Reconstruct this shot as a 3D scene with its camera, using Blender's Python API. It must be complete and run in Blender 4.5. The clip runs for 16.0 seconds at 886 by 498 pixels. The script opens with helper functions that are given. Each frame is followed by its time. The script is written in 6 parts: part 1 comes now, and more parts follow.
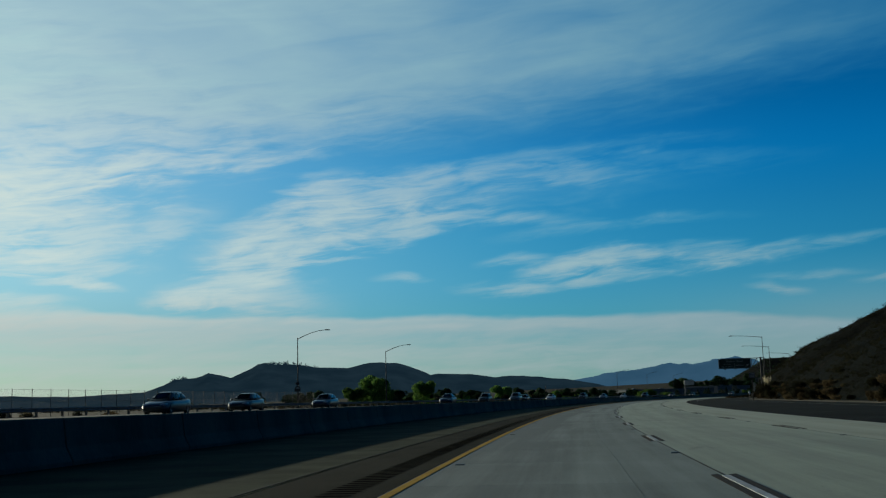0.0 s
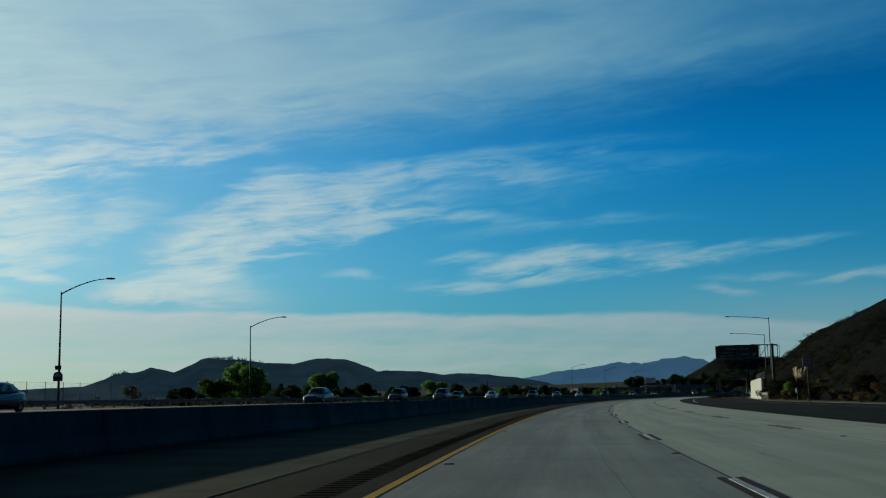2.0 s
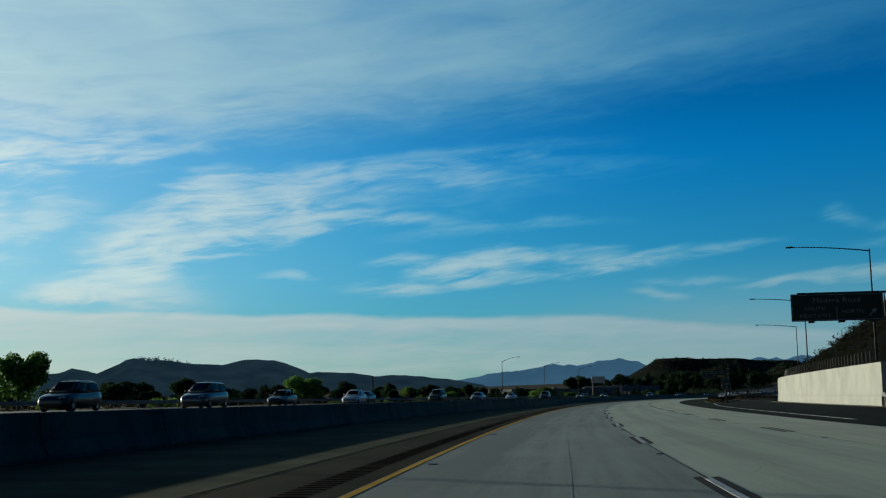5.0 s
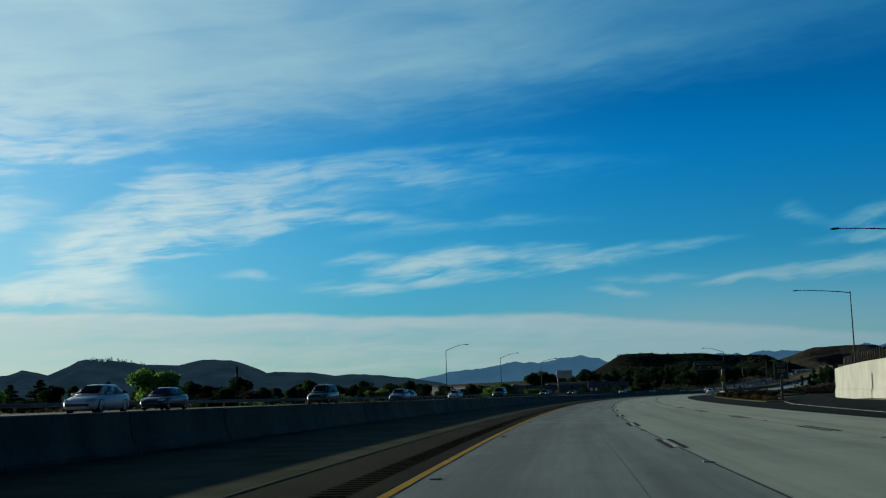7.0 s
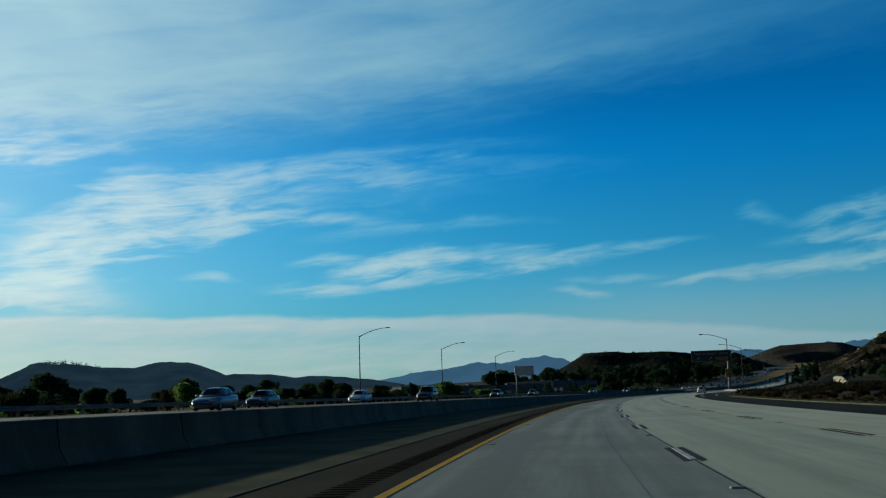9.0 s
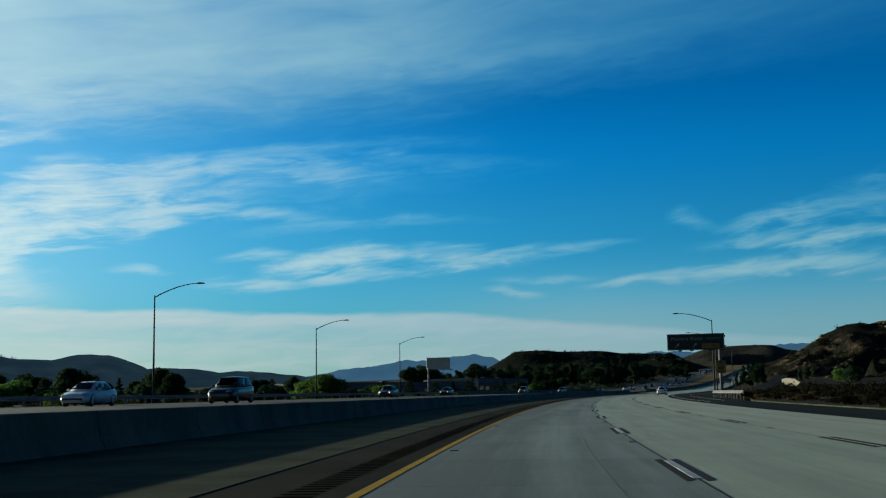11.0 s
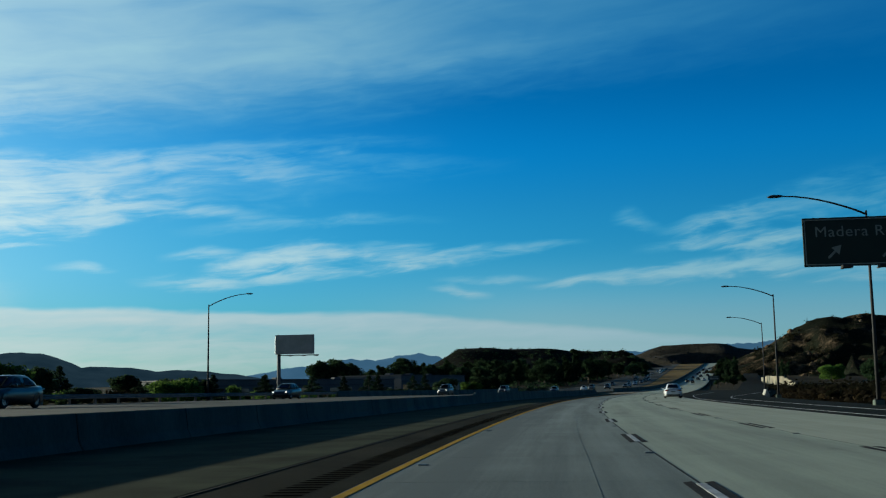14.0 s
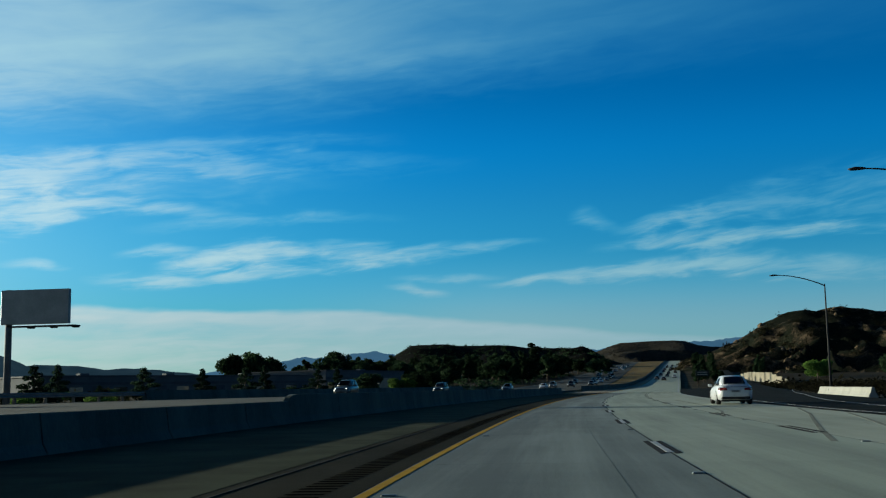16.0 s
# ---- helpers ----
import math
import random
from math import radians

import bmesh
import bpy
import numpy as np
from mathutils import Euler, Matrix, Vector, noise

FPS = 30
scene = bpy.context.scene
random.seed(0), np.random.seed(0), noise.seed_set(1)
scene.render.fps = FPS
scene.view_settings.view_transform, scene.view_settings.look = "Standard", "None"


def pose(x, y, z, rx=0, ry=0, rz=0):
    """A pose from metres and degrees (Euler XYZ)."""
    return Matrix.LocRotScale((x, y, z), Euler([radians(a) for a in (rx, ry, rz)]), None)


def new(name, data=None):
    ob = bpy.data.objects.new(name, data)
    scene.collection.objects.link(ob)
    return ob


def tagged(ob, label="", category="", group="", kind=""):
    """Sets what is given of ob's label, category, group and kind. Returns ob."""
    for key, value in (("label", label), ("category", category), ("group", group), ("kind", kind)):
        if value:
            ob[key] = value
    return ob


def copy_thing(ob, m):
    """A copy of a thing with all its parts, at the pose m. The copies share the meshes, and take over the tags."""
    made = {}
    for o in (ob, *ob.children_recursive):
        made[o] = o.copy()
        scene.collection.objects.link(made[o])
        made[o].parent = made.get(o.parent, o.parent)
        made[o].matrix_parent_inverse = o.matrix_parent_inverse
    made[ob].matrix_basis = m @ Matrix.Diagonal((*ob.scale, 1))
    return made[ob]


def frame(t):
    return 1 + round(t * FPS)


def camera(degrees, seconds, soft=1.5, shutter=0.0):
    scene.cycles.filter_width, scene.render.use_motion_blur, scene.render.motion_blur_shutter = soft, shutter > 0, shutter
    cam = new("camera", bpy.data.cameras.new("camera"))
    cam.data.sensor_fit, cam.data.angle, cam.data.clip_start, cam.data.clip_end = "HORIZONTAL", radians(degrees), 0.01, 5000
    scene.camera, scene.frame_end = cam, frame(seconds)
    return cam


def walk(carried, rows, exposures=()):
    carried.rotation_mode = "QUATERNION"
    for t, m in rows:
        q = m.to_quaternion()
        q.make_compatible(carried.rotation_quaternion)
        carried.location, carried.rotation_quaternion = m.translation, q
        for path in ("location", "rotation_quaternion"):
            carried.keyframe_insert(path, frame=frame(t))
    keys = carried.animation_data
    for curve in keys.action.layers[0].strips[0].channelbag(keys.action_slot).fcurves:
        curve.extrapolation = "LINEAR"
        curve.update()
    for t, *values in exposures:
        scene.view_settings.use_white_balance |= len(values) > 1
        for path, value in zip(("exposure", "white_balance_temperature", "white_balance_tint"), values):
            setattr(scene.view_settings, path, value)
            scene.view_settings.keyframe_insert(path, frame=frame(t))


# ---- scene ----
# Freeway on a long right-hand curve, late afternoon. +y is roughly ahead at the start, the road bends towards +x.
from math import sin, cos, pi, atan2, hypot, tan

cam = camera(43.9, 16.0, soft=1.2)
EYE_HEIGHT = 0.99
# seconds, x, y, yaw, pitch, roll
PATH = [
    (0, -0.08, -0.00, 6.89, 7.90, 1.47),
    (0.5, -0.26, 14.76, 6.42, 7.87, 1.39),
    (1, -0.33, 29.52, 5.89, 7.90, 1.10),
    (1.5, -0.24, 44.29, 5.21, 7.81, 1.05),
    (2, 0.03, 59.03, 4.26, 7.71, 0.94),
    (2.5, 0.47, 73.74, 3.63, 7.93, 1.43),
    (3, 1.06, 88.38, 2.98, 8.09, 1.32),
    (3.5, 1.79, 102.95, 2.40, 8.04, 1.38),
    (4, 2.71, 117.45, 1.90, 7.87, 1.01),
    (6.5, 8.84, 189.77, -0.48, 7.71, 1.52),
    (7, 10.39, 204.21, -1.05, 7.67, 1.44),
    (7.5, 12.18, 218.64, -1.75, 7.68, 1.14),
    (8, 14.22, 233.05, -2.27, 7.76, 1.58),
    (10.5, 26.28, 304.84, -5.13, 7.50, 1.13),
    (11, 29.07, 319.09, -6.54, 7.49, 1.03),
    (11.5, 32.09, 333.23, -7.18, 7.49, 0.90),
    (12, 35.25, 347.31, -7.67, 7.43, 0.89),
    (12.5, 38.54, 361.37, -8.06, 7.40, 0.92),
    (13, 41.92, 375.38, -8.46, 7.40, 0.88),
    (13.5, 45.40, 389.33, -8.94, 7.36, 0.89),
    (14, 48.99, 403.21, -9.29, 7.43, 0.99),
    (14.5, 52.68, 417.02, -9.75, 7.41, 0.94),
    (15, 56.48, 430.74, -10.28, 7.43, 1.01),
    (15.5, 60.38, 444.38, -10.90, 7.40, 0.91),
    (16, 64.39, 457.98, -11.51, 7.31, 1.06),
]
walk(cam, [(t, pose(x, y, EYE_HEIGHT, 90 + p, r, w)) for t, x, y, w, p, r in PATH],
     [(0.0, -0.46), (3.5, -0.33), (7.0, -0.19), (11.0, -0.06), (16.0, 0.03)])

# ---- sun and sky ----
SUN_AZ, SUN_EL = radians(-52), radians(8.75)          # azimuth clockwise from +y
sun_way = Vector((sin(SUN_AZ) * cos(SUN_EL), cos(SUN_AZ) * cos(SUN_EL), sin(SUN_EL)))
sun = new("sun", bpy.data.lights.new("sun", "SUN"))
sun.data.energy, sun.data.angle, sun.data.color = 6.8, radians(0.55), (0.92, 0.90, 0.70)
sun.rotation_euler = sun_way.to_track_quat("Z", "Y").to_euler()


class Nodes:
    """Small helper to write node trees as expressions."""

    def __init__(self, tree):
        self.tree = tree

    def node(self, kind):
        return self.tree.nodes.new(kind)

    def fill(self, n, inputs, out=0):
        for k, v in (inputs.items() if isinstance(inputs, dict) else enumerate(inputs)):
            if isinstance(v, bpy.types.NodeSocket):
                self.tree.links.new(v, n.inputs[k])
            elif v is not None:
                n.inputs[k].default_value = v
        return n.outputs[out]

    def add(self, kind, inputs=(), out=0):
        return self.fill(self.node(kind), inputs, out)

    def m(self, op, *a, clamp=False):
        n = self.node("ShaderNodeMath")
        n.operation, n.use_clamp = op, clamp
        return self.fill(n, a)

    def ss(self, v, lo, hi, a=0.0, b=1.0):
        if lo > hi:
            lo, hi, a, b = hi, lo, b, a
        n = self.node("ShaderNodeMapRange")
        n.interpolation_type = "SMOOTHSTEP"
        return self.fill(n, (v, lo, hi, a, b))

    def mix(self, f, a, b, mode="MIX"):
        n = self.node("ShaderNodeMix")
        n.data_type, n.blend_type = "RGBA", mode
        return self.fill(n, {0: f, 6: a, 7: b}, 2)

    def noise(self, vec, scale, detail=4.0, rough=0.55, dist=0.0, out=0):
        return self.add("ShaderNodeTexNoise", {"Vector": vec, "Scale": scale, "Detail": detail, "Roughness": rough, "Distortion": dist}, out=out)

    def vec(self, x, y, z=0.0):
        return self.add("ShaderNodeCombineXYZ", (x, y, z))


world = bpy.data.worlds.new("world")
scene.world = world
world.use_nodes = True
W = Nodes(world.node_tree)
world.node_tree.nodes.clear()
way = W.add("ShaderNodeTexCoord", out=0)
xyz = world.node_tree.nodes.new("ShaderNodeSeparateXYZ")
world.node_tree.links.new(way, xyz.inputs[0])
DEG = 180 / pi
az = W.m("MULTIPLY", W.m("ARCTAN2", xyz.outputs[0], xyz.outputs[1]), DEG)
el = W.m("MULTIPLY", W.m("ARCSINE", xyz.outputs[2]), DEG)
air = W.node("ShaderNodeTexSky")
air.sky_type, air.sun_disc, air.sun_elevation, air.sun_rotation = "NISHITA", False, SUN_EL, SUN_AZ
air.altitude, air.air_density, air.dust_density, air.ozone_density = 300.0, 1.0, 0.6, 3.0
sky = air.outputs[0]
# deep blue of a clear, dry afternoon, with the pale band over the horizon
blue = W.add("ShaderNodeHueSaturation", {"Hue": 0.5, "Saturation": 1.45, "Value": 1.0, "Color": sky})
tint = W.mix(W.ss(el, 5.0, 9.5), (0.22, 1.13, 1.68, 1), (0.21, 1.33, 1.75, 1))
tint = W.mix(W.ss(el, 9.0, 12.5), tint, (0.11, 1.45, 1.90, 1))
blue = W.mix(1.0, blue, W.mix(W.ss(el, 12.0, 16.0), tint, (0.07, 1.24, 1.60, 1)), "MULTIPLY")
blue = W.mix(1.0, blue, (0.085, 0.085, 0.085, 1), "MULTIPLY")

# the clear sky darkens towards the zenith and away from the sun
off_sun = W.m("MULTIPLY", W.ss(el, 20.0, 50.0), 1.0)
behind = W.ss(W.m("ABSOLUTE", W.m("ADD", az, 15.0)), 55.0, 120.0)
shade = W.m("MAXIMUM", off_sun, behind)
blue = W.mix(shade, blue, W.mix(1.0, blue, (0.22, 0.24, 0.3, 1), "MULTIPLY"))

# wind-drawn cirrus: gently warped coordinates, fibres along the wind
bend = W.m("MULTIPLY", W.m("SUBTRACT", W.noise(W.vec(W.m("MULTIPLY", az, 0.16), W.m("MULTIPLY", el, 0.3)), 1.0, 3, 0.5), 0.5), 0.9)
cel = W.m("ADD", el, bend)
drift = W.m("SUBTRACT", cel, W.m("MULTIPLY", az, 0.07))
thread = W.noise(W.vec(W.m("MULTIPLY", az, 0.33), W.m("MULTIPLY", drift, 4.2), 5.0), 1.0, 4, 0.6, 0.35)
wisp = W.noise(W.vec(W.m("MULTIPLY", az, 0.13), W.m("MULTIPLY", W.m("SUBTRACT", cel, W.m("MULTIPLY", az, 0.13)), 0.85), 21.0), 1.0, 6, 0.54, 0.55)
broad = W.noise(W.vec(W.m("MULTIPLY", az, 0.10), W.m("MULTIPLY", cel, 0.28), 7.0), 1.0, 4, 0.5, 0.4)


curl = W.noise(W.vec(W.m("MULTIPLY", az, 0.30), W.m("MULTIPLY", W.m("SUBTRACT", cel, W.m("MULTIPLY", az, 0.09)), 1.35), 31.0), 1.0, 5, 0.55, 0.6)
shred = W.noise(W.vec(W.m("MULTIPLY", az, 0.55), W.m("MULTIPLY", W.m("SUBTRACT", cel, W.m("MULTIPLY", az, 0.11)), 4.6), 37.0), 1.0, 5, 0.55, 0.4)
detail = W.m("ADD", W.m("MULTIPLY", W.m("SUBTRACT", curl, 0.5), 2.4), W.m("ADD", W.m("MULTIPLY", W.m("SUBTRACT", wisp, 0.5), 0.9), W.m("MULTIPLY", W.m("SUBTRACT", shred, 0.5), 0.9)))
soft = W.m("ADD", W.m("MULTIPLY", W.m("SUBTRACT", wisp, 0.5), 0.8), W.m("MULTIPLY", W.m("SUBTRACT", broad, 0.5), 0.7))


def band(*stops, torn=1.0):
    """A ribbon of cirrus through (azimuth, elevation, thickness above, thickness below, strength) in degrees; what it leaves open is returned."""
    a0, a1 = stops[0][0], stops[-1][0]
    n = W.node("ShaderNodeValToRGB")
    ramp = n.color_ramp
    ramp.interpolation = "CARDINAL"
    while len(ramp.elements) < len(stops):
        ramp.elements.new(0.5)
    for e, (a, c, up, down, power) in zip(ramp.elements, stops):
        e.position = 0.0
    for i, (a, c, up, down, power) in reversed(list(enumerate(stops))):
        ramp.elements[i].position = (a - a0) / (a1 - a0)
    for e, (a, c, up, down, power) in zip(ramp.elements, stops):
        e.color = (c / 20, up / 8, power, down / 8)
    along = W.m("ADD", az, W.m("MULTIPLY", soft, 1.2 * torn))
    W.fill(n, (W.m("DIVIDE", W.m("SUBTRACT", along, a0), a1 - a0, clamp=True),))
    sep = W.node("ShaderNodeSeparateColor")
    W.fill(sep, (n.outputs[0],))
    off = W.m("SUBTRACT", cel, W.m("MULTIPLY", sep.outputs[0], 20.0))
    off = W.m("ADD", off, W.m("MULTIPLY", detail, W.m("MULTIPLY", sep.outputs[1], 2.6 * torn)))
    over = W.m("DIVIDE", off, W.m("MULTIPLY", sep.outputs[1], 14.0))
    under = W.m("DIVIDE", off, W.m("MULTIPLY", n.outputs[1], -12.0))
    away = W.m("MAXIMUM", over, under)
    core = W.ss(away, -0.15, 1.6, 1.0, 0.0)
    body = W.ss(W.m("ADD", core, W.m("MULTIPLY", detail, torn)), 0.0, 1.5)
    body = W.m("MULTIPLY", W.m("MULTIPLY", body, W.ss(core, 0.0, 0.4)), W.m("MAXIMUM", sep.outputs[2], 0.0), clamp=True)
    return W.m("SUBTRACT", 1.0, body, clamp=True)


# what the clouds leave open, ribbon by ribbon: the mass on the sun's side first
RIBBONS = [
    band((-70, 14, 3, 6, .5), (-40, 14, 3.5, 6, .72), (-30, 13.5, 4, 5.5, .72), (-26, 14.2, 3, 4, .62), (-21, 14.5, 2, 2.5, .48), (-16, 14.5, 1.2, 1.8, .3), (-10, 14.8, 1, 1.2, .15), (-4, 15, 1, 1, 0), torn=.8),
    band((-60, 10.4, 1, .6, .5), (-29, 10.9, .9, .5, .75), (-24, 11.6, .8, .45, .68), (-19, 12.3, .6, .4, .55), (-15, 12.8, .4, .3, .35), (-11, 13, .2, .2, 0)),
    band((-60, 9, 1.4, 1.2, .6), (-29, 9.2, 1.4, 1.2, .82), (-26, 9, 1.2, 1.2, .72), (-23, 8.8, 1, 1, .5), (-20, 9.4, .8, .7, .38), (-17.5, 9.8, .5, .5, 0)),
    band((-60, 6.8, .7, .6, .5), (-29, 6.9, .7, .5, .65), (-25.5, 7.0, .6, .4, .5), (-23, 6.9, .4, .3, .4), (-21, 6.9, .2, .2, 0)),
    band((-28.4, 6.3, .2, .15, 0), (-26, 6.25, .25, .2, .65), (-24.3, 6.0, .25, .2, .75), (-22.6, 5.8, .1, .1, 0)),
    band((-60, 5.5, .3, .25, .4), (-29, 5.5, .25, .2, .5), (-27, 5.45, .2, .2, .4), (-24.6, 5.3, .1, .1, 0)),
    band((-60, 4.6, .5, .5, .6), (-29, 4.75, .4, .5, .75), (-26, 4.65, .35, .5, .7), (-24.3, 4.45, .2, .3, .4), (-22.8, 4.3, .1, .1, 0), torn=.7),
    # the great curved plume
    band((-20.4, 7.4, .6, .8, 0), (-18, 8.2, .7, 1.0, .42), (-16, 9.3, .7, 1.2, .52), (-13.8, 10.8, .6, 1.4, .62), (-9.2, 11.2, .6, 1.3, .5), (-4.2, 11.65, .5, 1.0, .42), (-1, 11.75, .4, .75, .4), (4.5, 11.95, .32, .6, .3), (9.3, 11.9, .3, .45, .17), (14, 11.7, .2, .3, 0)),
    band((-22, 5.3, .4, .5, 0), (-19.5, 5.9, .8, .8, .55), (-17.8, 6.5, 1.1, .8, .7), (-15.1, 7.6, 1.2, .75, .74), (-11.6, 8.6, 1.1, .75, .64), (-8.5, 9.2, .8, .7, .5), (-6.2, 9.5, .4, .4, .55), (-2.4, 9.4, .22, .25, .5), (1, 9.2, .15, .2, 0)),
    band((-19, 6.5, 1, 1, 0), (-15, 8.4, 1.5, 1, .36), (-10, 9.9, 1.3, 1.0, .32), (-4, 10.5, 1.2, .9, .27), (3, 10.9, .8, .7, .18), (9, 11, .5, .5, 0), torn=.7),
    band((-19.4, 5.3, .8, .8, 0), (-17, 5.6, 1.2, 1.1, .55), (-15, 5.6, 1.2, 1.1, .5), (-13, 5.2, .8, .9, .2), (-11, 5, .5, .5, 0), torn=.8),
    band((-22.6, 5.25, .3, .3, 0), (-21, 5.4, .3, .3, .7), (-19.3, 5.45, .42, .36, .85), (-17.6, 5.4, .35, .36, .5), (-16, 5.3, .3, .3, 0)),
    band((-5, 8.3, .15, .25, 0), (-1, 8.75, .2, .3, .3), (4, 9.05, .2, .3, .35), (7.5, 9.0, .2, .2, .2), (10.5, 8.9, .1, .1, 0)),
    band((-10, 11.9, .2, .3, 0), (-4, 12.4, .25, .4, .27), (4, 12.95, .25, .4, .3), (10, 13.1, .2, .3, 0)),
    # the bright streak ahead
    band((-3.7, 6.1, .2, .25, 0), (-2.2, 6.45, .28, .32, .75), (-.5, 6.75, .36, .46, .9), (1.5, 7.0, .55, .56, .9), (3.0, 7.15, .5, .6, .84), (4.4, 7.05, .5, .56, .8), (6, 7.0, .55, .5, .84), (8.5, 7.0, .48, .4, .82), (11, 7.15, .32, .3, .68), (13.5, 7.35, .2, .22, .6), (15.8, 7.5, .12, .15, .45), (17.4, 7.6, .1, .1, 0), torn=.9),
    band((-6.8, 5.65, .15, .2, 0), (-4.8, 5.65, .28, .28, .5), (-3, 5.75, .28, .32, .62), (-.5, 5.95, .28, .28, .66), (1.6, 6.05, .24, .24, .6), (4, 6.2, .2, .2, .4), (6.5, 6.3, .1, .1, 0)),
    band((-5.4, 7.0, .1, .15, 0), (-3.6, 7.15, .2, .2, .5), (-2, 7.25, .2, .2, .42), (-.2, 7.25, .1, .1, 0)),
    band((-10.9, 6.3, .1, .1, 0), (-9.4, 6.42, .2, .2, .42), (-8.2, 6.4, .2, .2, .38), (-7.1, 6.3, .1, .1, 0)),
    # the fan and the long bar further round
    band((20.2, 7.95, .15, .2, 0), (22, 8.2, .32, .36, .72), (24, 8.5, .38, .46, .75), (26, 8.9, .5, .7, .55), (29, 9.3, .7, .9, .45), (34, 9.4, .8, 1.1, .4), (40, 9.4, .8, 1.0, .3), (48, 9.4, .5, .5, 0)),
    band((19, 7.1, .12, .15, 0), (21.5, 7.25, .24, .24, .6), (24, 7.25, .36, .3, .78), (27, 7.35, .32, .28, .82), (30, 7.55, .25, .28, .82), (34, 7.6, .25, .32, .75), (40, 7.7, .3, .3, .6), (46, 7.7, .2, .2, 0)),
    band((13.4, 5.5, .1, .12, 0), (15.5, 5.5, .15, .18, .6), (18, 5.6, .24, .24, .76), (21, 5.8, .36, .32, .85), (24, 6.0, .42, .38, .85), (26.5, 6.2, .46, .55, .8), (29, 5.75, .46, .55, .6), (32, 5.6, .4, .4, .5), (36, 5.4, .3, .3, .3), (42, 5.2, .2, .2, 0)),
    band((8.3, 5.3, .1, .12, 0), (9.8, 5.3, .2, .22, .72), (11, 5.15, .2, .2, .6), (12.3, 5.05, .1, .1, 0)),
    band((8.6, 5.75, .1, .1, 0), (10.5, 5.75, .15, .15, .42), (13, 5.8, .15, .15, .42), (15.5, 5.85, .1, .1, 0)),
    band((18.1, 8.7, .2, .2, 0), (19.2, 8.65, .36, .32, .45), (20.2, 8.4, .3, .25, .32), (21, 8.2, .1, .1, 0)),
]
clear = RIBBONS[0]
for gap in RIBBONS[1:]:
    clear = W.m("MULTIPLY", clear, gap)
cirrus = W.m("SUBTRACT", 1.0, clear)
cirrus = W.m("MULTIPLY", cirrus, W.m("ADD", W.ss(az, 6.0, -26.0, 0.84, 1.0), W.m("MULTIPLY", W.m("SUBTRACT", thread, 0.5), 0.42)), clamp=True)
# high thin veil, thicker towards the sun
front = W.m("MULTIPLY", W.ss(az, -75.0, -35.0), W.ss(az, 75.0, 35.0))
rise = W.m("ADD", W.m("SUBTRACT", cel, W.ss(az, -10.0, 25.0, 12.6, 15.2)), W.m("MULTIPLY", detail, 0.8))
veil = W.m("MULTIPLY", W.ss(rise, 0.0, 4.0), W.ss(el, 40.0, 24.0))
veil = W.m("MULTIPLY", W.m("MULTIPLY", veil, front), W.m("MULTIPLY", W.ss(az, 38.0, -8.0, 0.07, 0.66), W.m("ADD", W.m("MULTIPLY", W.m("SUBTRACT", wisp, 0.5), 0.62), W.m("ADD", 0.34, W.m("MULTIPLY", broad, 0.95)))))
# haze over the horizon and glow on the sun's side
brim = W.m("ADD", W.ss(az, -30.0, 3.0, 4.75, 4.2), W.m("ADD", W.ss(az, 2.0, 30.0, 0.0, -1.95), W.m("MULTIPLY", soft, 0.35)))
below_brim = W.m("SUBTRACT", cel, brim)
haze = W.m("MULTIPLY", W.ss(below_brim, 0.18, -0.22), W.m("ADD", W.ss(below_brim, -1.0, 0.05, 0.60, 0.80), W.m("MULTIPLY", detail, 0.22)), clamp=True)
strata = W.noise(W.vec(W.m("MULTIPLY", az, 0.06), W.m("MULTIPLY", cel, 1.5), 43.0), 1.0, 4, 0.55, 0.3)
haze = W.m("MULTIPLY", haze, W.m("ADD", 0.88, W.m("MULTIPLY", W.m("SUBTRACT", strata, 0.46), 1.05)), clamp=True)
haze = W.m("MULTIPLY", haze, W.ss(az, 40.0, -5.0, 0.62, 1.0))
low = W.m("ADD", W.m("MULTIPLY", W.ss(el, 13.0, 3.0), 0.15), W.m("MULTIPLY", W.ss(el, 8.0, 2.6), W.ss(az, -4.0, 16.0, 0.0, 0.43)))
sunward = W.m("MULTIPLY", W.m("MULTIPLY", W.ss(az, 14.0, -34.0), W.ss(az, -100.0, -60.0)), W.m("MULTIPLY", W.ss(el, 36.0, 12.0), 0.49))
clear2 = W.m("MULTIPLY", W.m("SUBTRACT", 1.0, cirrus), W.m("SUBTRACT", 1.0, veil, clamp=True))
clear2 = W.m("MULTIPLY", clear2, W.m("MULTIPLY", W.m("SUBTRACT", 1.0, haze, clamp=True), W.m("MULTIPLY", W.m("SUBTRACT", 1.0, low), W.m("SUBTRACT", 1.0, sunward, clamp=True))))
amount = W.m("SUBTRACT", 1.0, clear2, clamp=True)
glow = W.ss(az, 30.0, -40.0)
cloud = W.mix(glow, (0.27, 0.53, 0.61, 1), (0.86, 1.02, 0.97, 1))
cloud = W.mix(W.m("MULTIPLY", W.m("MAXIMUM", haze, W.ss(el, 6.5, 3.5)), 0.85), cloud, W.mix(glow, (0.30, 0.45, 0.53, 1), (0.68, 0.74, 0.70, 1)))
cloud = W.mix(W.m("MULTIPLY", veil, 1.6, clamp=True), cloud, W.mix(glow, (0.17, 0.50, 0.60, 1), (0.66, 0.92, 0.92, 1)))
thin = W.mix(1.0, cloud, (0.30, 0.86, 1.08, 1), "MULTIPLY")
dome = W.mix(amount, blue, W.mix(W.ss(amount, 0.05, 0.75), thin, cloud))
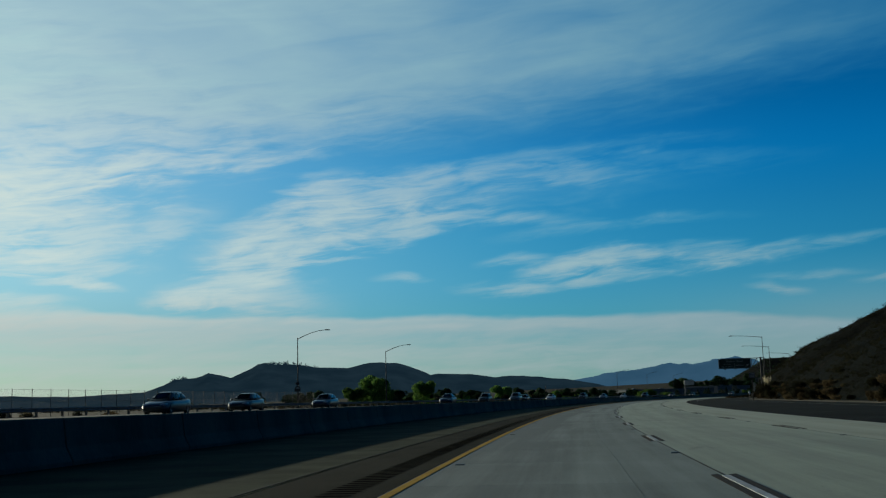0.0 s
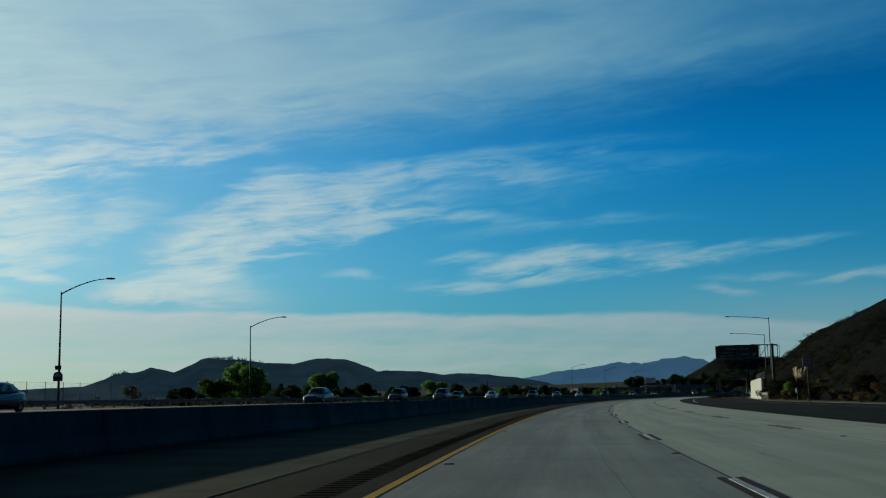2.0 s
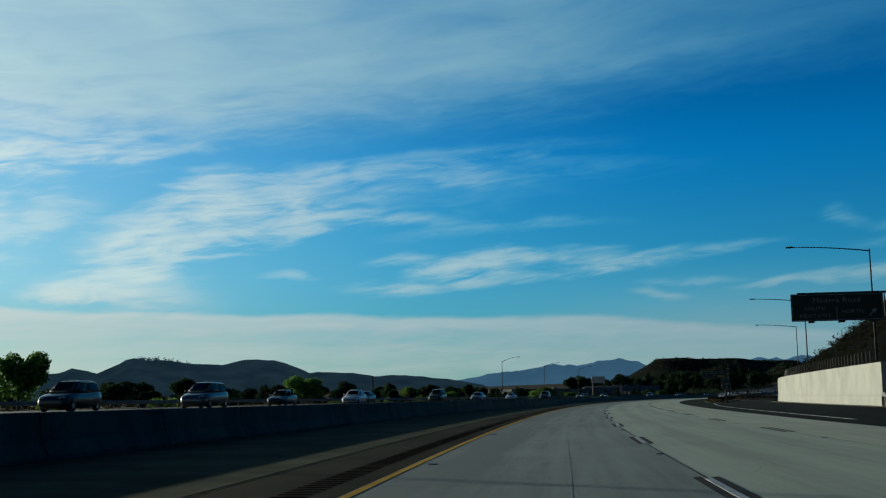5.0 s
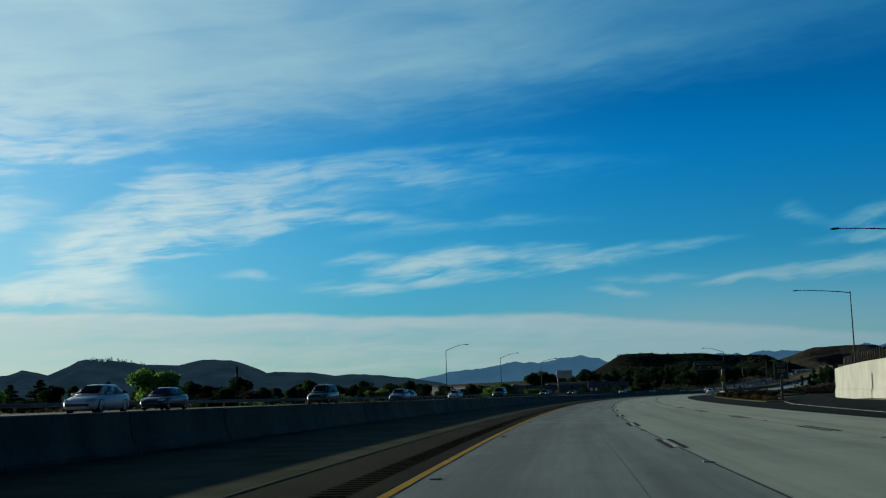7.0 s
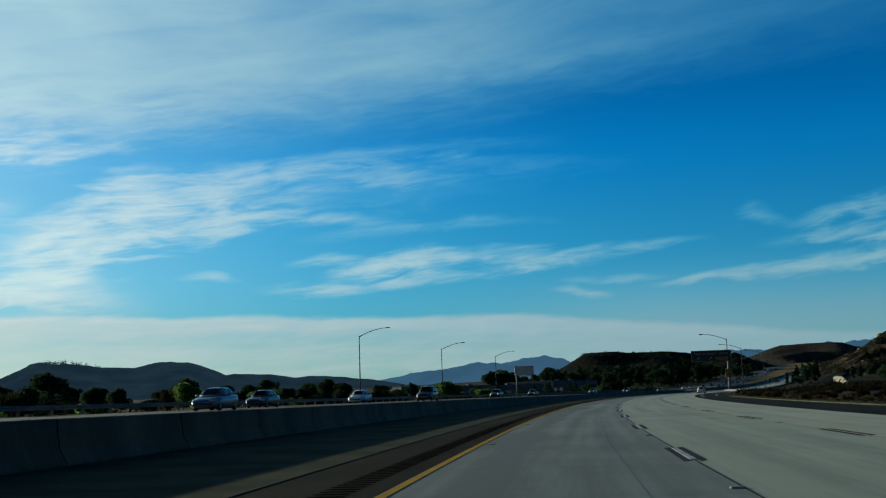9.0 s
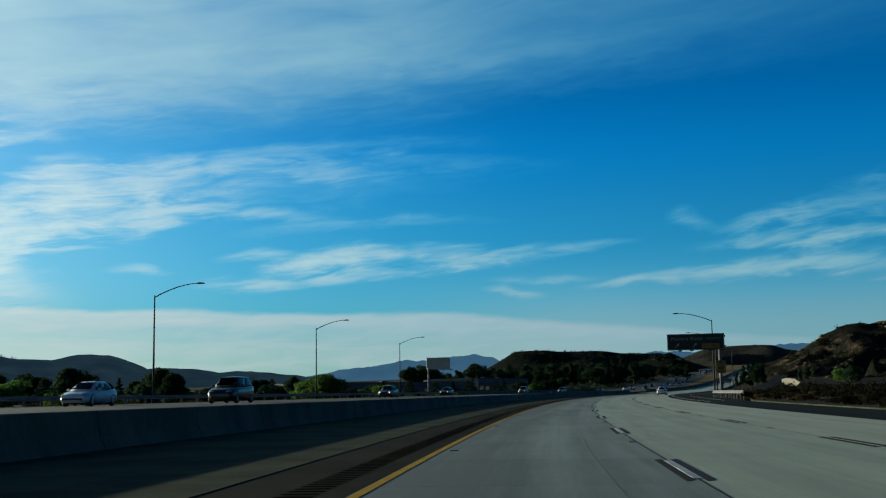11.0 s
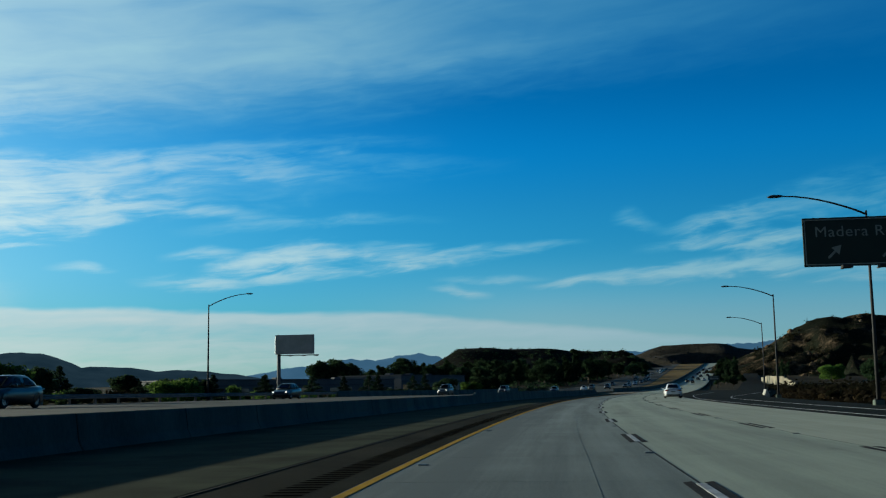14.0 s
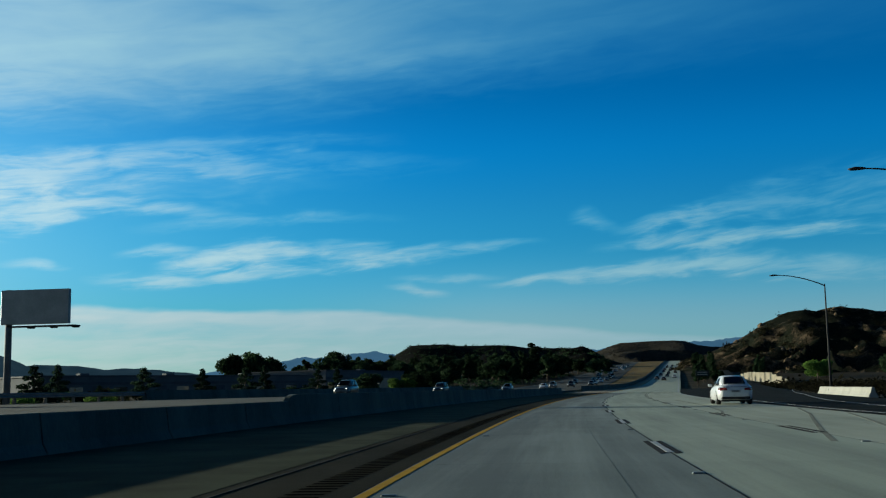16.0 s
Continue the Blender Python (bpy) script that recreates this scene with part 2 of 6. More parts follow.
below = W.ss(el, -0.5, -3.0)
dome = W.mix(below, dome, (0.03, 0.03, 0.028, 1))
world.node_tree.links.new(W.add("ShaderNodeBackground", (dome, 1.0)), W.node("ShaderNodeOutputWorld").inputs[0])

# ---- the road's own coordinates: s along, u to the right ----
CURVE, HEAD0, ARC_END = 0.00068044, -0.01803, 631.0
R = 1 / CURVE
CX, CY = 0.02 + R * cos(HEAD0), -R * sin(HEAD0)


def heading(s):
    return HEAD0 + CURVE * min(s, ARC_END)


def grade(s):
    """Height of the freeway: level, then a long climb."""
    if s < 600:
        return 0.0
    return 0.5 * 0.028 / 420 * (s - 600) ** 2 if s < 1020 else 5.88 + 0.028 * (s - 1020)


def at(s, u, z=0.0):
    h = heading(s)
    if s <= ARC_END:
        p = Vector((CX - (R - u) * cos(h), CY + (R - u) * sin(h), 0))
    else:
        p = Vector((CX - (R - u) * cos(h) + (s - ARC_END) * sin(h), CY + (R - u) * sin(h) + (s - ARC_END) * cos(h), 0))
    p.z = grade(s) + z
    return p


def on_road(s, u, z=0.0, turn=0.0):
    """A pose on the road whose y axis runs along it."""
    p = at(s, u, z)
    return Matrix.Translation(p) @ Matrix.Rotation(-heading(s) + radians(turn), 4, "Z")


def poly(points, v):
    """A broken line v -> value through (v, value) pairs."""
    for (a, p), (b, q) in zip(points, points[1:]):
        if v <= b:
            return p if v <= a else p + (q - p) * (v - a) / (b - a)
    return points[-1][1]


# ---- materials ----
def material(name, rough=0.8, metal=0.0, spec=0.5):
    mat = bpy.data.materials.new(name)
    mat.use_nodes = True
    n = Nodes(mat.node_tree)
    bsdf = mat.node_tree.nodes["Principled BSDF"]
    bsdf.inputs["Roughness"].default_value, bsdf.inputs["Metallic"].default_value = rough, metal
    bsdf.inputs["Specular IOR Level"].default_value = spec
    return mat, n, bsdf


def surface(name, dark, light, scale=1.0, fine=20.0, rough=0.8, metal=0.0, bump=0.15, spec=0.4, vary=0.0, stretch=(1, 1, 1), local=False):
    """A surface with two scales of variation, at real-world size."""
    mat, n, bsdf = material(name, rough, metal, spec)
    if local:
        pos = n.add("ShaderNodeTexCoord", out=3)
    else:
        pos = n.add("ShaderNodeNewGeometry")
    pos = n.fill(n.node("ShaderNodeMapping"), {"Vector": pos, "Scale": stretch})
    big, small = n.noise(pos, scale, 5, 0.6), n.noise(pos, fine, 4, 0.6)
    f = n.m("ADD", n.m("MULTIPLY", n.ss(big, 0.3, 0.7), 0.65), n.m("MULTIPLY", n.ss(small, 0.25, 0.75), 0.35))
    if vary:
        info = n.node("ShaderNodeObjectInfo")
        f = n.m("ADD", f, n.m("MULTIPLY", n.m("SUBTRACT", info.outputs["Random"], 0.5), vary), clamp=True)
    col = n.mix(f, (*dark, 1), (*light, 1))
    mat.node_tree.links.new(col, bsdf.inputs["Base Color"])
    if bump:
        b = n.add("ShaderNodeBump", {"Strength": bump, "Distance": 0.02, "Height": small})
        mat.node_tree.links.new(b, bsdf.inputs["Normal"])
    return mat


def paint(name, col, rough=0.35, metal=0.0, coat=0.0):
    mat, n, bsdf = material(name, rough, metal)
    pos = n.add("ShaderNodeTexCoord", out=3)
    f = n.ss(n.noise(pos, 3.0, 5, 0.6), 0.35, 0.7)
    c = n.mix(f, (*col, 1), (*[v * 0.86 for v in col], 1))
    mat.node_tree.links.new(c, bsdf.inputs["Base Color"])
    bsdf.inputs["Coat Weight"].default_value = coat
    return mat


def concrete_lane(name, dark, light, groove, left_darken=0.0):
    """Worn concrete slab: wheel tracks, tining grooves, stains and hairline blotches."""
    mat, n, bsdf = material(name, 0.78, 0.0, 0.35)
    loc = n.add("ShaderNodeTexCoord", out=3)
    pos = n.add("ShaderNodeNewGeometry")
    sep = n.node("ShaderNodeSeparateXYZ")
    mat.node_tree.links.new(loc, sep.inputs[0])
    across = sep.outputs[0]
    tracks = n.m("ADD", n.ss(n.m("ABSOLUTE", n.m("SUBTRACT", across, 0.85)), 0.55, 0.1), n.ss(n.m("ABSOLUTE", n.m("ADD", across, 0.85)), 0.55, 0.1))
    long_ = n.fill(n.node("ShaderNodeMapping"), {"Vector": loc, "Scale": (7.0, 0.12, 1.0)})
    streaks = n.noise(long_, 1.0, 5, 0.65)
    tine = n.fill(n.node("ShaderNodeMapping"), {"Vector": loc, "Scale": (52.0, 0.05, 1.0)})
    tines = n.noise(tine, 1.0, 2, 0.5)
    place = n.node("ShaderNodeSeparateXYZ")
    mat.node_tree.links.new(pos, place.inputs[0])
    dx, dy = n.m("SUBTRACT", CX, place.outputs[0]), n.m("SUBTRACT", place.outputs[1], CY)
    along, aside = n.m("MULTIPLY", n.m("ARCTAN2", dy, dx), R), n.m("SQRT", n.m("ADD", n.m("MULTIPLY", dx, dx), n.m("MULTIPLY", dy, dy)))
    worn = n.noise(n.vec(n.m("MULTIPLY", aside, 1.3), n.m("MULTIPLY", along, 0.045)), 1.0, 5, 0.6)
    cloudy, small = n.noise(pos, 0.35, 5, 0.62), n.noise(pos, 26.0, 4, 0.65)
    big = n.m("ADD", n.m("MULTIPLY", worn, 0.72), n.m("MULTIPLY", cloudy, 0.28))
    info = n.node("ShaderNodeObjectInfo")
    f = n.m("ADD", n.m("MULTIPLY", n.ss(big, 0.32, 0.68), 0.55), n.m("MULTIPLY", n.ss(small, 0.3, 0.7), 0.22))
    f = n.m("ADD", f, n.m("MULTIPLY", n.ss(streaks, 0.3, 0.7), 0.14))
    f = n.m("ADD", f, n.m("MULTIPLY", n.m("SUBTRACT", tines, 0.5), groove))
    f = n.m("ADD", f, n.m("MULTIPLY", n.m("SUBTRACT", info.outputs["Random"], 0.5), 0.15))
    # darker towards the left edge of the lane, with a ragged border
    f = n.m("SUBTRACT", f, n.m("MULTIPLY", n.ss(n.m("ADD", across, n.m("MULTIPLY", n.m("SUBTRACT", big, 0.5), 1.2)), 0.9, -1.7), left_darken))
    f = n.m("SUBTRACT", f, n.m("MULTIPLY", tracks, 0.14), clamp=True)
    col = n.mix(f, (*dark, 1), (*light, 1))
    spot = n.ss(n.noise(n.vec(n.m("MULTIPLY", aside, 0.9), n.m("MULTIPLY", along, 0.16)), 1.0, 5, 0.7, 0.8), 0.60, 0.76)
    col = n.mix(n.m("MULTIPLY", spot, 0.45), col, (0.06, 0.06, 0.055, 1))
    mat.node_tree.links.new(col, bsdf.inputs["Base Color"])
    h = n.m("ADD", small, n.m("MULTIPLY", tines, 0.35))
    mat.node_tree.links.new(n.add("ShaderNodeBump", {"Strength": 0.25, "Distance": 0.01, "Height": h}), bsdf.inputs["Normal"])
    return mat


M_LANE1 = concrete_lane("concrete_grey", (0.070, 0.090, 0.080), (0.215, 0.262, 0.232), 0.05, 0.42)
M_LANE2 = concrete_lane("concrete_pale", (0.192, 0.230, 0.176), (0.36, 0.42, 0.325), 0.10)
M_LANE3 = concrete_lane("concrete_sandy", (0.248, 0.278, 0.208), (0.415, 0.458, 0.35), 0.08)
M_JOINT = surface("joint_filler", (0.006, 0.006, 0.006), (0.02, 0.02, 0.019), 2.0, 30, 0.95, spec=0.1)
M_ASPHALT = surface("asphalt_dark", (0.006, 0.008, 0.008), (0.018, 0.023, 0.022), 0.3, 60, 1.0, bump=0.3, spec=0.03)
M_SHOULDER = surface("asphalt_worn_brown", (0.008, 0.008, 0.0052), (0.028, 0.027, 0.0175), 0.4, 50, 1.0, bump=0.35, stretch=(1, 0.35, 1), spec=0.02)
M_GUTTER = surface("shoulder_grey", (0.022, 0.0265, 0.017), (0.068, 0.079, 0.051), 0.5, 40, 1.0, bump=0.3, spec=0.02)
M_OPP = surface("far_carriageway", (0.038, 0.042, 0.038), (0.080, 0.086, 0.077), 0.25, 25, 0.95, bump=0.15, spec=0.1)
M_YELLOW = surface("yellow_line_paint", (0.27, 0.155, 0.008), (0.46, 0.275, 0.02), 1.2, 25, 0.95, bump=0.1, spec=0.05)
M_WHITE = surface("white_line_paint", (0.17, 0.185, 0.182), (0.46, 0.48, 0.475), 2.5, 30, 0.6, bump=0.1)
M_CRACK = surface("hairline_crack", (0.04, 0.048, 0.046), (0.13, 0.15, 0.14), 0.8, 20, 0.95, spec=0.1)
M_HAIRLINE = surface("fine_crack", (0.065, 0.082, 0.074), (0.17, 0.205, 0.18), 0.8, 20, 0.95, spec=0.1)
M_BLACK = surface("black_contrast_strip", (0.005, 0.006, 0.006), (0.018, 0.018, 0.019), 2.0, 30, 0.95, spec=0.1)
M_GROOVE = surface("rumble_groove_shadow", (0.001, 0.001, 0.001), (0.004, 0.004, 0.0035), 2.0, 30, 1.0, spec=0.0)
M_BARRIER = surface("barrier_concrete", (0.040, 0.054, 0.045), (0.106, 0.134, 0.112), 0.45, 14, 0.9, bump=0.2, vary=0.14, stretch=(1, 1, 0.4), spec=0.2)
M_WALL = surface("pale_wall_concrete", (0.235, 0.232, 0.205), (0.35, 0.346, 0.31), 0.35, 9, 0.85, bump=0.15, vary=0.2)
M_TANWALL = surface("tan_wall_concrete", (0.17, 0.15, 0.105), (0.26, 0.235, 0.175), 0.35, 9, 0.9, bump=0.15, vary=0.2)
M_STEEL = surface("galvanised_steel", (0.10, 0.103, 0.106), (0.19, 0.193, 0.196), 1.5, 20, 0.75, 0.2, 0.05)
M_DARKSTEEL = surface("weathered_steel", (0.018, 0.019, 0.020), (0.045, 0.046, 0.048), 1.5, 20, 0.8, 0.1, 0.05)
M_WOOD = surface("rail_post_timber", (0.10, 0.085, 0.065), (0.20, 0.175, 0.14), 2.0, 20, 0.9)
M_DARKPOST = surface("dark_timber", (0.020, 0.018, 0.015), (0.05, 0.045, 0.036), 2.0, 20, 0.9)
M_SIGNGREEN = surface("sign_green_sheeting", (0.003, 0.014, 0.013), (0.005, 0.021, 0.019), 0.8, 12, 0.5, bump=0.0, spec=0.25)
M_SIGNBACK = surface("sign_back_aluminium", (0.20, 0.205, 0.21), (0.30, 0.305, 0.31), 0.8, 10, 0.5, 0.5, 0.0)
M_SIGNWHITE = surface("sign_white_sheeting", (0.12, 0.145, 0.14), (0.19, 0.215, 0.205), 1.0, 15, 0.5, bump=0.0)
M_DIMBOARD = surface("weathered_board", (0.045, 0.05, 0.05), (0.075, 0.08, 0.08), 0.8, 10, 0.7, bump=0.0)
M_DIMTEXT = surface("faded_board_text", (0.16, 0.17, 0.17), (0.22, 0.23, 0.23), 0.8, 10, 0.7, bump=0.0)
M_SIGNYELLOW = surface("sign_yellow_sheeting", (0.15, 0.085, 0.006), (0.21, 0.12, 0.01), 1.0, 15, 0.5, bump=0.0)
M_GROUND = surface("dry_earth_and_grass", (0.016, 0.015, 0.009), (0.060, 0.050, 0.030), 0.06, 1.2, 1.0, bump=0.5, spec=0.03)
M_VERGE = surface("dusty_verge", (0.06, 0.054, 0.042), (0.13, 0.118, 0.094), 0.3, 12, 1.0, bump=0.4, spec=0.05)
M_DIRT = surface("dusty_dirt", (0.10, 0.08, 0.05), (0.22, 0.175, 0.11), 0.3, 8, 0.95, bump=0.4)
M_GOLD = surface("golden_dry_grass", (0.13, 0.088, 0.032), (0.27, 0.185, 0.07), 0.15, 6, 1.0, bump=0.5, spec=0.05)

def hill_material(name, scrub, earth, cover, scale, ridge_tone):
    """Dry slope: patches of dark scrub over earth and rock, in two sizes."""
    mat, n, bsdf = material(name, 1.0, 0.0, 0.03)
    pos = n.add("ShaderNodeNewGeometry")
    big, mid, small = n.noise(pos, scale, 5, 0.6, 0.4), n.noise(pos, scale * 6, 5, 0.65), n.noise(pos, scale * 40, 3, 0.6)
    ground = n.mix(n.ss(mid, 0.45, 0.72), (*earth, 1), (*ridge_tone, 1))
    ground = n.mix(n.m("MULTIPLY", n.ss(small, 0.35, 0.7), 0.5), ground, (*[v * 0.55 for v in earth], 1))
    bushes = n.m("ADD", n.m("MULTIPLY", big, 0.5), n.m("ADD", n.m("MULTIPLY", mid, 0.32), n.m("MULTIPLY", small, 0.28)))
    mask = n.ss(bushes, cover - 0.035, cover + 0.035)
    green = n.mix(n.ss(small, 0.3, 0.75), (*scrub, 1), (*[v * 2.2 for v in scrub], 1))
    col = n.mix(mask, green, ground)
    mat.node_tree.links.new(col, bsdf.inputs["Base Color"])
    h = n.m("SUBTRACT", n.m("ADD", n.m("MULTIPLY", mid, 2.0), small), n.m("MULTIPLY", mask, 0.6))
    mat.node_tree.links.new(n.add("ShaderNodeBump", {"Strength": 0.9, "Distance": 0.5 / (scale * 20), "Height": h}), bsdf.inputs["Normal"])
    return mat


# chaparral colours lowered to hold the shade the scrub throws on itself
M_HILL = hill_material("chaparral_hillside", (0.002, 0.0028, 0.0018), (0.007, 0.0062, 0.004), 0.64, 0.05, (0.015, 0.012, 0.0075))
M_NEARHILL = hill_material("self_shaded_brush_hillside", (0.0016, 0.0023, 0.0015), (0.0045, 0.0040, 0.0026), 0.63, 0.05, (0.012, 0.009, 0.0054))
M_BALD = hill_material("bare_brown_hillside", (0.016, 0.018, 0.015), (0.038, 0.035, 0.027), 0.50, 0.006, (0.052, 0.046, 0.035))
# last tone: rock patches coloured paler, as if caught by the sun
M_CUT = hill_material("rocky_hillside", (0.007, 0.009, 0.0055), (0.040, 0.032, 0.021), 0.58, 0.03, (0.15, 0.11, 0.07))


def haze_glow(name, base, a, b, scale):
    """Hills miles away; the blue of the lit air is put in as emission."""
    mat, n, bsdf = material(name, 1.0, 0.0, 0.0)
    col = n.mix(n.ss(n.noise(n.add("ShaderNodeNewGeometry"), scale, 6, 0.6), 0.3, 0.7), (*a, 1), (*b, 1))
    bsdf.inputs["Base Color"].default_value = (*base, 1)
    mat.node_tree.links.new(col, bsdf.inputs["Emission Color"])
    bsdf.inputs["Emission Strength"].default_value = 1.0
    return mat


# bluish emission stands for the air haze in front of the hills
M_FARHILL = haze_glow("far_hill", (0.004, 0.005, 0.006), (0.008, 0.022, 0.035), (0.015, 0.034, 0.050), 0.008)
M_RANGE = haze_glow("distant_range", (0.02, 0.03, 0.04), (0.032, 0.095, 0.165), (0.046, 0.12, 0.20), 0.004)
M_ROCK = surface("sunlit_sandstone", (0.07, 0.050, 0.032), (0.20, 0.145, 0.09), 0.25, 2.0, 1.0, bump=0.5, spec=0.05)
M_BARK = surface("bark", (0.05, 0.04, 0.03), (0.13, 0.105, 0.08), 3.0, 20, 0.95, bump=0.5, local=True)


def leaf_material(name, dark, light):
    mat, n, bsdf = material(name, 0.9, 0.0, 0.04)
    geo = n.node("ShaderNodeNewGeometry")
    f = n.m("ADD", n.m("MULTIPLY", geo.outputs["Random Per Island"], 0.7), n.m("MULTIPLY", n.noise(geo.outputs["Position"], 0.7, 3), 0.5))
    col = n.mix(n.ss(f, 0.1, 1.0), (*dark, 1), (*light, 1))
    tone = n.m("ADD", 0.65, n.m("MULTIPLY", n.node("ShaderNodeObjectInfo").outputs["Random"], 0.9))
    col = n.mix(1.0, col, n.vec(tone, tone, tone), "MULTIPLY")
    mat.node_tree.links.new(col, bsdf.inputs["Base Color"])
    bsdf.inputs["Transmission Weight"].default_value = 0.0
    tr = n.add("ShaderNodeBsdfTranslucent", {"Color": col})
    add = n.add("ShaderNodeMixShader", {0: 0.45, 1: bsdf.outputs[0], 2: tr})
    mat.node_tree.links.new(add, mat.node_tree.nodes["Material Output"].inputs[0])
    return mat


M_LEAF = leaf_material("leaves_fresh", (0.020, 0.058, 0.014), (0.125, 0.215, 0.045))
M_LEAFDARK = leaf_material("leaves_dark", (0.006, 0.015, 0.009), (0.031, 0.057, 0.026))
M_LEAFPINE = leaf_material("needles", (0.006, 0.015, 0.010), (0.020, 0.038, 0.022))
# scrub leaves darkened likewise, with their own shade in the colour
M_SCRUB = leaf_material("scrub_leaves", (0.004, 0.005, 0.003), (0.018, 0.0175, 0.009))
M_DRY = leaf_material("dry_brush", (0.03, 0.022, 0.011), (0.10, 0.075, 0.038))
M_DRY_DARK = leaf_material("dry_hedge", (0.008, 0.0065, 0.0038), (0.032, 0.025, 0.014))
M_PLUME = leaf_material("pale_plumes", (0.34, 0.29, 0.20), (0.55, 0.49, 0.36))


# ---- mesh helpers ----
def finish(name, bm, mat, parent=None, smooth=False):
    me = bpy.data.meshes.new(name)
    bm.normal_update()
    bm.to_mesh(me)
    bm.free()
    for m_ in (mat if isinstance(mat, (list, tuple)) else [mat]):
        me.materials.append(m_)
    if smooth:
        for p in me.polygons:
            p.use_smooth = True
    ob = new(name, me)
    if parent:
        ob.parent = parent
    return ob


def part(name, bm, mat, parent, label="", smooth=False):
    ob = finish(name, bm, mat, parent, smooth)
    return tagged(ob, label) if label else ob


def empty(name, m, label, category, group=""):
    ob = new(name)
    ob.empty_display_size = 0.2
    ob.matrix_basis = m
    return tagged(ob, label, category, group)


def box(bm, lo, hi, bevel=0.0, m=None):
    c = [(a + b) / 2 for a, b in zip(lo, hi)]
    d = [b - a for a, b in zip(lo, hi)]
    geom = bmesh.ops.create_cube(bm, size=1.0, matrix=Matrix.Translation(c) @ Matrix.Diagonal((*d, 1)))
    vs = geom["verts"]
    if bevel:
        es = list({e for v in vs for e in v.link_edges})
        out = bmesh.ops.bevel(bm, geom=es, offset=bevel, segments=1, affect="EDGES")
        vs = list({v for f in out["faces"] for v in f.verts} | {v for v in vs if v.is_valid})
    if m is not None:
        bmesh.ops.transform(bm, matrix=m, verts=[v for v in vs if v.is_valid])
    return bm


def tube(bm, points, radii, sides=10, cap=True):
    """A round bar through points."""
    rings = []
    pts = [Vector(p) for p in points]
    for i, p in enumerate(pts):
        d = (pts[min(i + 1, len(pts) - 1)] - pts[max(i - 1, 0)]).normalized()
        a = d.orthogonal().normalized() if abs(d.z) < 0.95 else Vector((1, 0, 0))
        a = (a - d * a.dot(d)).normalized()
        b = d.cross(a)
        r = radii[i] if isinstance(radii, (list, tuple)) else radii
        rings.append([bm.verts.new(p + (a * cos(2 * pi * k / sides) + b * sin(2 * pi * k / sides)) * r) for k in range(sides)])
    for q, w in zip(rings, rings[1:]):
        for k in range(sides):
            bm.faces.new((q[k], q[(k + 1) % sides], w[(k + 1) % sides], w[k]))
    if cap:
        bm.faces.new(list(reversed(rings[0])))
        bm.faces.new(rings[-1])
    return bm


def extrude_along(profile, stations, closed=True):
    """A profile of (u, z) swept along the road's stations s; profile may be a function of s."""
    bm = bmesh.new()
    rings = []
    for s in stations:
        pr = profile(s) if callable(profile) else profile
        rings.append([bm.verts.new(at(s, u, z)) for u, z in pr])
    n = len(rings[0])
    for a, b in zip(rings, rings[1:]):
        for k in range(n if closed else n - 1):
            bm.faces.new((a[k], b[k], b[(k + 1) % n], a[(k + 1) % n]))
    if closed:
        bm.faces.new(rings[0])
        bm.faces.new(list(reversed(rings[-1])))
    bmesh.ops.recalc_face_normals(bm, faces=bm.faces)
    return bm


def stations(a, b, step):
    n = max(1, round((b - a) / step))
    return [a + (b - a) * i / n for i in range(n + 1)]


FAR = stations(-120, 700, 8) + stations(720, 1400, 25) + stations(1500, 3400, 100)


def slab_strip(name, left, right, z, mat, label, st=FAR, thick=0.25, category="road"):
    """A paved strip with thickness; left and right may be broken lines (s, u)."""
    lf = (lambda s: poly(left, s)) if isinstance(left, list) else (lambda s: left)
    rf = (lambda s: poly(right, s)) if isinstance(right, list) else (lambda s: right)
    zf = (lambda s: poly(z, s)) if isinstance(z, list) else (lambda s: z)
    bm = extrude_along(lambda s: [(lf(s), zf(s) - thick), (lf(s), zf(s)), (rf(s), zf(s)), (rf(s), zf(s) - thick)], st)
    return tagged(finish(name, bm, mat), label, category, kind="structure")


# ---- ground: one sheet to the horizon ----
def road_coords(x, y):
    h = atan2(y - CY, CX - x)
    s = (h - HEAD0) / CURVE
    if s <= ARC_END and s > -400:
        return s, R - hypot(x - CX, y - CY)
    e, h = at(ARC_END, 0), heading(ARC_END)
    dx, dy = x - e.x, y - e.y
    if s > -400:
        return ARC_END + dx * sin(h) + dy * cos(h), dx * cos(h) - dy * sin(h)
    return -400.0, R - hypot(x - CX, y - CY)


def ground_height(x, y):
    s, u = road_coords(x, y)
    z = grade(min(s, 3000)) * max(0.0, 1 - max(0, abs(u) - 120) / 1500) if s > 600 else 0.0
    z -= 0.45
    if u < -40:
        z += min(1.0, (-40 - u) / 25) * 0.9
    if abs(u) > 60:
        z += 0.5 * noise.noise((x / 60, y / 60, 0))
    return z


def build_ground():
    bm = bmesh.new()
    n = 150
    ks = [math.sinh(4.6 * (2 * i / n - 1)) / math.sinh(4.6) for i in range(n + 1)]
    grid = [[bm.verts.new((80 + 4800 * a, 400 + 4800 * b, ground_height(80 + 4800 * a, 400 + 4800 * b))) for a in ks] for b in ks]
    for r0, r1 in zip(grid, grid[1:]):
        for i in range(n):
            bm.faces.new((r0[i], r0[i + 1], r1[i + 1], r1[i]))
    return tagged(finish("ground", bm, M_GROUND, smooth=True), "dry earth and grass plain beside the freeway", "ground", kind="structure")


build_ground()

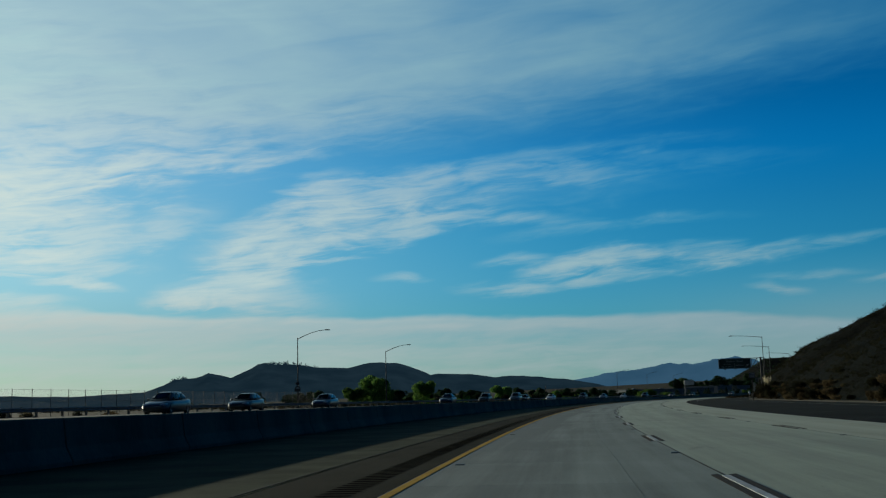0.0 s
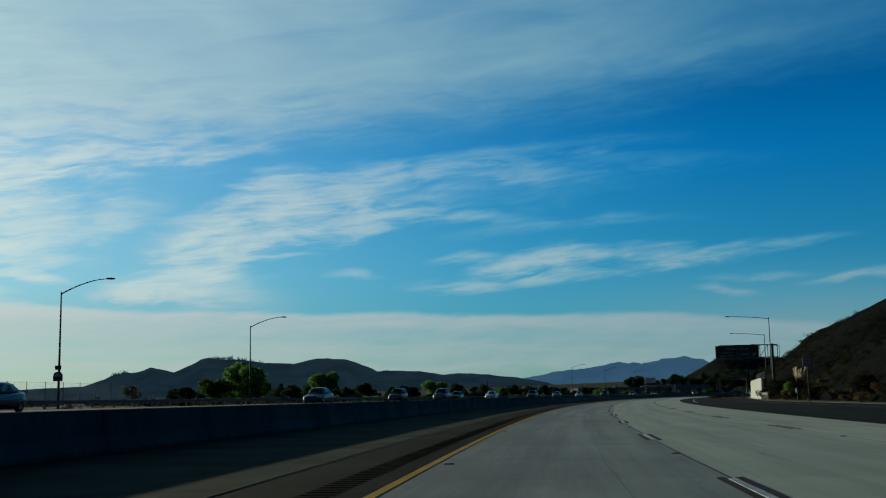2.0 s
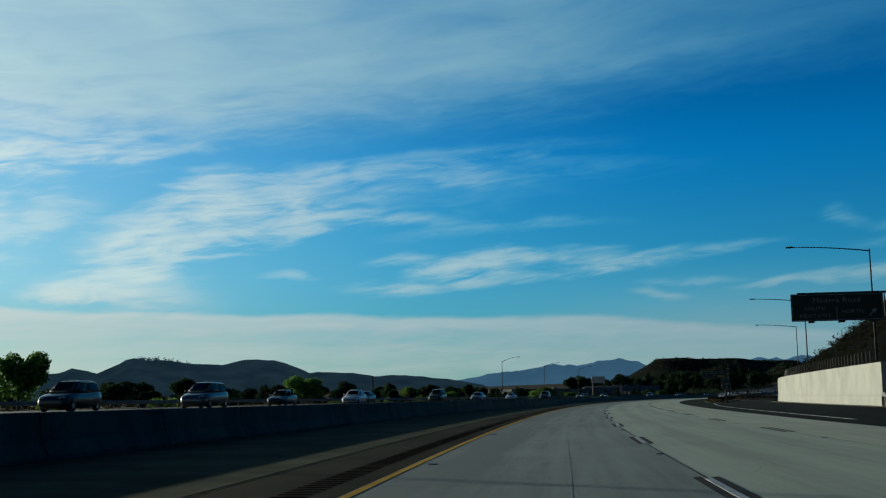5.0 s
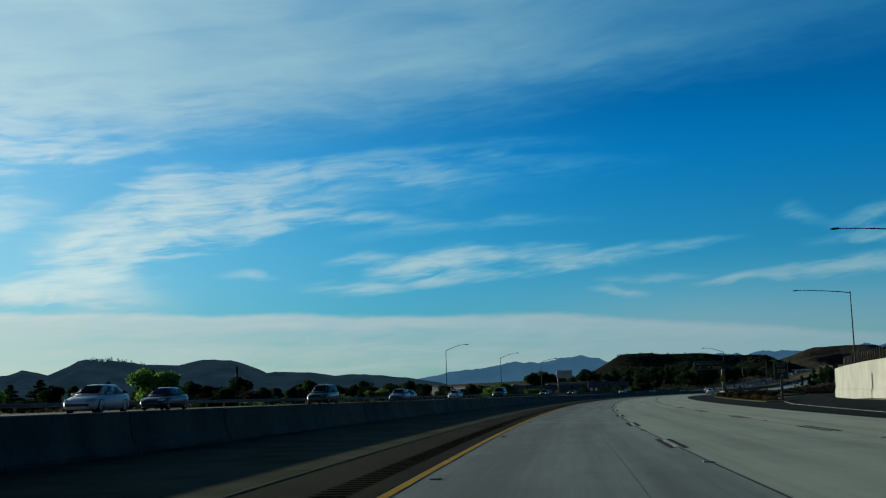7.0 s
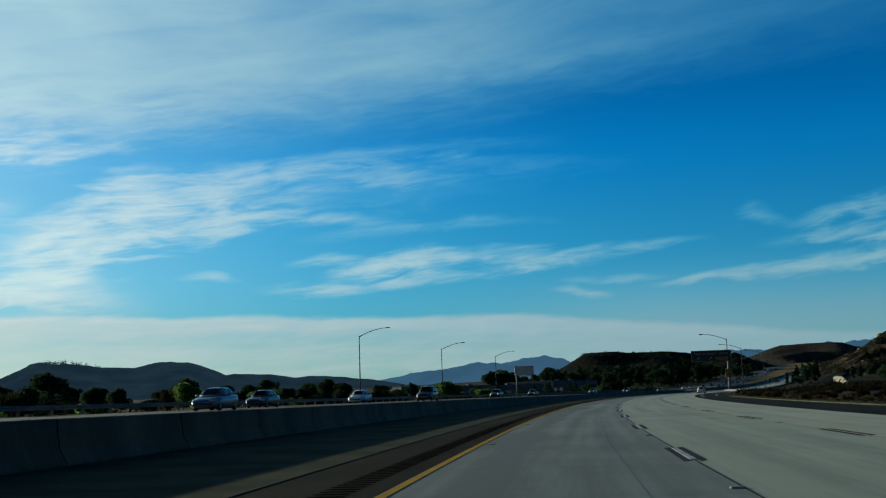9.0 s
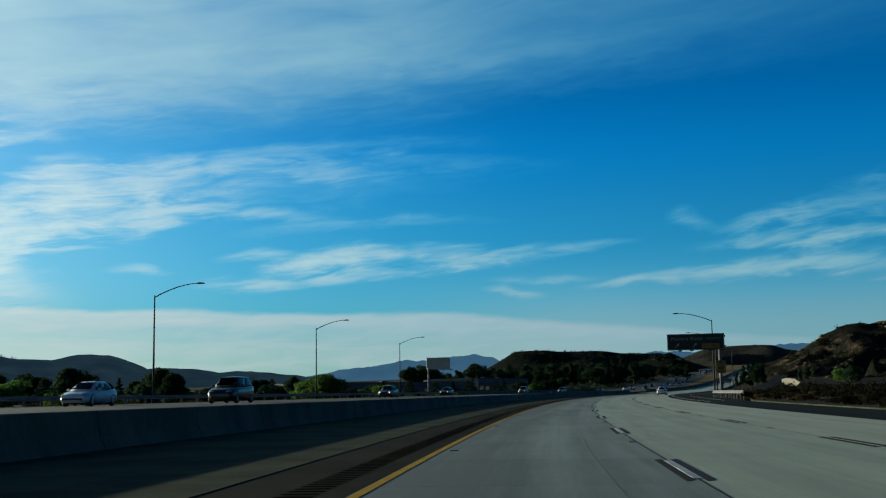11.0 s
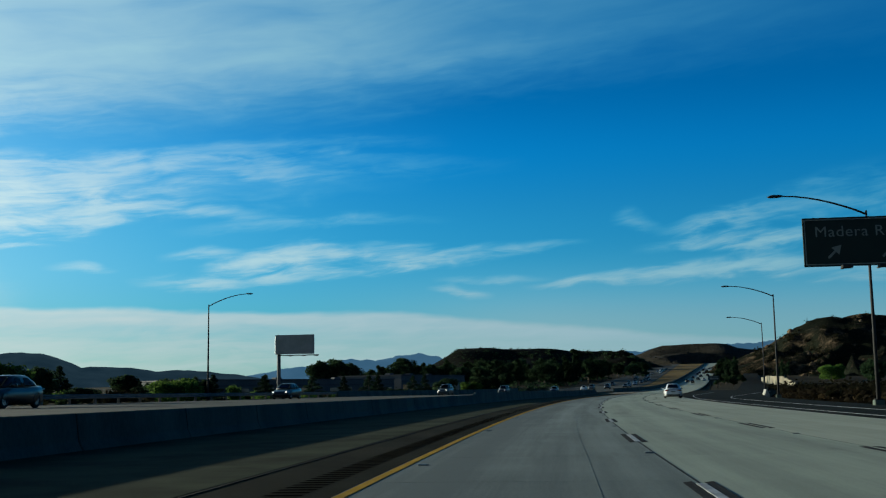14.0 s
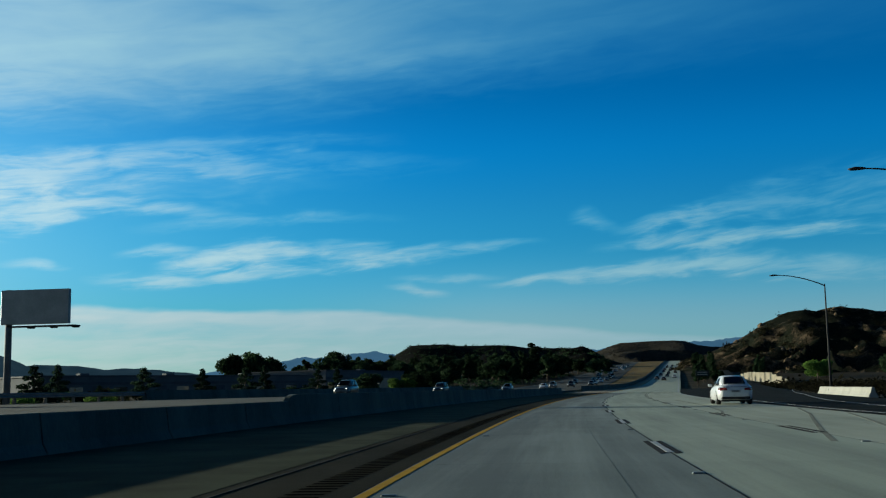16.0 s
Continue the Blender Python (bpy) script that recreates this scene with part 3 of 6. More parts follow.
# ---- carriageways ----
LEFT_EDGE, RIGHT_EDGE = -2.085, 9.35
slab_strip("road_bed", LEFT_EDGE, RIGHT_EDGE, -0.03, M_JOINT, "dark joint filler bed under the concrete lanes", stations(-120, 640, 8), 0.3)
slab_strip("shoulder_inner", -3.72, LEFT_EDGE - 0.02, -0.004, M_SHOULDER, "worn brown asphalt inner shoulder beside the yellow line", stations(-120, 648, 8))
slab_strip("shoulder_gutter", -9.2, -3.71, 0.0, M_GUTTER, "grey weathered shoulder strip below the median barrier", stations(-120, 648, 8))
slab_strip("exit_lane", RIGHT_EDGE + 0.02, [(-120, 24.0), (0, 23.5), (140, 22.3), (200, 19.6), (240, 20.6), (284, 21.0), (292, 12.9), (408, 13.4), (440, 14.8), (520, 17.0), (560, 20.5), (700, 26)],
           0.0, M_ASPHALT, "dark asphalt auxiliary lane and outer shoulder", stations(-120, 700, 6))
slab_strip("off_ramp", [(284, 15.2), (300, 16.2), (333, 19.0), (380, 27.0), (460, 48)], [(284, 21.0), (300, 21.2), (333, 24.0), (380, 34.0), (460, 56)], -0.02, M_ASPHALT, "dark asphalt exit ramp curving off beside the wall", stations(284, 460, 8))
slab_strip("off_ramp_far", [(560, 15.5), (640, 18.0), (734, 20.8), (1095, 28), (1300, 34)], [(560, 20.5), (640, 25), (734, 29), (1095, 36.5), (1300, 42)], [(560, -0.03), (760, 0.1), (1300, 0.8)], M_ASPHALT, "dark asphalt exit ramp climbing beside the freeway", stations(560, 1180, 20))
OPP_L = [(-120, -40), (250, -39), (340, -34.0), (560, -34.0), (700, -37), (887, -40), (1152, -46.6), (1709, -57), (3400, -100)]
OPP_R = [(-120, -9.9), (600, -9.9), (685, -10.9), (895, -15), (1729, -38), (3400, -80)]
slab_strip("road_oncoming", OPP_L, OPP_R, [(-120, 0.62), (560, 0.62), (760, 0.1), (3400, 0.1)], M_OPP, "worn concrete oncoming carriageway behind the barrier", thick=0.9)
slab_strip("road_ahead", [(640, -2.0), (806, -1.5), (1089, -2.6), (1920, -5.2), (3400, -9)], [(640, 9.35), (962, 9.8), (2145, 11.2)], -0.01, M_LANE2, "pale concrete freeway climbing away in the distance", [s for s in FAR if s >= 640])
MEDIAN_WALL = [(640, -9.6), (684, -10.2), (754, -5.2), (1102, -5.9), (1656, -8.8), (3400, -17)]
slab_strip("median_shoulder", MEDIAN_WALL, [(640, -2.0), (806, -1.5), (1089, -2.6), (1920, -5.2), (3400, -9)], -0.03, M_DIRT, "dusty dirt strip between the freeway and the low median wall", [s for s in FAR if s >= 640], 0.4, "ground")
slab_strip("median", OPP_R, MEDIAN_WALL, 0.02, M_GOLD, "golden dry grass median between the carriageways", [s for s in FAR if s >= 640], 0.4, "ground")
slab_strip("verge", [(-120, 24.0), (0, 23.5), (140, 22.3), (200, 19.6), (240, 20.6), (300, 21.2)], [(-120, 31), (140, 29), (200, 26), (300, 29)], 0.03, M_VERGE, "dusty pale verge between the asphalt and the hillside", stations(-120, 300, 6), 0.5, "ground")

YELLOW_U = -2.0
LINE_1 = [(-120, 1.8), (0, 1.85), (60, 1.9), (145, 1.98), (213, 1.88), (240, 1.7), (330, 1.55), (400, 1.6), (483, 1.5), (700, 1.5)]
LINE_2 = [(-120, 6.2), (35, 6.2), (152, 6.15), (215, 6.0), (276, 5.6), (358, 5.26), (437, 5.05), (700, 5.0)]

# ---- lines ----
def line_strip(name, path, width, mat, label, z=0.004, step=4.0):
    bm = extrude_along(lambda s: [(poly(path, s) - width / 2, z - 0.012), (poly(path, s) - width / 2, z), (poly(path, s) + width / 2, z), (poly(path, s) + width / 2, z - 0.012)],
                       stations(path[0][0], path[-1][0], step))
    return tagged(finish(name, bm, mat), label, "road marking", kind="structure")


line_strip("yellow_edge_line", [(-120, YELLOW_U), (700, YELLOW_U), (1400, YELLOW_U)], 0.115, M_YELLOW, "worn yellow edge line along the inner lane", 0.006)
line_strip("white_edge_line", [(190, 10.9), (249, 11.6), (278, 12.9), (333, 18.8), (380, 27.3)], 0.15, M_WHITE, "white edge line curving onto the exit ramp")
line_strip("white_edge_line", [(-60, 19.6), (60, 19.4), (140, 18.4), (200, 16.2)], 0.10, M_CRACK, "worn faint edge line on the outer asphalt")
line_strip("white_edge_line", [(408, 10.4), (512, 10.0), (560, 11.2), (640, 15.5)], 0.10, M_WHITE, "white line dividing the exit lane from the freeway")
line_strip("white_edge_line", [(418, 12.4), (512, 12.9), (530, 14.2), (570, 19.2), (640, 26)], 0.10, M_WHITE, "white outer edge line of the exit lane")
line_strip("white_edge_line", [(560, 9.2), (700, 9.0), (1400, 9.0)], 0.15, M_WHITE, "white outer edge line of the freeway")

line_strip("lane_joint", LINE_2, .02, M_CRACK, "closed joint between the middle and outer lanes", .002)
line_strip("lane_joint", LINE_1, .022, M_JOINT, "dark open joint between the inner and middle lanes", .003)
for a, b, u in ((5, 46, .66), (58, 84, .60), (96, 131, .68), (150, 190, .3), (205, 251, .58), (262, 300, .62), (316, 352, .60), (371, 402, .52), (408, 452, .48), (463, 505, .5)):
    line_strip("lane_crack", [(a, u), ((a * 2 + b) / 3, u + .05), ((a + 2 * b) / 3, u - .03), (b, u + .02)], .0045, M_HAIRLINE, "fine lengthwise crack in the inner lane", .002)

# ---- median barrier ----
BAR_U = -9.25


def barrier_profile(h):
    w = 0.30
    return [(-w, 0), (-w, 0.08), (-0.17, 0.33), (-0.105, h - 0.02), (-0.085, h), (0.085, h), (0.105, h - 0.02), (0.17, 0.33), (w, 0.08), (w, 0)]


def barrier_segment_mesh(h, length):
    bm = bmesh.new()
    rings = [[bm.verts.new((u, y, z)) for u, z in barrier_profile(h)] for y in (0.0, length)]
    n = len(rings[0])
    for k in range(n):
        bm.faces.new((rings[0][k], rings[1][k], rings[1][(k + 1) % n], rings[0][(k + 1) % n]))
    bm.faces.new(rings[0])
    bm.faces.new(list(reversed(rings[1])))
    bmesh.ops.recalc_face_normals(bm, faces=bm.faces)
    me = bpy.data.meshes.new("segment")
    bm.to_mesh(me)
    bm.free()
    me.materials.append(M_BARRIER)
    return me


barrier = tagged(new("median_barrier"), "stained grey concrete median barrier in segments", "barrier", kind="structure")
SEG = 6.1
low, high = barrier_segment_mesh(0.86, SEG), barrier_segment_mesh(1.08, SEG)
SINK = [(-60, .02), (250, .0), (420, -.15), (500, -.13), (640, -.12)]     # the barrier's footing follows the banked shoulder
s = -60.0
while s < 640:
    ob = new("segment", low if s < 500 else high)
    ob.parent = barrier
    a, b = poly(SINK, s), poly(SINK, s + SEG)
    ob.matrix_basis = on_road(s, BAR_U, a) @ Matrix.Rotation(math.atan2(b - a, SEG), 4, "X")
    s += SEG


def barrier_step():
    """The rounded shoulder where the low barrier rises to the high one."""
    bm = bmesh.new()
    rings = []
    for i in range(9):
        t = i / 8
        h = .862 + .216 * math.sqrt(max(0, 1 - (1 - t) ** 2))
        rings.append([bm.verts.new((u * 1.02, t * 1.3, z)) for u, z in barrier_profile(h)])
    n = len(rings[0])
    for a, b in zip(rings, rings[1:]):
        for k in range(n):
            bm.faces.new((a[k], b[k], b[(k + 1) % n], a[(k + 1) % n]))
    bm.faces.new(rings[0])
    bm.faces.new(list(reversed(rings[-1])))
    bmesh.ops.recalc_face_normals(bm, faces=bm.faces)
    ob = part("segment_end", bm, M_BARRIER, barrier)
    ob.matrix_basis = on_road(499.9, BAR_U, -.13)


barrier_step()

# ---- light poles ----
def light_pole(height, arm, rise, name="street_lamp", label="tall grey steel freeway light pole with a curved arm"):
    """Pole at the origin, arm towards +x."""
    root = empty(name, Matrix(), label, "street lamp", "freeway light poles")
    bm = bmesh.new()
    box(bm, (-0.24, -0.24, -1.2), (0.24, 0.24, 0.14), 0.03)
    part("footing", bm, M_BARRIER, root, "concrete footing")
    bm = bmesh.new()
    box(bm, (-0.2, -0.2, 0.14), (0.2, 0.2, 0.18))
    for a in (-0.14, 0.14):
        for b in (-0.14, 0.14):
            tube(bm, [(a, b, 0.18), (a, b, 0.25)], 0.018, 6)
    part("base_plate", bm, M_DARKSTEEL, root)
    bm = bmesh.new()
    tube(bm, [(0, 0, 0.17), (0, 0, height * 0.5), (0, 0, height + 0.06)], [0.11, 0.08, 0.055], 12)
    part("pole", bm, M_DARKSTEEL, root, smooth=True)
    bm = bmesh.new()
    pts = [(arm * t, 0, height - 0.12 + rise * sin(t * pi / 2) ** 0.9 + 0.12 * t) for t in (0, .12, .25, .4, .55, .7, .85, 1.0)]
    tube(bm, pts, [0.055, 0.053, 0.05, 0.047, 0.044, 0.041, 0.038, 0.034], 8)
    part("arm", bm, M_DARKSTEEL, root, smooth=True)
    bm = bmesh.new()
    x, z = pts[-1][0], pts[-1][2]
    rings = []
    for dx, w, up, dn in ((-0.05, 0.05, 0.05, 0.04), (0.12, 0.13, 0.08, 0.06), (0.4, 0.17, 0.09, 0.08), (0.62, 0.14, 0.05, 0.07), (0.72, 0.05, 0.01, 0.03)):
        rings.append([bm.verts.new((x + dx, w * cos(a), z + (up if sin(a) > 0 else dn) * sin(a))) for a in [2 * pi * k / 10 for k in range(10)]])
    for q, w in zip(rings, rings[1:]):
        for k in range(10):
            bm.faces.new((q[k], q[(k + 1) % 10], w[(k + 1) % 10], w[k]))
    bm.faces.new(rings[0]), bm.faces.new(rings[-1])
    bmesh.ops.recalc_face_normals(bm, faces=bm.faces)
    part("lamp_head", bm, M_DARKSTEEL, root, "grey cobra-head luminaire", smooth=True)
    return root


LEFT_POLES = [(141.7, -41.5), (185.3, -41.4), (412.3, -36.3), (462.7, -36.5), (510.4, -36.9)]
left_pole = light_pole(9.45, 3.85, 1.0)
left_pole.matrix_basis = on_road(*LEFT_POLES[0], 0.45)
for s, u in LEFT_POLES[1:]:
    copy_thing(left_pole, on_road(s, u, 0.45))
flip = Matrix.Rotation(pi, 4, "Z")
RIGHT_TALL = [(241.5, 23.7, 0.75), (291.5, 25.2, 0.6), (345.8, 29.2, 0.5)]
tall_pole = light_pole(12.0, 6.0, 0.38, label="tall steel freeway light pole with a long straight arm")
tall_pole.matrix_basis = on_road(*RIGHT_TALL[0]) @ flip
for row in RIGHT_TALL[1:]:
    copy_thing(tall_pole, on_road(*row) @ flip)
RIGHT_LOW = [(464.3, 15.0, 0.1), (515.2, 17.4, 0.1), (567.4, 21.1, 0.3)]
low_pole = light_pole(9.5, 4.05, 0.95, label="steel light pole with a curved arm over the exit lane")
low_pole.matrix_basis = on_road(*RIGHT_LOW[0]) @ flip
for row in RIGHT_LOW[1:]:
    copy_thing(low_pole, on_road(*row) @ flip)


# ---- signs ----
def text_mesh(text, size, align):
    cu = bpy.data.curves.new("legend", "FONT")
    cu.body, cu.size, cu.align_x, cu.extrude, cu.space_character = text, size, align, 0.004, 1.08
    tmp = bpy.data.objects.new("legend", cu)
    scene.collection.objects.link(tmp)
    me = bpy.data.meshes.new_from_object(tmp.evaluated_get(bpy.context.evaluated_depsgraph_get()))
    bpy.data.objects.remove(tmp)
    me.materials.clear()
    return me


def lettering(name, text, size, x, z, y, mat, parent, align="LEFT", wide=1.0):
    """Sign lettering, one mesh for each character."""
    whole = text_mesh(text, size, "LEFT")
    span = max(v.co.x for v in whole.vertices)
    start = {"LEFT": 0, "CENTER": -span / 2, "RIGHT": -span}[align]
    for i, ch in enumerate(text):
        if ch == " ":
            continue
        right = max(v.co.x for v in text_mesh(text[:i + 1], size, "LEFT").vertices)
        me = text_mesh(ch, size, "LEFT")
        me.materials.append(mat)
        left = right - max(v.co.x for v in me.vertices)
        ob = new("letter", me)
        ob.parent = parent
        ob.matrix_basis = Matrix.Translation((x + (start + left) * wide, y, z)) @ Matrix.Rotation(pi / 2, 4, "X") @ Matrix.Diagonal((wide, 1, 1, 1))


def bars(bm, polys, y, depth=0.008):
    """Flat raised shapes in the sign's plane, from lists of (x, z)."""
    for pts in polys:
        a = [bm.verts.new((x, y, z)) for x, z in pts]
        b = [bm.verts.new((x, y - depth, z)) for x, z in pts]
        bm.faces.new(b)
        n = len(a)
        for k in range(n):
            bm.faces.new((a[k], a[(k + 1) % n], b[(k + 1) % n], b[k]))
    bmesh.ops.recalc_face_normals(bm, faces=bm.faces)
    return bm


def frame_bars(x0, z0, x1, z1, w):
    return [[(x0, z0), (x1, z0), (x1, z0 + w), (x0, z0 + w)], [(x0, z1 - w), (x1, z1 - w), (x1, z1), (x0, z1)],
            [(x0, z0 + w), (x0 + w, z0 + w), (x0 + w, z1 - w), (x0, z1 - w)], [(x1 - w, z0 + w), (x1, z0 + w), (x1, z1 - w), (x1 - w, z1 - w)]]


def arrow_up_right(x, z, k):
    """An arrow that points up and to the right, k high."""
    pts = [(0.0, 0.12), (0.12, 0.0), (0.62, 0.50), (0.82, 0.30), (1.0, 1.0), (0.30, 0.82), (0.50, 0.62)]
    return [(x + a * k, z + b * k) for a, b in pts]


def panel(parent, x0, z0, x1, z1, mat, name="panel", label="", y=0.0, thick=0.06):
    bm = bmesh.new()
    box(bm, (x0, y, z0), (x1, y + thick, z1), 0.012)
    return part(name, bm, mat, parent, label)


def build_sign_near():
    root = empty("overhead_sign", on_road(225.7, 0.1, 0.08), "green cantilever freeway guide sign on a steel truss arm", "road sign", "overhead signs")
    x0, x1, z0, z1 = 14.7, 20.85, 5.85, 7.75
    panel(root, x0, z0, x1, z1, M_SIGNGREEN, label="dark green sign panel with white legend")
    bm = bmesh.new()
    bars(bm, frame_bars(x0 + .06, z0 + .06, x1 - .06, z1 - .06, .04), -0.002)
    bars(bm, [[(17.72, z0 + .1), (17.77, z0 + .1), (17.77, z0 + 1.0), (17.72, z0 + 1.0)]], -0.002)
    bars(bm, [arrow_up_right(19.85, z0 + .28, .55)], -0.002)
    part("border", bm, M_SIGNWHITE, root, "white border, divider and arrow")
    lettering("legend", "Madera Road", .50, 17.75, z1 - .62, -.004, M_SIGNWHITE, root, "CENTER", 1.1)
    lettering("legend", "SOUTH", .36, 16.3, z1 - 1.14, -.004, M_SIGNWHITE, root, "CENTER", 1.1)
    lettering("legend", "NEXT EXIT", .36, 16.3, z1 - 1.64, -.004, M_SIGNWHITE, root, "CENTER", 1.1)
    lettering("legend", "NORTH", .36, 18.75, z1 - 1.4, -.004, M_SIGNWHITE, root, "CENTER", 1.1)
    post_u = 22.75
    bm = bmesh.new()
    tube(bm, [(post_u, .35, -.6), (post_u, .35, 4), (post_u, .35, 7.95)], [.21, .20, .18], 14)
    part("post", bm, M_DARKSTEEL, root, "thick steel post", True)
    for z in (6.02, 7.8):
        bm = bmesh.new()
        tube(bm, [(x0 + .5, .3, z), (post_u + .75, .3, z)], .07, 8)
        part("chord", bm, M_DARKSTEEL, root)
    for a, b in (((20.95, 6.02), (22.1, 7.8)), ((22.1, 6.02), (22.1, 7.8)), ((post_u + .7, 6.02), (post_u + .7, 7.8)), ((21.0, 6.02), (21.0, 7.8))):
        bm = bmesh.new()
        tube(bm, [(a[0], .3, a[1]), (b[0], .3, b[1])], .045, 8)
        part("brace", bm, M_DARKSTEEL, root)
    for x in (15.9, 17.9, 19.9):
        bm = bmesh.new()
        box(bm, (x - .05, -.55, z0 - .12), (x + .05, .3, z0 - .06))
        box(bm, (x - .22, -.75, z0 - .16), (x + .22, -.5, z0 - .04), .03)
        part("sign_light", bm, M_DARKSTEEL, root, "dark bracket lamp below the panel")


def build_sign_far():
    root = empty("overhead_sign", on_road(449.6, 0.12, 0.0), "green overhead exit sign with arrows on a steel post", "road sign", "overhead signs")
    x0, x1, z0, z1 = 8.93, 15.28, 5.38, 7.22
    panel(root, x0, z0, x1, z1, M_SIGNGREEN, label="dark green sign panel with white legend")
    bm = bmesh.new()
    bars(bm, frame_bars(x0 + .06, z0 + .06, x1 - .06, z1 - .06, .04), -0.002)
    bars(bm, [arrow_up_right(x0 + .85, z0 + .28, .52), arrow_up_right(x0 + 2.8, z0 + .28, .52)], -0.002)
    part("border", bm, M_SIGNWHITE, root, "white border and two arrows")
    lettering("legend", "Madera Road", .56, x0 + .42, z1 - .72, -.004, M_SIGNWHITE, root, "LEFT", 1.08)
    lettering("legend", "SOUTH", .40, x1 - .42, z1 - .70, -.004, M_SIGNWHITE, root, "RIGHT", 1.12)
    plate = panel(root, x0 + 3.85, z0 + .2, x1 - .55, z0 + .72, M_SIGNYELLOW, "exit_plate", "yellow exit-only plate", -.012, .012)
    lettering("legend", "EXIT ONLY", .30, (x0 + 3.85 + x1 - .55) / 2, z0 + .36, -.016, M_BLACK, root, "CENTER", 1.0)
    bm = bmesh.new()
    tube(bm, [(14.75, .3, -.5), (14.75, .3, 3), (14.75, .3, 6.9)], [.19, .18, .17], 14)
    part("post", bm, M_STEEL, root, "galvanised steel post", True)
    for z in (5.75, 6.9):
        bm = bmesh.new()
        box(bm, (x0 + .4, .08, z - .08), (x1 + .12, .26, z + .08), .01)
        part("beam", bm, M_DARKSTEEL, root)
    for x in (10.3, 11.6, 13.6, 15.0):
        bm = bmesh.new()
        box(bm, (x - .04, -.6, z0 - .1), (x + .04, .2, z0 - .05))
        box(bm, (x - .2, -.8, z0 - .15), (x + .2, -.52, z0 - .02), .03)
        part("sign_light", bm, M_DARKSTEEL, root, "dark bracket lamp below the panel")
    bm = bmesh.new()
    box(bm, (14.25, .02, 3.75), (15.25, .06, 4.15), .008)
    part("exit_tab", bm, M_SIGNYELLOW, root, "yellow exit tab")
    lettering("legend", "EXIT", .28, 14.75, 3.85, .014, M_BLACK, root, "CENTER", 1.1)
    bm = bmesh.new()
    box(bm, (14.2, .02, 2.72), (15.3, .06, 3.74), .008)
    part("speed_plate", bm, M_SIGNYELLOW, root, "yellow advisory speed plate")
    lettering("legend", "40", .56, 14.75, 3.1, .014, M_BLACK, root, "CENTER", 1.1)
    lettering("legend", "MPH", .22, 14.75, 2.82, .014, M_BLACK, root, "CENTER", 1.1)


def build_exit_sign():
    root = empty("exit_sign", on_road(303.0, 15.7, 0.0), "green exit number sign on two timber posts in the planting", "road sign")
    panel(root, -.60, 1.75, .60, 3.2, M_SIGNGREEN, label="green panel with white legend")
    bm = bmesh.new()
    bars(bm, frame_bars(-.57, 1.78, .57, 3.17, .03), -.002)
    bars(bm, [arrow_up_right(-.17, 1.84, .36)], -.002)
    part("border", bm, M_SIGNWHITE, root, "white border and arrow")
    lettering("legend", "EXIT", .30, 0, 2.82, -.004, M_SIGNWHITE, root, "CENTER", 1.1)
    lettering("legend", "22B", .40, 0, 2.36, -.004, M_SIGNWHITE, root, "CENTER", 1.1)
    bm = bmesh.new()
    box(bm, (-.1, .07, -.5), (.1, .24, 3.1), .01)
    part("post", bm, M_DARKPOST, root, "dark timber post")


def build_small_sign():
    root = empty("roadside_sign", on_road(154.0, 18.1, 0.3), "small grey notice board on a single post below the hillside", "road sign")
    panel(root, -.4, 2.75, .4, 3.5, M_DIMBOARD, label="weathered grey notice panel")
    bm = bmesh.new()
    bars(bm, [[(-.3, z), (.3, z), (.3, z + .11), (-.3, z + .11)] for z in (2.87, 3.07, 3.27)], -.002)
    part("text_bar", bm, M_DIMTEXT, root)
    bm = bmesh.new()
    box(bm, (-.05, .065, -.5), (.05, .16, 3.2), .01)
    part("post", bm, M_DARKPOST, root)


def build_ramp_sign():
    x, y, z = polar(24.95, 250, 0, 64, 458)
    root = empty("guide_sign", Matrix.Translation((x, y, ground_height(x, y))) @ Matrix.Rotation(radians(-24), 4, "Z"), "small dark green guide sign on two posts beside the climbing ramp", "road sign")
    top = 3.6 - ground_height(x, y)
    panel(root, -1.5, top - .65, 1.5, top + .6, M_SIGNGREEN, label="dark green sign panel")
    bm = bmesh.new()
    bars(bm, [[(-1.1, z), (1.1, z), (1.1, z + .2), (-1.1, z + .2)] for z in (top - .35, top + .12)], -.002)
    part("text_bar", bm, M_DIMTEXT, root)
    for x in (-1.0, 1.0):
        bm = bmesh.new()
        box(bm, (x - .06, .065, -.5), (x + .06, .18, top + .4), .01)
        part("post", bm, M_DARKPOST, root)


def build_sign_back():
    root = empty("cantilever_sign", on_road(531.2, -.1, 0.52), "grey back of a cantilever sign facing the oncoming traffic", "road sign")
    x0, x1 = -37.15, -32.45
    bm = bmesh.new()
    box(bm, (x0, .0, 5.2), (x1, .32, 7.45), .03)
    part("panel", bm, M_SIGNBACK, root, "plain grey panel box")
    bm = bmesh.new()
    tube(bm, [(x0 + .3, .5, -1.0), (x0 + .3, .5, 7.5)], [.24, .2], 14)
    part("post", bm, M_STEEL, root, "thick steel post", True)
    bm = bmesh.new()
    box(bm, (x0 + .3, .2, 5.04), (x1 + .35, 1.0, 5.12), .01)
    for x in (-35.6, -34.0, -32.5):
        box(bm, (x - .2, .9, 4.98), (x + .2, 1.3, 5.14), .03)
    part("walkway", bm, M_DARKSTEEL, root, "dark lamp shelf under the panel")


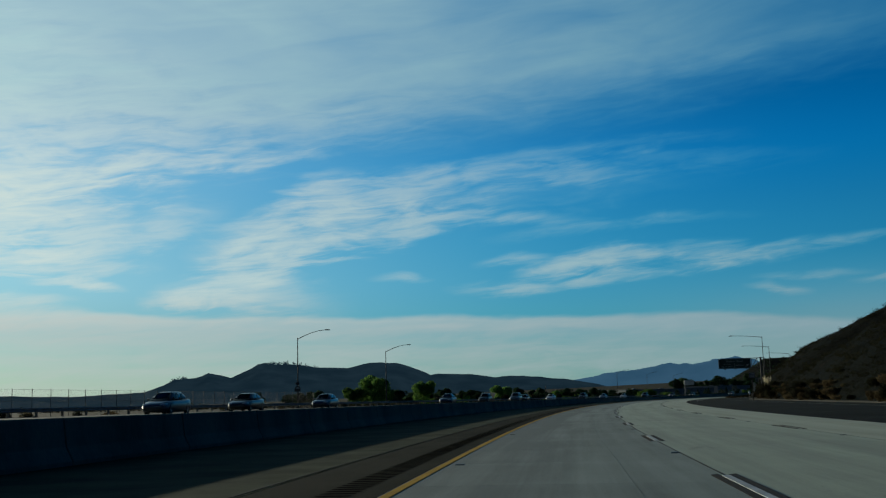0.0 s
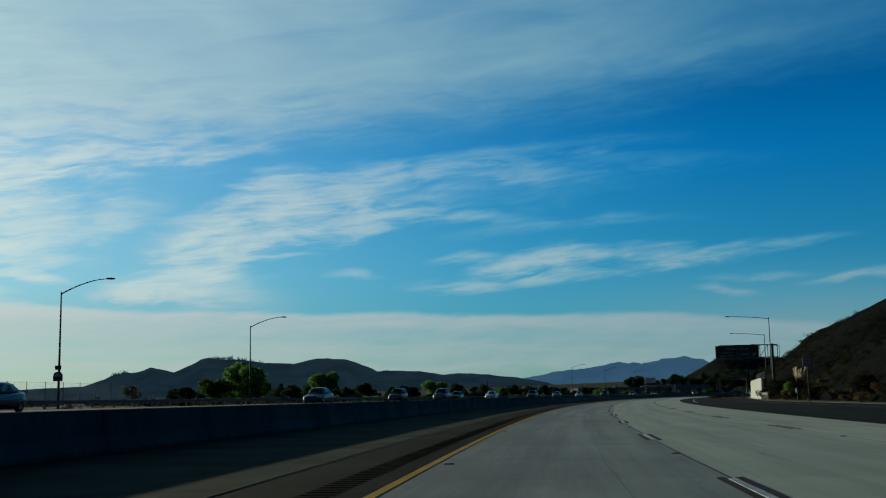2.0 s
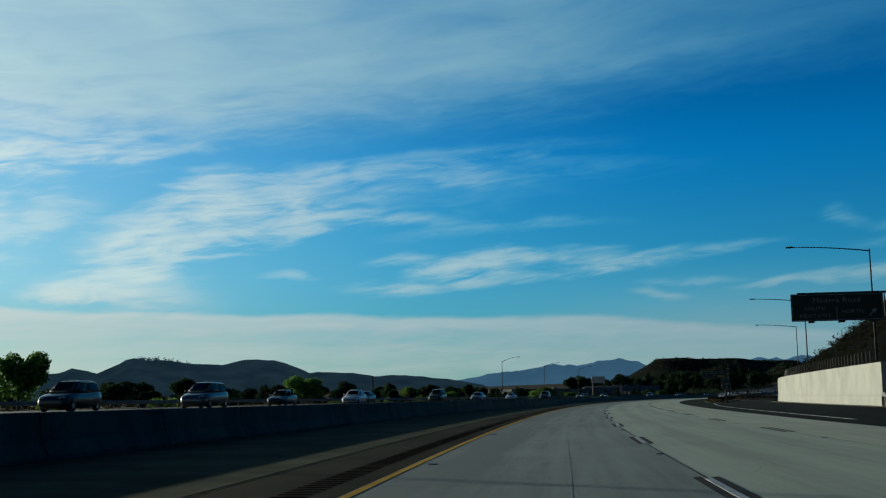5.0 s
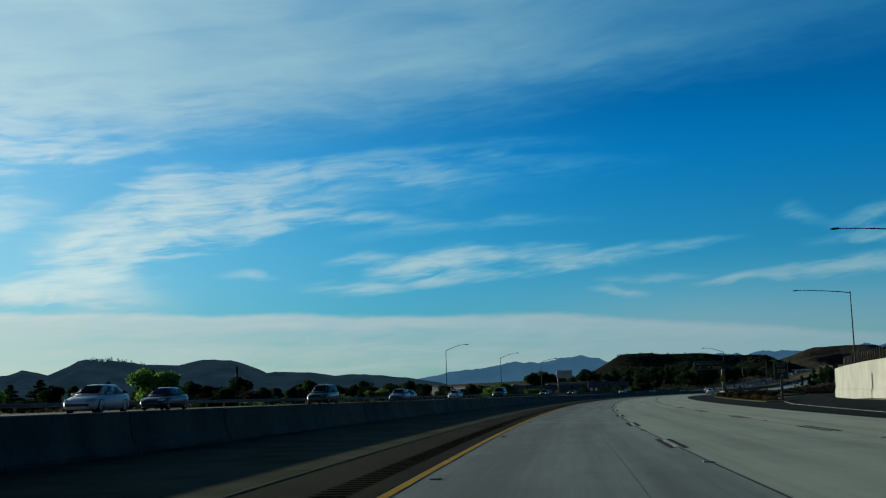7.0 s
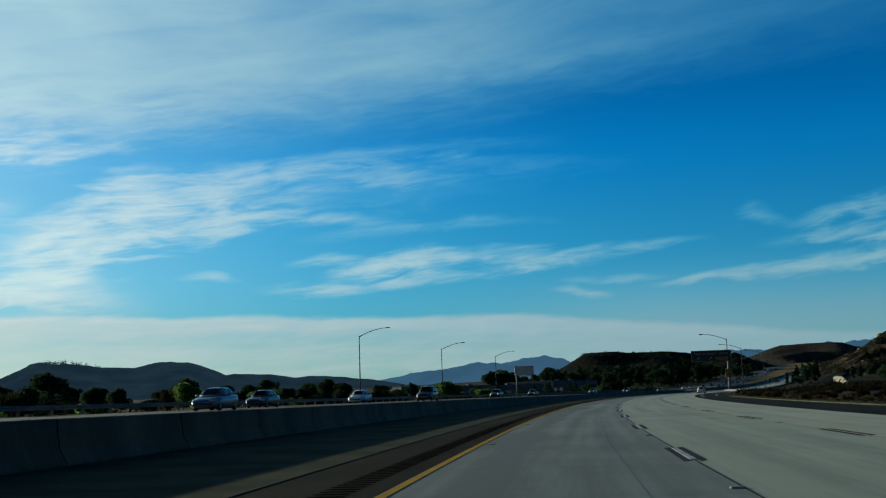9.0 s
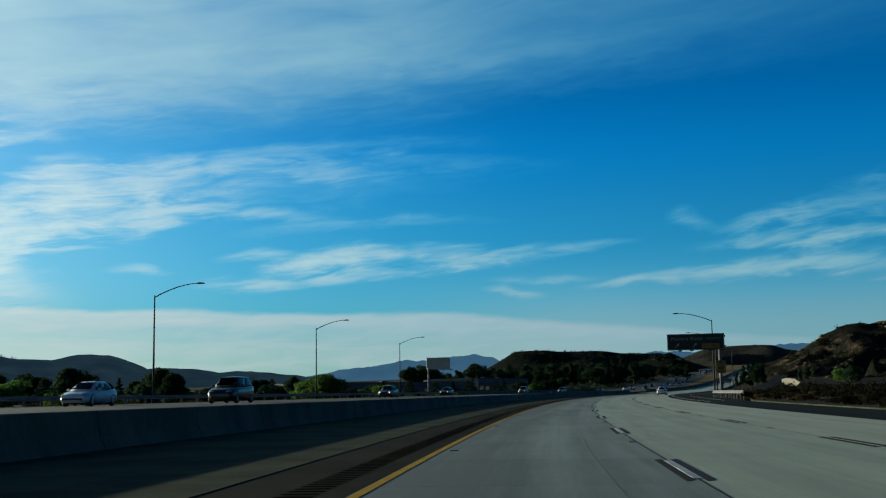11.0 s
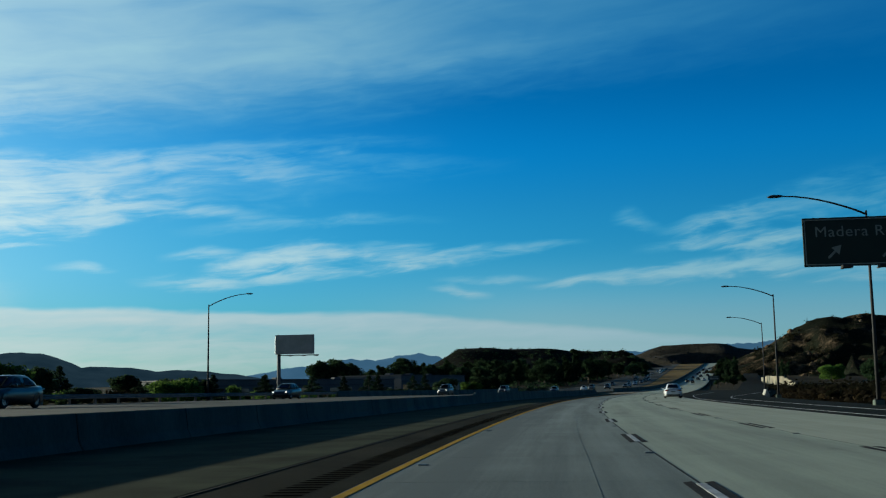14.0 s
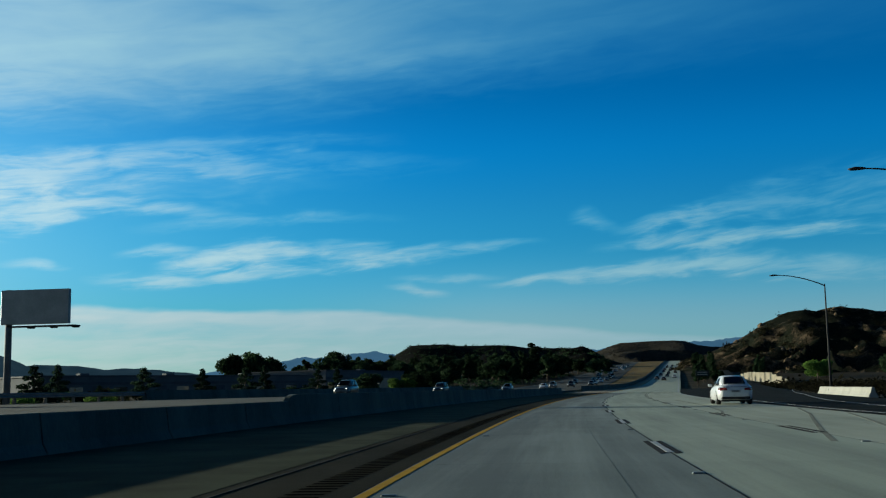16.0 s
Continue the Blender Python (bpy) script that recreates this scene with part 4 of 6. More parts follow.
def build_callbox_sign():
    """A small plate and a round-topped board strapped to the first light pole."""
    root = empty("roadside_sign", on_road(141.7, -41.5, .45), "round-topped dark sign with a small plate strapped to a light pole", "road sign")
    bm = bmesh.new()
    arc = [(.41 * cos(a), 2.75 + .36 * sin(a)) for a in [pi * k / 12 for k in range(13)]]
    bars(bm, [arc + [(-.41, 2.35), (.41, 2.35)]], -.15, .02)
    part("board", bm, M_DARKSTEEL, root, "dark round-topped board")
    bm = bmesh.new()
    bars(bm, [[(.30 * cos(a), 2.72 + .25 * sin(a)) for a in [pi * k / 10 for k in range(11)]]], -.172, .006)
    part("emblem", bm, M_SIGNWHITE, root, "pale half-round field")
    bm = bmesh.new()
    box(bm, (-.27, -.17, 3.25), (.27, -.15, 3.6), .006)
    part("plate", bm, M_DARKSTEEL, root, "small dark plate")
    for z in (2.55, 2.95, 3.42):
        bm = bmesh.new()
        box(bm, (-.13, -.155, z), (.13, .13, z + .04), .004)
        part("strap", bm, M_STEEL, root)


def build_edge_sign():
    root = empty("roadside_sign", on_road(314.4, -37.6, .2, 84), "narrow dark sign seen from its edge on a thin post", "road sign")
    bm = bmesh.new()
    tube(bm, [(0, 0, -.6), (0, 0, 4.4)], .045, 8)
    part("post", bm, M_DARKPOST, root)
    bm = bmesh.new()
    box(bm, (-.2, -.13, 2.75), (.2, -.05, 4.5), .01)
    part("panel", bm, M_DARKSTEEL, root, "dark sign panel")


build_callbox_sign(), build_edge_sign()
build_sign_near(), build_sign_far(), build_exit_sign(), build_small_sign(), build_sign_back()


# ---- guard rails ----
def guard_rail(path, z0, label, spacing=1.9, flip_side=1):
    """W-beam rail on timber posts along (s, u) pairs."""
    root = empty("guard_rail", on_road(path[0][0], path[0][1], z0), label, "guard rail", "guard rails")
    inv = root.matrix_basis.inverted()
    prof = [(0.0, .42), (-.055, .47), (-.055, .51), (0.0, .56), (0.0, .60), (-.055, .65), (-.055, .69), (0.0, .74)]
    prof = prof + [(x + .012, z) for x, z in reversed(prof)]
    bm = extrude_along(lambda s: [(poly(path, s) + flip_side * x, z0 + z) for x, z in prof], stations(path[0][0], path[-1][0], 3))
    bmesh.ops.transform(bm, matrix=inv, verts=bm.verts)
    part("beam", bm, M_STEEL, root, "galvanised corrugated beam")
    bm = bmesh.new()
    box(bm, (-.08, -.1, -.6), (.08, .1, .76), .01)
    me = bpy.data.meshes.new("post")
    bm.to_mesh(me)
    bm.free()
    me.materials.append(M_WOOD)
    for s in stations(path[0][0] + .5, path[-1][0] - .5, spacing):
        ob = new("post", me)
        ob.parent = root
        ob.matrix_basis = inv @ on_road(s, poly(path, s) + flip_side * .12, z0)
    return root


guard_rail([(205.3, 20.2), (228, 21.0)], 0.25, "galvanised guard rail in front of the pale wall")
guard_rail([(431, 15.4), (453.5, 14.1)], 0.05, "galvanised guard rail protecting the sign post")
guard_rail([(-60, -41.0), (120, -40.6), (250, -39.6), (345, -34.8), (560, -34.8)], 0.55, "dark guard rail along the oncoming carriageway", 3.8, -1)


# ---- pale retaining wall with a rounded end ----
WALL_LINE = [(229, 21.25), (284, 21.9), (300, 22.4), (333, 24.9), (354, 28.0)]


def build_wall():
    wall = tagged(new("retaining_wall"), "pale concrete retaining wall with a rounded end beside the ramp", "wall", kind="structure")
    L = 5.5
    s = 229.0
    while s < 355:
        e = min(s + L, 354.0)
        if e - s < 1:
            break
        u0, u1 = poly(WALL_LINE, s), poly(WALL_LINE, e)
        bm = bmesh.new()
        n = 8 if e < 353 else 14
        tops = []
        for i in range(n + 1):
            ss_ = s + (e - s) * i / n
            h = poly([(229, 3.15), (320, 3.1), (354, 2.9)], ss_)
            if ss_ > 351:
                q = (ss_ - 351) / 3.0
                h -= 1.0 * (1 - math.sqrt(max(0, 1 - q * q)))
            tops.append((ss_, h))
        rows = []
        for ss_, h in tops:
            u = u0 + (u1 - u0) * (ss_ - s) / (e - s)
            rows.append([bm.verts.new(at(ss_, u + a, z)) for a, z in ((-.11, -.4), (-.11, .72), (-.02, .84), (-.0, h - .04), (.04, h), (.32, h), (.36, h - .04), (.36, -.4))])
        for a, b in zip(rows, rows[1:]):
            for k in range(8):
                bm.faces.new((a[k], b[k], b[(k + 1) % 8], a[(k + 1) % 8]))
        bm.faces.new(rows[0]), bm.faces.new(list(reversed(rows[-1])))
        bmesh.ops.recalc_face_normals(bm, faces=bm.faces)
        part("wall_panel", bm, M_WALL, wall)
        s = e + .02


build_wall()
bm = extrude_along(lambda s: [(19.2 + (s - 543) * .0745 + a, z) for a, z in ((-.3, -.3), (-.3, .08), (-.15, .34), (-.1, .6), (-.05, .66), (.05, .66), (.1, .6), (.15, .34), (.3, .08), (.3, -.3))], stations(541, 577, 4))
tagged(finish("ramp_barrier", bm, M_WALL), "pale concrete barrier block beside the exit ramp", "barrier", kind="structure")


# ---- hills ----
def hill_toe(s):
    return poly([(-120, 27), (140, 25.0), (200, 23.4), (228, 23.2), (240, 22.3), (284, 22.6), (300, 23.1), (333, 25.6), (354, 28.9), (420, 42)], s)


def hill_height(s, u):
    """Height of the cut slope beside the road, above the pavement."""
    slope = poly([(-120, .76), (290, .70), (330, .48), (370, .26), (430, .10)], s)
    start = poly([(220, .25), (236, 2.6), (346, 2.5), (356, .3)], s)
    d = u - hill_toe(s)
    if d < 0:
        return -0.6
    p = at(s, u)
    rough = noise.fractal((p.x / 17, p.y / 17, 0.3), 1.0, 2.0, 5)
    fine = noise.fractal((p.x / 4, p.y / 4, 1.3), 1.0, 2.0, 3)
    top = 27.0 * (1 - math.exp(-slope * d / 27.0 * 1.15))
    fall = max(0.0, min(1.0, (150 - d) / 70)) * max(0.0, min(1.0, (s + 112) / 50))
    if fall < 1:
        return -1.5 + (start * min(1, d / .8) + top + 1.5) * fall * fall * (3 - 2 * fall)
    return start * min(1, d / .8) + top + min(1.0, d / 9) * (rough * 1.9 + fine * 0.5) * min(1, slope * 2)


def near_hill():
    """The cut slope beside the road at the start of the drive."""
    bm = bmesh.new()
    ds = [-0.4, 0.0, 0.8] + [2.2 + 1.5 * i for i in range(26)] + [42.5 + 2 * i for i in range(58)]
    rows = []
    for s in stations(-120, 430, 3.0):
        row = []
        for d in ds:
            u = hill_toe(s) + d
            p = at(s, u)
            p.z = hill_height(s, u)
            row.append(bm.verts.new(p))
        rows.append(row)
    for a, b in zip(rows, rows[1:]):
        for i in range(len(ds) - 1):
            bm.faces.new((a[i], a[i + 1], b[i + 1], b[i]))
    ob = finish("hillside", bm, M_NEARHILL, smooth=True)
    return tagged(ob, "steep dry hillside with dark scrub beside the freeway", "hill", kind="structure")


near_hill()


def ridge(name, crest, front, back, mat, label, rough, seed, step, base=-3.0, gully=0.0, jag=0.16, rows_n=14):
    """A long hill whose crest runs through (x, y, height) points; it falls off over front metres towards the viewer and back metres behind."""
    pts = [Vector(c) for c in crest]
    line = []
    for a, b in zip(pts, pts[1:]):
        n = max(1, int((b - a).to_2d().length / step))
        line += [a.lerp(b, i / n) for i in range(n)]
    line.append(pts[-1])
    bm = bmesh.new()
    rows = []
    eye = Vector((40, 250, 0))
    for p in line:
        out = (p - eye).to_2d().normalized()
        row = []
        for k in range(-rows_n, 9):
            d = k / rows_n * front if k < 0 else k / 8 * back
            t = 1 - abs(k) / (rows_n if k < 0 else 8)
            x, y = p.x + out.x * d, p.y + out.y * d
            prof = t * t * (3 - 2 * t) if k >= 0 else t ** 1.15
            nz = noise.fractal((x / rough, y / rough, seed), 1.0, 2.0, 6)
            g = abs(noise.noise((x / (rough * 0.8), y / (rough * 0.8), seed + 4))) * gully * t * (1 - t) * 4
            z = base + (p.z - base) * prof * (1 + jag * nz) - g * p.z + nz * 0.02 * p.z
            row.append(bm.verts.new((x, y, z)))
        rows.append(row)
    for a, b in zip(rows, rows[1:]):
        for i in range(len(a) - 1):
            bm.faces.new((a[i], a[i + 1], b[i + 1], b[i]))
    bmesh.ops.recalc_face_normals(bm, faces=bm.faces)
    return tagged(finish(name, bm, mat, smooth=True), label, "hill", kind="structure")


def polar(az_, d, el_, ex=40, ey=250):
    a, el_ = radians(az_ - .15), el_ - .0015 * max(0, ex - 10)
    return (ex + d * sin(a), ey + d * cos(a), 1 + d * tan(radians(el_)))


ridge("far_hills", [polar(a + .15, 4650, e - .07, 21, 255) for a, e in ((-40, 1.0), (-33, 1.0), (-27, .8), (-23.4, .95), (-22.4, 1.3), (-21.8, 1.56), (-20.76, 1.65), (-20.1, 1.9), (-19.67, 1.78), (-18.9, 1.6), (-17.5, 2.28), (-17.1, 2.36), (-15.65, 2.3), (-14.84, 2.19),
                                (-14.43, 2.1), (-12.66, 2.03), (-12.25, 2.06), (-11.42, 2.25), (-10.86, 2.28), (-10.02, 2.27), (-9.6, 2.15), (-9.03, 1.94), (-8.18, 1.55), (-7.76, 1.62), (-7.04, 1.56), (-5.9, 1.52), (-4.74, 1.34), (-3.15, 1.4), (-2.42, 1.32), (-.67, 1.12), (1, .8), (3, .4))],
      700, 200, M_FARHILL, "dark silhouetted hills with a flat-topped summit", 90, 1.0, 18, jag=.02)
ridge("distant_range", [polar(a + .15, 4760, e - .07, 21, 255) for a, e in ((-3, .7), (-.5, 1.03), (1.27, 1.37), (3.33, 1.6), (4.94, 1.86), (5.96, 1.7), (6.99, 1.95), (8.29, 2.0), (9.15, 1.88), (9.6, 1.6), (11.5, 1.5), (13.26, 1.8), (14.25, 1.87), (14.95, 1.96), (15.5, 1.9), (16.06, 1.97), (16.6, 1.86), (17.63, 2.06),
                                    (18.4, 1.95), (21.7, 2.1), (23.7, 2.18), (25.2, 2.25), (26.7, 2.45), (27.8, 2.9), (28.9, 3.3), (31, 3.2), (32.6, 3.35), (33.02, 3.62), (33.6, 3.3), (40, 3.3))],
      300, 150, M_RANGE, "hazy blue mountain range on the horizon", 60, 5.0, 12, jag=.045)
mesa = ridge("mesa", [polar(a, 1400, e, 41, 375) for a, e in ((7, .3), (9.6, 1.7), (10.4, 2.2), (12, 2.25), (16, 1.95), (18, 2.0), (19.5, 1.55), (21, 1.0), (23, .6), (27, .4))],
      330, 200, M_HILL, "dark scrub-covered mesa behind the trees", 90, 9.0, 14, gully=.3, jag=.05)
bald = ridge("round_hill", [polar(a, 1900, e, 64, 458) for a, e in ((16, 1.1), (18, 1.4), (19.8, 1.95), (20.4, 2.17), (20.9, 2.3), (22.5, 2.37), (24.1, 2.3), (24.7, 2.1), (26.5, 1.9), (30, 1.6), (36, 1.6))],
      600, 300, M_BALD, "bare rounded brown hill where the road climbs", 170, 12.0, 16, gully=.8, jag=.05, rows_n=40)
knoll = ridge("knoll", [polar(a, 1020, e, 64, 458) for a, e in ((16.6, 1.0), (18.1, 1.93), (18.97, 2.2), (19.5, 2.05), (19.9, 1.75), (20.8, .8))],
      260, 200, M_HILL, "small dark brown knoll behind the far lanes", 70, 15.0, 8, gully=.6, jag=.2, rows_n=24)
rocky = ridge("rocky_hill", [polar(a, 760, e - .1, 64, 458) for a, e in ((22.5, .5), (24.6, 1.65), (26.4, 2.45), (27.3, 2.85), (29.2, 3.7), (30.0, 3.85), (31.0, 3.75), (31.7, 3.9), (33.6, 3.4), (36, 3.6), (39, 3.3), (46, 3.4))],
      250, 250, M_CUT, "rocky sunlit hillside with gullies and scrub", 40, 3.0, 5, gully=1.0, jag=.13, rows_n=48)



def bushes_on(hill, count, lo, hi, seed, mat, label):
    """Clumps of leaf cards on a hill's faces."""
    r = random.Random(seed)
    me = hill.data
    polys = [p_ for p_ in me.polygons if abs(p_.normal.z) > 0.25]
    verts, faces = [], []
    for _ in range(count):
        p_ = r.choice(polys)
        vs = [me.vertices[i].co for i in p_.vertices]
        c0 = vs[0].lerp(vs[1], r.random()).lerp(vs[3 % len(vs)].lerp(vs[2], r.random()), r.random())
        if noise.noise((c0.x / 40, c0.y / 40, seed)) < r.uniform(-.5, .3):
            continue
        k = r.uniform(lo, hi)
        for _ in range(26):
            c = c0 + Vector((r.gauss(0, .5), r.gauss(0, .5), abs(r.gauss(0, .45)))) * k
            a = Vector((r.gauss(0, 1), r.gauss(0, 1), r.gauss(0, .7))).normalized()
            b = a.orthogonal().normalized()
            w = k * r.uniform(.16, .36)
            i = len(verts)
            verts += [tuple(c - a * w), tuple(c - b * w * .6), tuple(c + a * w), tuple(c + b * w * .8)]
            faces.append((i, i + 1, i + 2, i + 3))
    m2 = bpy.data.meshes.new("scrub")
    m2.from_pydata(verts, [], faces)
    m2.materials.append(mat)
    return tagged(new("scrub", m2), label, "scrub", kind="stuff")


def rocks_on(hill, count, lo, hi, seed):
    """Weathered outcrops breaking through a slope, in clumps."""
    r = random.Random(seed)
    me = hill.data
    polys = [p_ for p_ in me.polygons if abs(p_.normal.z) > 0.2]
    verts, faces = [], []
    made = 0
    while made < count:
        p_ = r.choice(polys)
        c0 = p_.center
        if noise.noise((c0.x / 34, c0.y / 34, seed)) < r.uniform(0.05, .4):
            continue
        made += 1
        k = r.uniform(lo, hi) * (1.8 if r.random() < .08 else 1)
        sides, i = 7, len(verts)
        for ring, (q, up) in enumerate(((1.15, -.5), (1.0, .15), (.55, .62))):
            for n in range(sides):
                a = 2 * pi * n / sides + r.uniform(-.25, .25)
                d = k * q * r.uniform(.7, 1.25)
                verts.append((c0.x + cos(a) * d, c0.y + sin(a) * d, c0.z + k * up * r.uniform(.7, 1.2)))
        verts.append((c0.x, c0.y, c0.z + k * r.uniform(.7, 1.0)))
        for ring in range(2):
            for n in range(sides):
                m_ = (n + 1) % sides
                faces.append((i + ring * sides + n, i + ring * sides + m_, i + (ring + 1) * sides + m_, i + (ring + 1) * sides + n))
        for n in range(sides):
            faces.append((i + 2 * sides + n, i + 2 * sides + (n + 1) % sides, i + 3 * sides))
    m2 = bpy.data.meshes.new("rocks")
    m2.from_pydata(verts, [], faces)
    m2.materials.append(M_ROCK)
    return tagged(new("rocks", m2), "weathered brown sandstone outcrops on the hillside", "rocks", kind="stuff")


rocks_on(rocky, 900, .7, 2.4, 71)
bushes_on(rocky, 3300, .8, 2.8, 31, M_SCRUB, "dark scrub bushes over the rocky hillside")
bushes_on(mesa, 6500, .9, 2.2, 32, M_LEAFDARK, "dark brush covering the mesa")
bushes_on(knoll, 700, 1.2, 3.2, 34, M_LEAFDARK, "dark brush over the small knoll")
bushes_on(bald, 1500, .8, 2.2, 35, M_SCRUB, "sparse low brush on the bare brown hill")


build_ramp_sign()


def summit_trees():
    """Tiny trees along the left summit of the far hills."""
    r = random.Random(61)
    verts, faces = [], []
    for _ in range(46):
        a0 = r.choice((r.uniform(-17.4, -14.2), r.uniform(-17.2, -15.2), r.uniform(-22.0, -21.2)))
        e0 = poly([(-22.4, 1.3), (-21.8, 1.56), (-20.8, 1.65), (-17.4, 2.3), (-17.1, 2.36), (-15.65, 2.3), (-14.84, 2.19), (-14.2, 2.08)], a0) - .03
        c0 = Vector(polar(a0 + .15, 4640, e0 - .07, 21, 255))
        k = r.uniform(5.5, 12)
        for _ in range(24):
            c = c0 + Vector((r.gauss(0, .5), r.gauss(0, .5), r.gauss(.3, .45))) * k
            a = Vector((r.gauss(0, 1), r.gauss(0, 1), r.gauss(0, .7))).normalized()
            b = a.orthogonal().normalized()
            w = k * r.uniform(.16, .36)
            i = len(verts)
            verts += [tuple(c - a * w), tuple(c - b * w * .6), tuple(c + a * w), tuple(c + b * w * .8)]
            faces.append((i, i + 1, i + 2, i + 3))
    me = bpy.data.meshes.new("far_trees")
    me.from_pydata(verts, [], faces)
    # the trees share the hills' emitted haze colour
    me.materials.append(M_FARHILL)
    tagged(new("far_trees", me), "tiny dark trees along the far summit", "trees", kind="stuff")


summit_trees()


# ---- vegetation ----
rnd = random.Random(7)


def leaf_cloud(lobes, count, size, seed, flat=0.0):
    """Many small leaf cards in and near the surface of ellipsoid lobes (x, y, z, rx, ry, rz)."""
    r = random.Random(seed)
    verts, faces = [], []
    weights = [l[3] * l[4] * l[5] for l in lobes]
    for _ in range(count):
        l = r.choices(lobes, weights)[0]
        d = Vector((r.gauss(0, 1), r.gauss(0, 1), r.gauss(0, 1))).normalized()
        k = r.uniform(0.45, 1.0) ** 0.5 * r.uniform(0.85, 1.12)
        c = Vector((l[0] + d.x * l[3] * k, l[1] + d.y * l[4] * k, l[2] + d.z * l[5] * k))
        n = (d + Vector((r.gauss(0, .6), r.gauss(0, .6), r.gauss(0, .6)))).normalized()
        a = n.orthogonal().normalized()
        a = (Matrix.Rotation(r.uniform(0, 2 * pi), 3, n) @ a)
        b = n.cross(a)
        w, h = size * r.uniform(.6, 1.3), size * r.uniform(.4, .9)
        i = len(verts)
        verts += [c - a * w, c - b * h * .6 + a * w * .1, c + a * w, c + b * h + n * size * .25]
        faces.append((i, i + 1, i + 2, i + 3))
    me = bpy.data.meshes.new("crown")
    me.from_pydata([tuple(v) for v in verts], [], faces)
    return me


def tree(name, height, lobes, leaves, size, leaf_mat, trunk_r, seed, label, limbs=5, trunk_top=0.55):
    """Tapered trunk with limbs and a crown of leaf cards; base at the origin."""
    r = random.Random(seed)
    root = empty(name, Matrix(), label, "tree" if height > 3 else "bush", "roadside trees")
    bm = bmesh.new()
    lean = r.uniform(-.03, .03)
    top = height * trunk_top
    tube(bm, [(0, 0, -.5), (lean * top * .3, 0, top * .35), (lean * top, lean * top, top)], [trunk_r * 1.25, trunk_r, trunk_r * .55], 8)
    for i in range(limbs):
        l = lobes[i % len(lobes)]
        z0 = top * r.uniform(.45, .95)
        tube(bm, [(lean * z0, 0, z0), ((l[0] * .5), l[1] * .5, (z0 + l[2]) / 2 + .1), (l[0], l[1], l[2] + l[5] * .3)], [trunk_r * .5, trunk_r * .3, trunk_r * .1], 6)
    part("trunk", bm, M_BARK, root, smooth=True)
    me = leaf_cloud(lobes, leaves, size, seed)
    me.materials.append(leaf_mat)
    ob = new("crown", me)
    ob.parent = root
    return root


def lobes_for(kind, h, w, seed):
    r = random.Random(seed)
    out = []
    if kind == "round":
        for i in range(15):
            a, q = r.uniform(0, 2 * pi), r.uniform(.05, .75)
            out.append((cos(a) * w * .5 * q, sin(a) * w * .5 * q, h * r.uniform(.35, .82), w * r.uniform(.17, .27), w * r.uniform(.17, .27), h * r.uniform(.12, .2)))
    elif kind == "tall":
        for i in range(15):
            t = i / 14
            a, q = r.uniform(0, 2 * pi), r.uniform(.0, .7) * (1 - .5 * t)
            out.append((cos(a) * w * .5 * q, sin(a) * w * .5 * q, h * (.25 + .68 * t), w * r.uniform(.14, .24) * (1.1 - .55 * t), w * r.uniform(.14, .24) * (1.1 - .55 * t), h * r.uniform(.05, .09)))
    elif kind == "pine":
        for i in range(14):
            t = i / 13
            a = i * 2.4
            q = (1 - t) * .55 * r.uniform(.5, 1.0)
            out.append((cos(a) * w * q, sin(a) * w * q, h * (.2 + .76 * t), w * (.26 - .17 * t), w * (.26 - .17 * t), h * .055))
    else:
        for i in range(8):
            a, q = r.uniform(0, 2 * pi), r.uniform(.2, .9)
            out.append((cos(a) * w * .5 * q, sin(a) * w * .5 * q, h * r.uniform(.3, .62), w * r.uniform(.16, .26), w * r.uniform(.16, .26), h * r.uniform(.2, .33)))
    return out


PROTO = {
    "green": tree("broadleaf_tree", 5, lobes_for("round", 5, 6.8, 1), 7000, .19, M_LEAF, .16, 1, "fresh green broadleaf tree beside the far carriageway"),
    "green_b": tree("broadleaf_tree", 5, lobes_for("round", 5, 6.0, 2), 7000, .18, M_LEAF, .15, 2, "bushy green tree with an uneven crown behind the rail"),
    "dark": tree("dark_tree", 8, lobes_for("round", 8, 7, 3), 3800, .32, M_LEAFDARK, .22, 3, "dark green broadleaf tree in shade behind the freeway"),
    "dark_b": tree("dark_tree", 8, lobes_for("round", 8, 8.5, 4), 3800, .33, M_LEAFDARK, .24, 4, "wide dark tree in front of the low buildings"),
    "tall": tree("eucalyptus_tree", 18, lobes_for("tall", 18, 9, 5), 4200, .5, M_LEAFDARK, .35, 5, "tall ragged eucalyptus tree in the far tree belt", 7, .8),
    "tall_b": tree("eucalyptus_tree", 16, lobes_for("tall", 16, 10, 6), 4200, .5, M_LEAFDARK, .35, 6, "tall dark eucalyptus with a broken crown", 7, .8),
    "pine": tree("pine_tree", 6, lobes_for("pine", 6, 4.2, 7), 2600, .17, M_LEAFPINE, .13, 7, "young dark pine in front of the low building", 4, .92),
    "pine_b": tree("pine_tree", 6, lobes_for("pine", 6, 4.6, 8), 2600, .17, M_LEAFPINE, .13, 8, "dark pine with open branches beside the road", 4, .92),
    "bush": tree("bush", 2.2, lobes_for("bush", 2.2, 3.2, 9), 1500, .12, M_LEAF, .07, 9, "low green bush behind the guard rail", 3),
    "scrub": tree("bush", 2.2, lobes_for("bush", 2.2, 3.0, 10), 1300, .12, M_SCRUB, .06, 10, "dry olive scrub bush on the verge", 3),
    "dry": tree("bush", 1.6, lobes_for("bush", 1.6, 2.4, 11), 1100, .11, M_DRY, .05, 11, "dry straw-coloured brush on the verge", 3),
}
used = set()


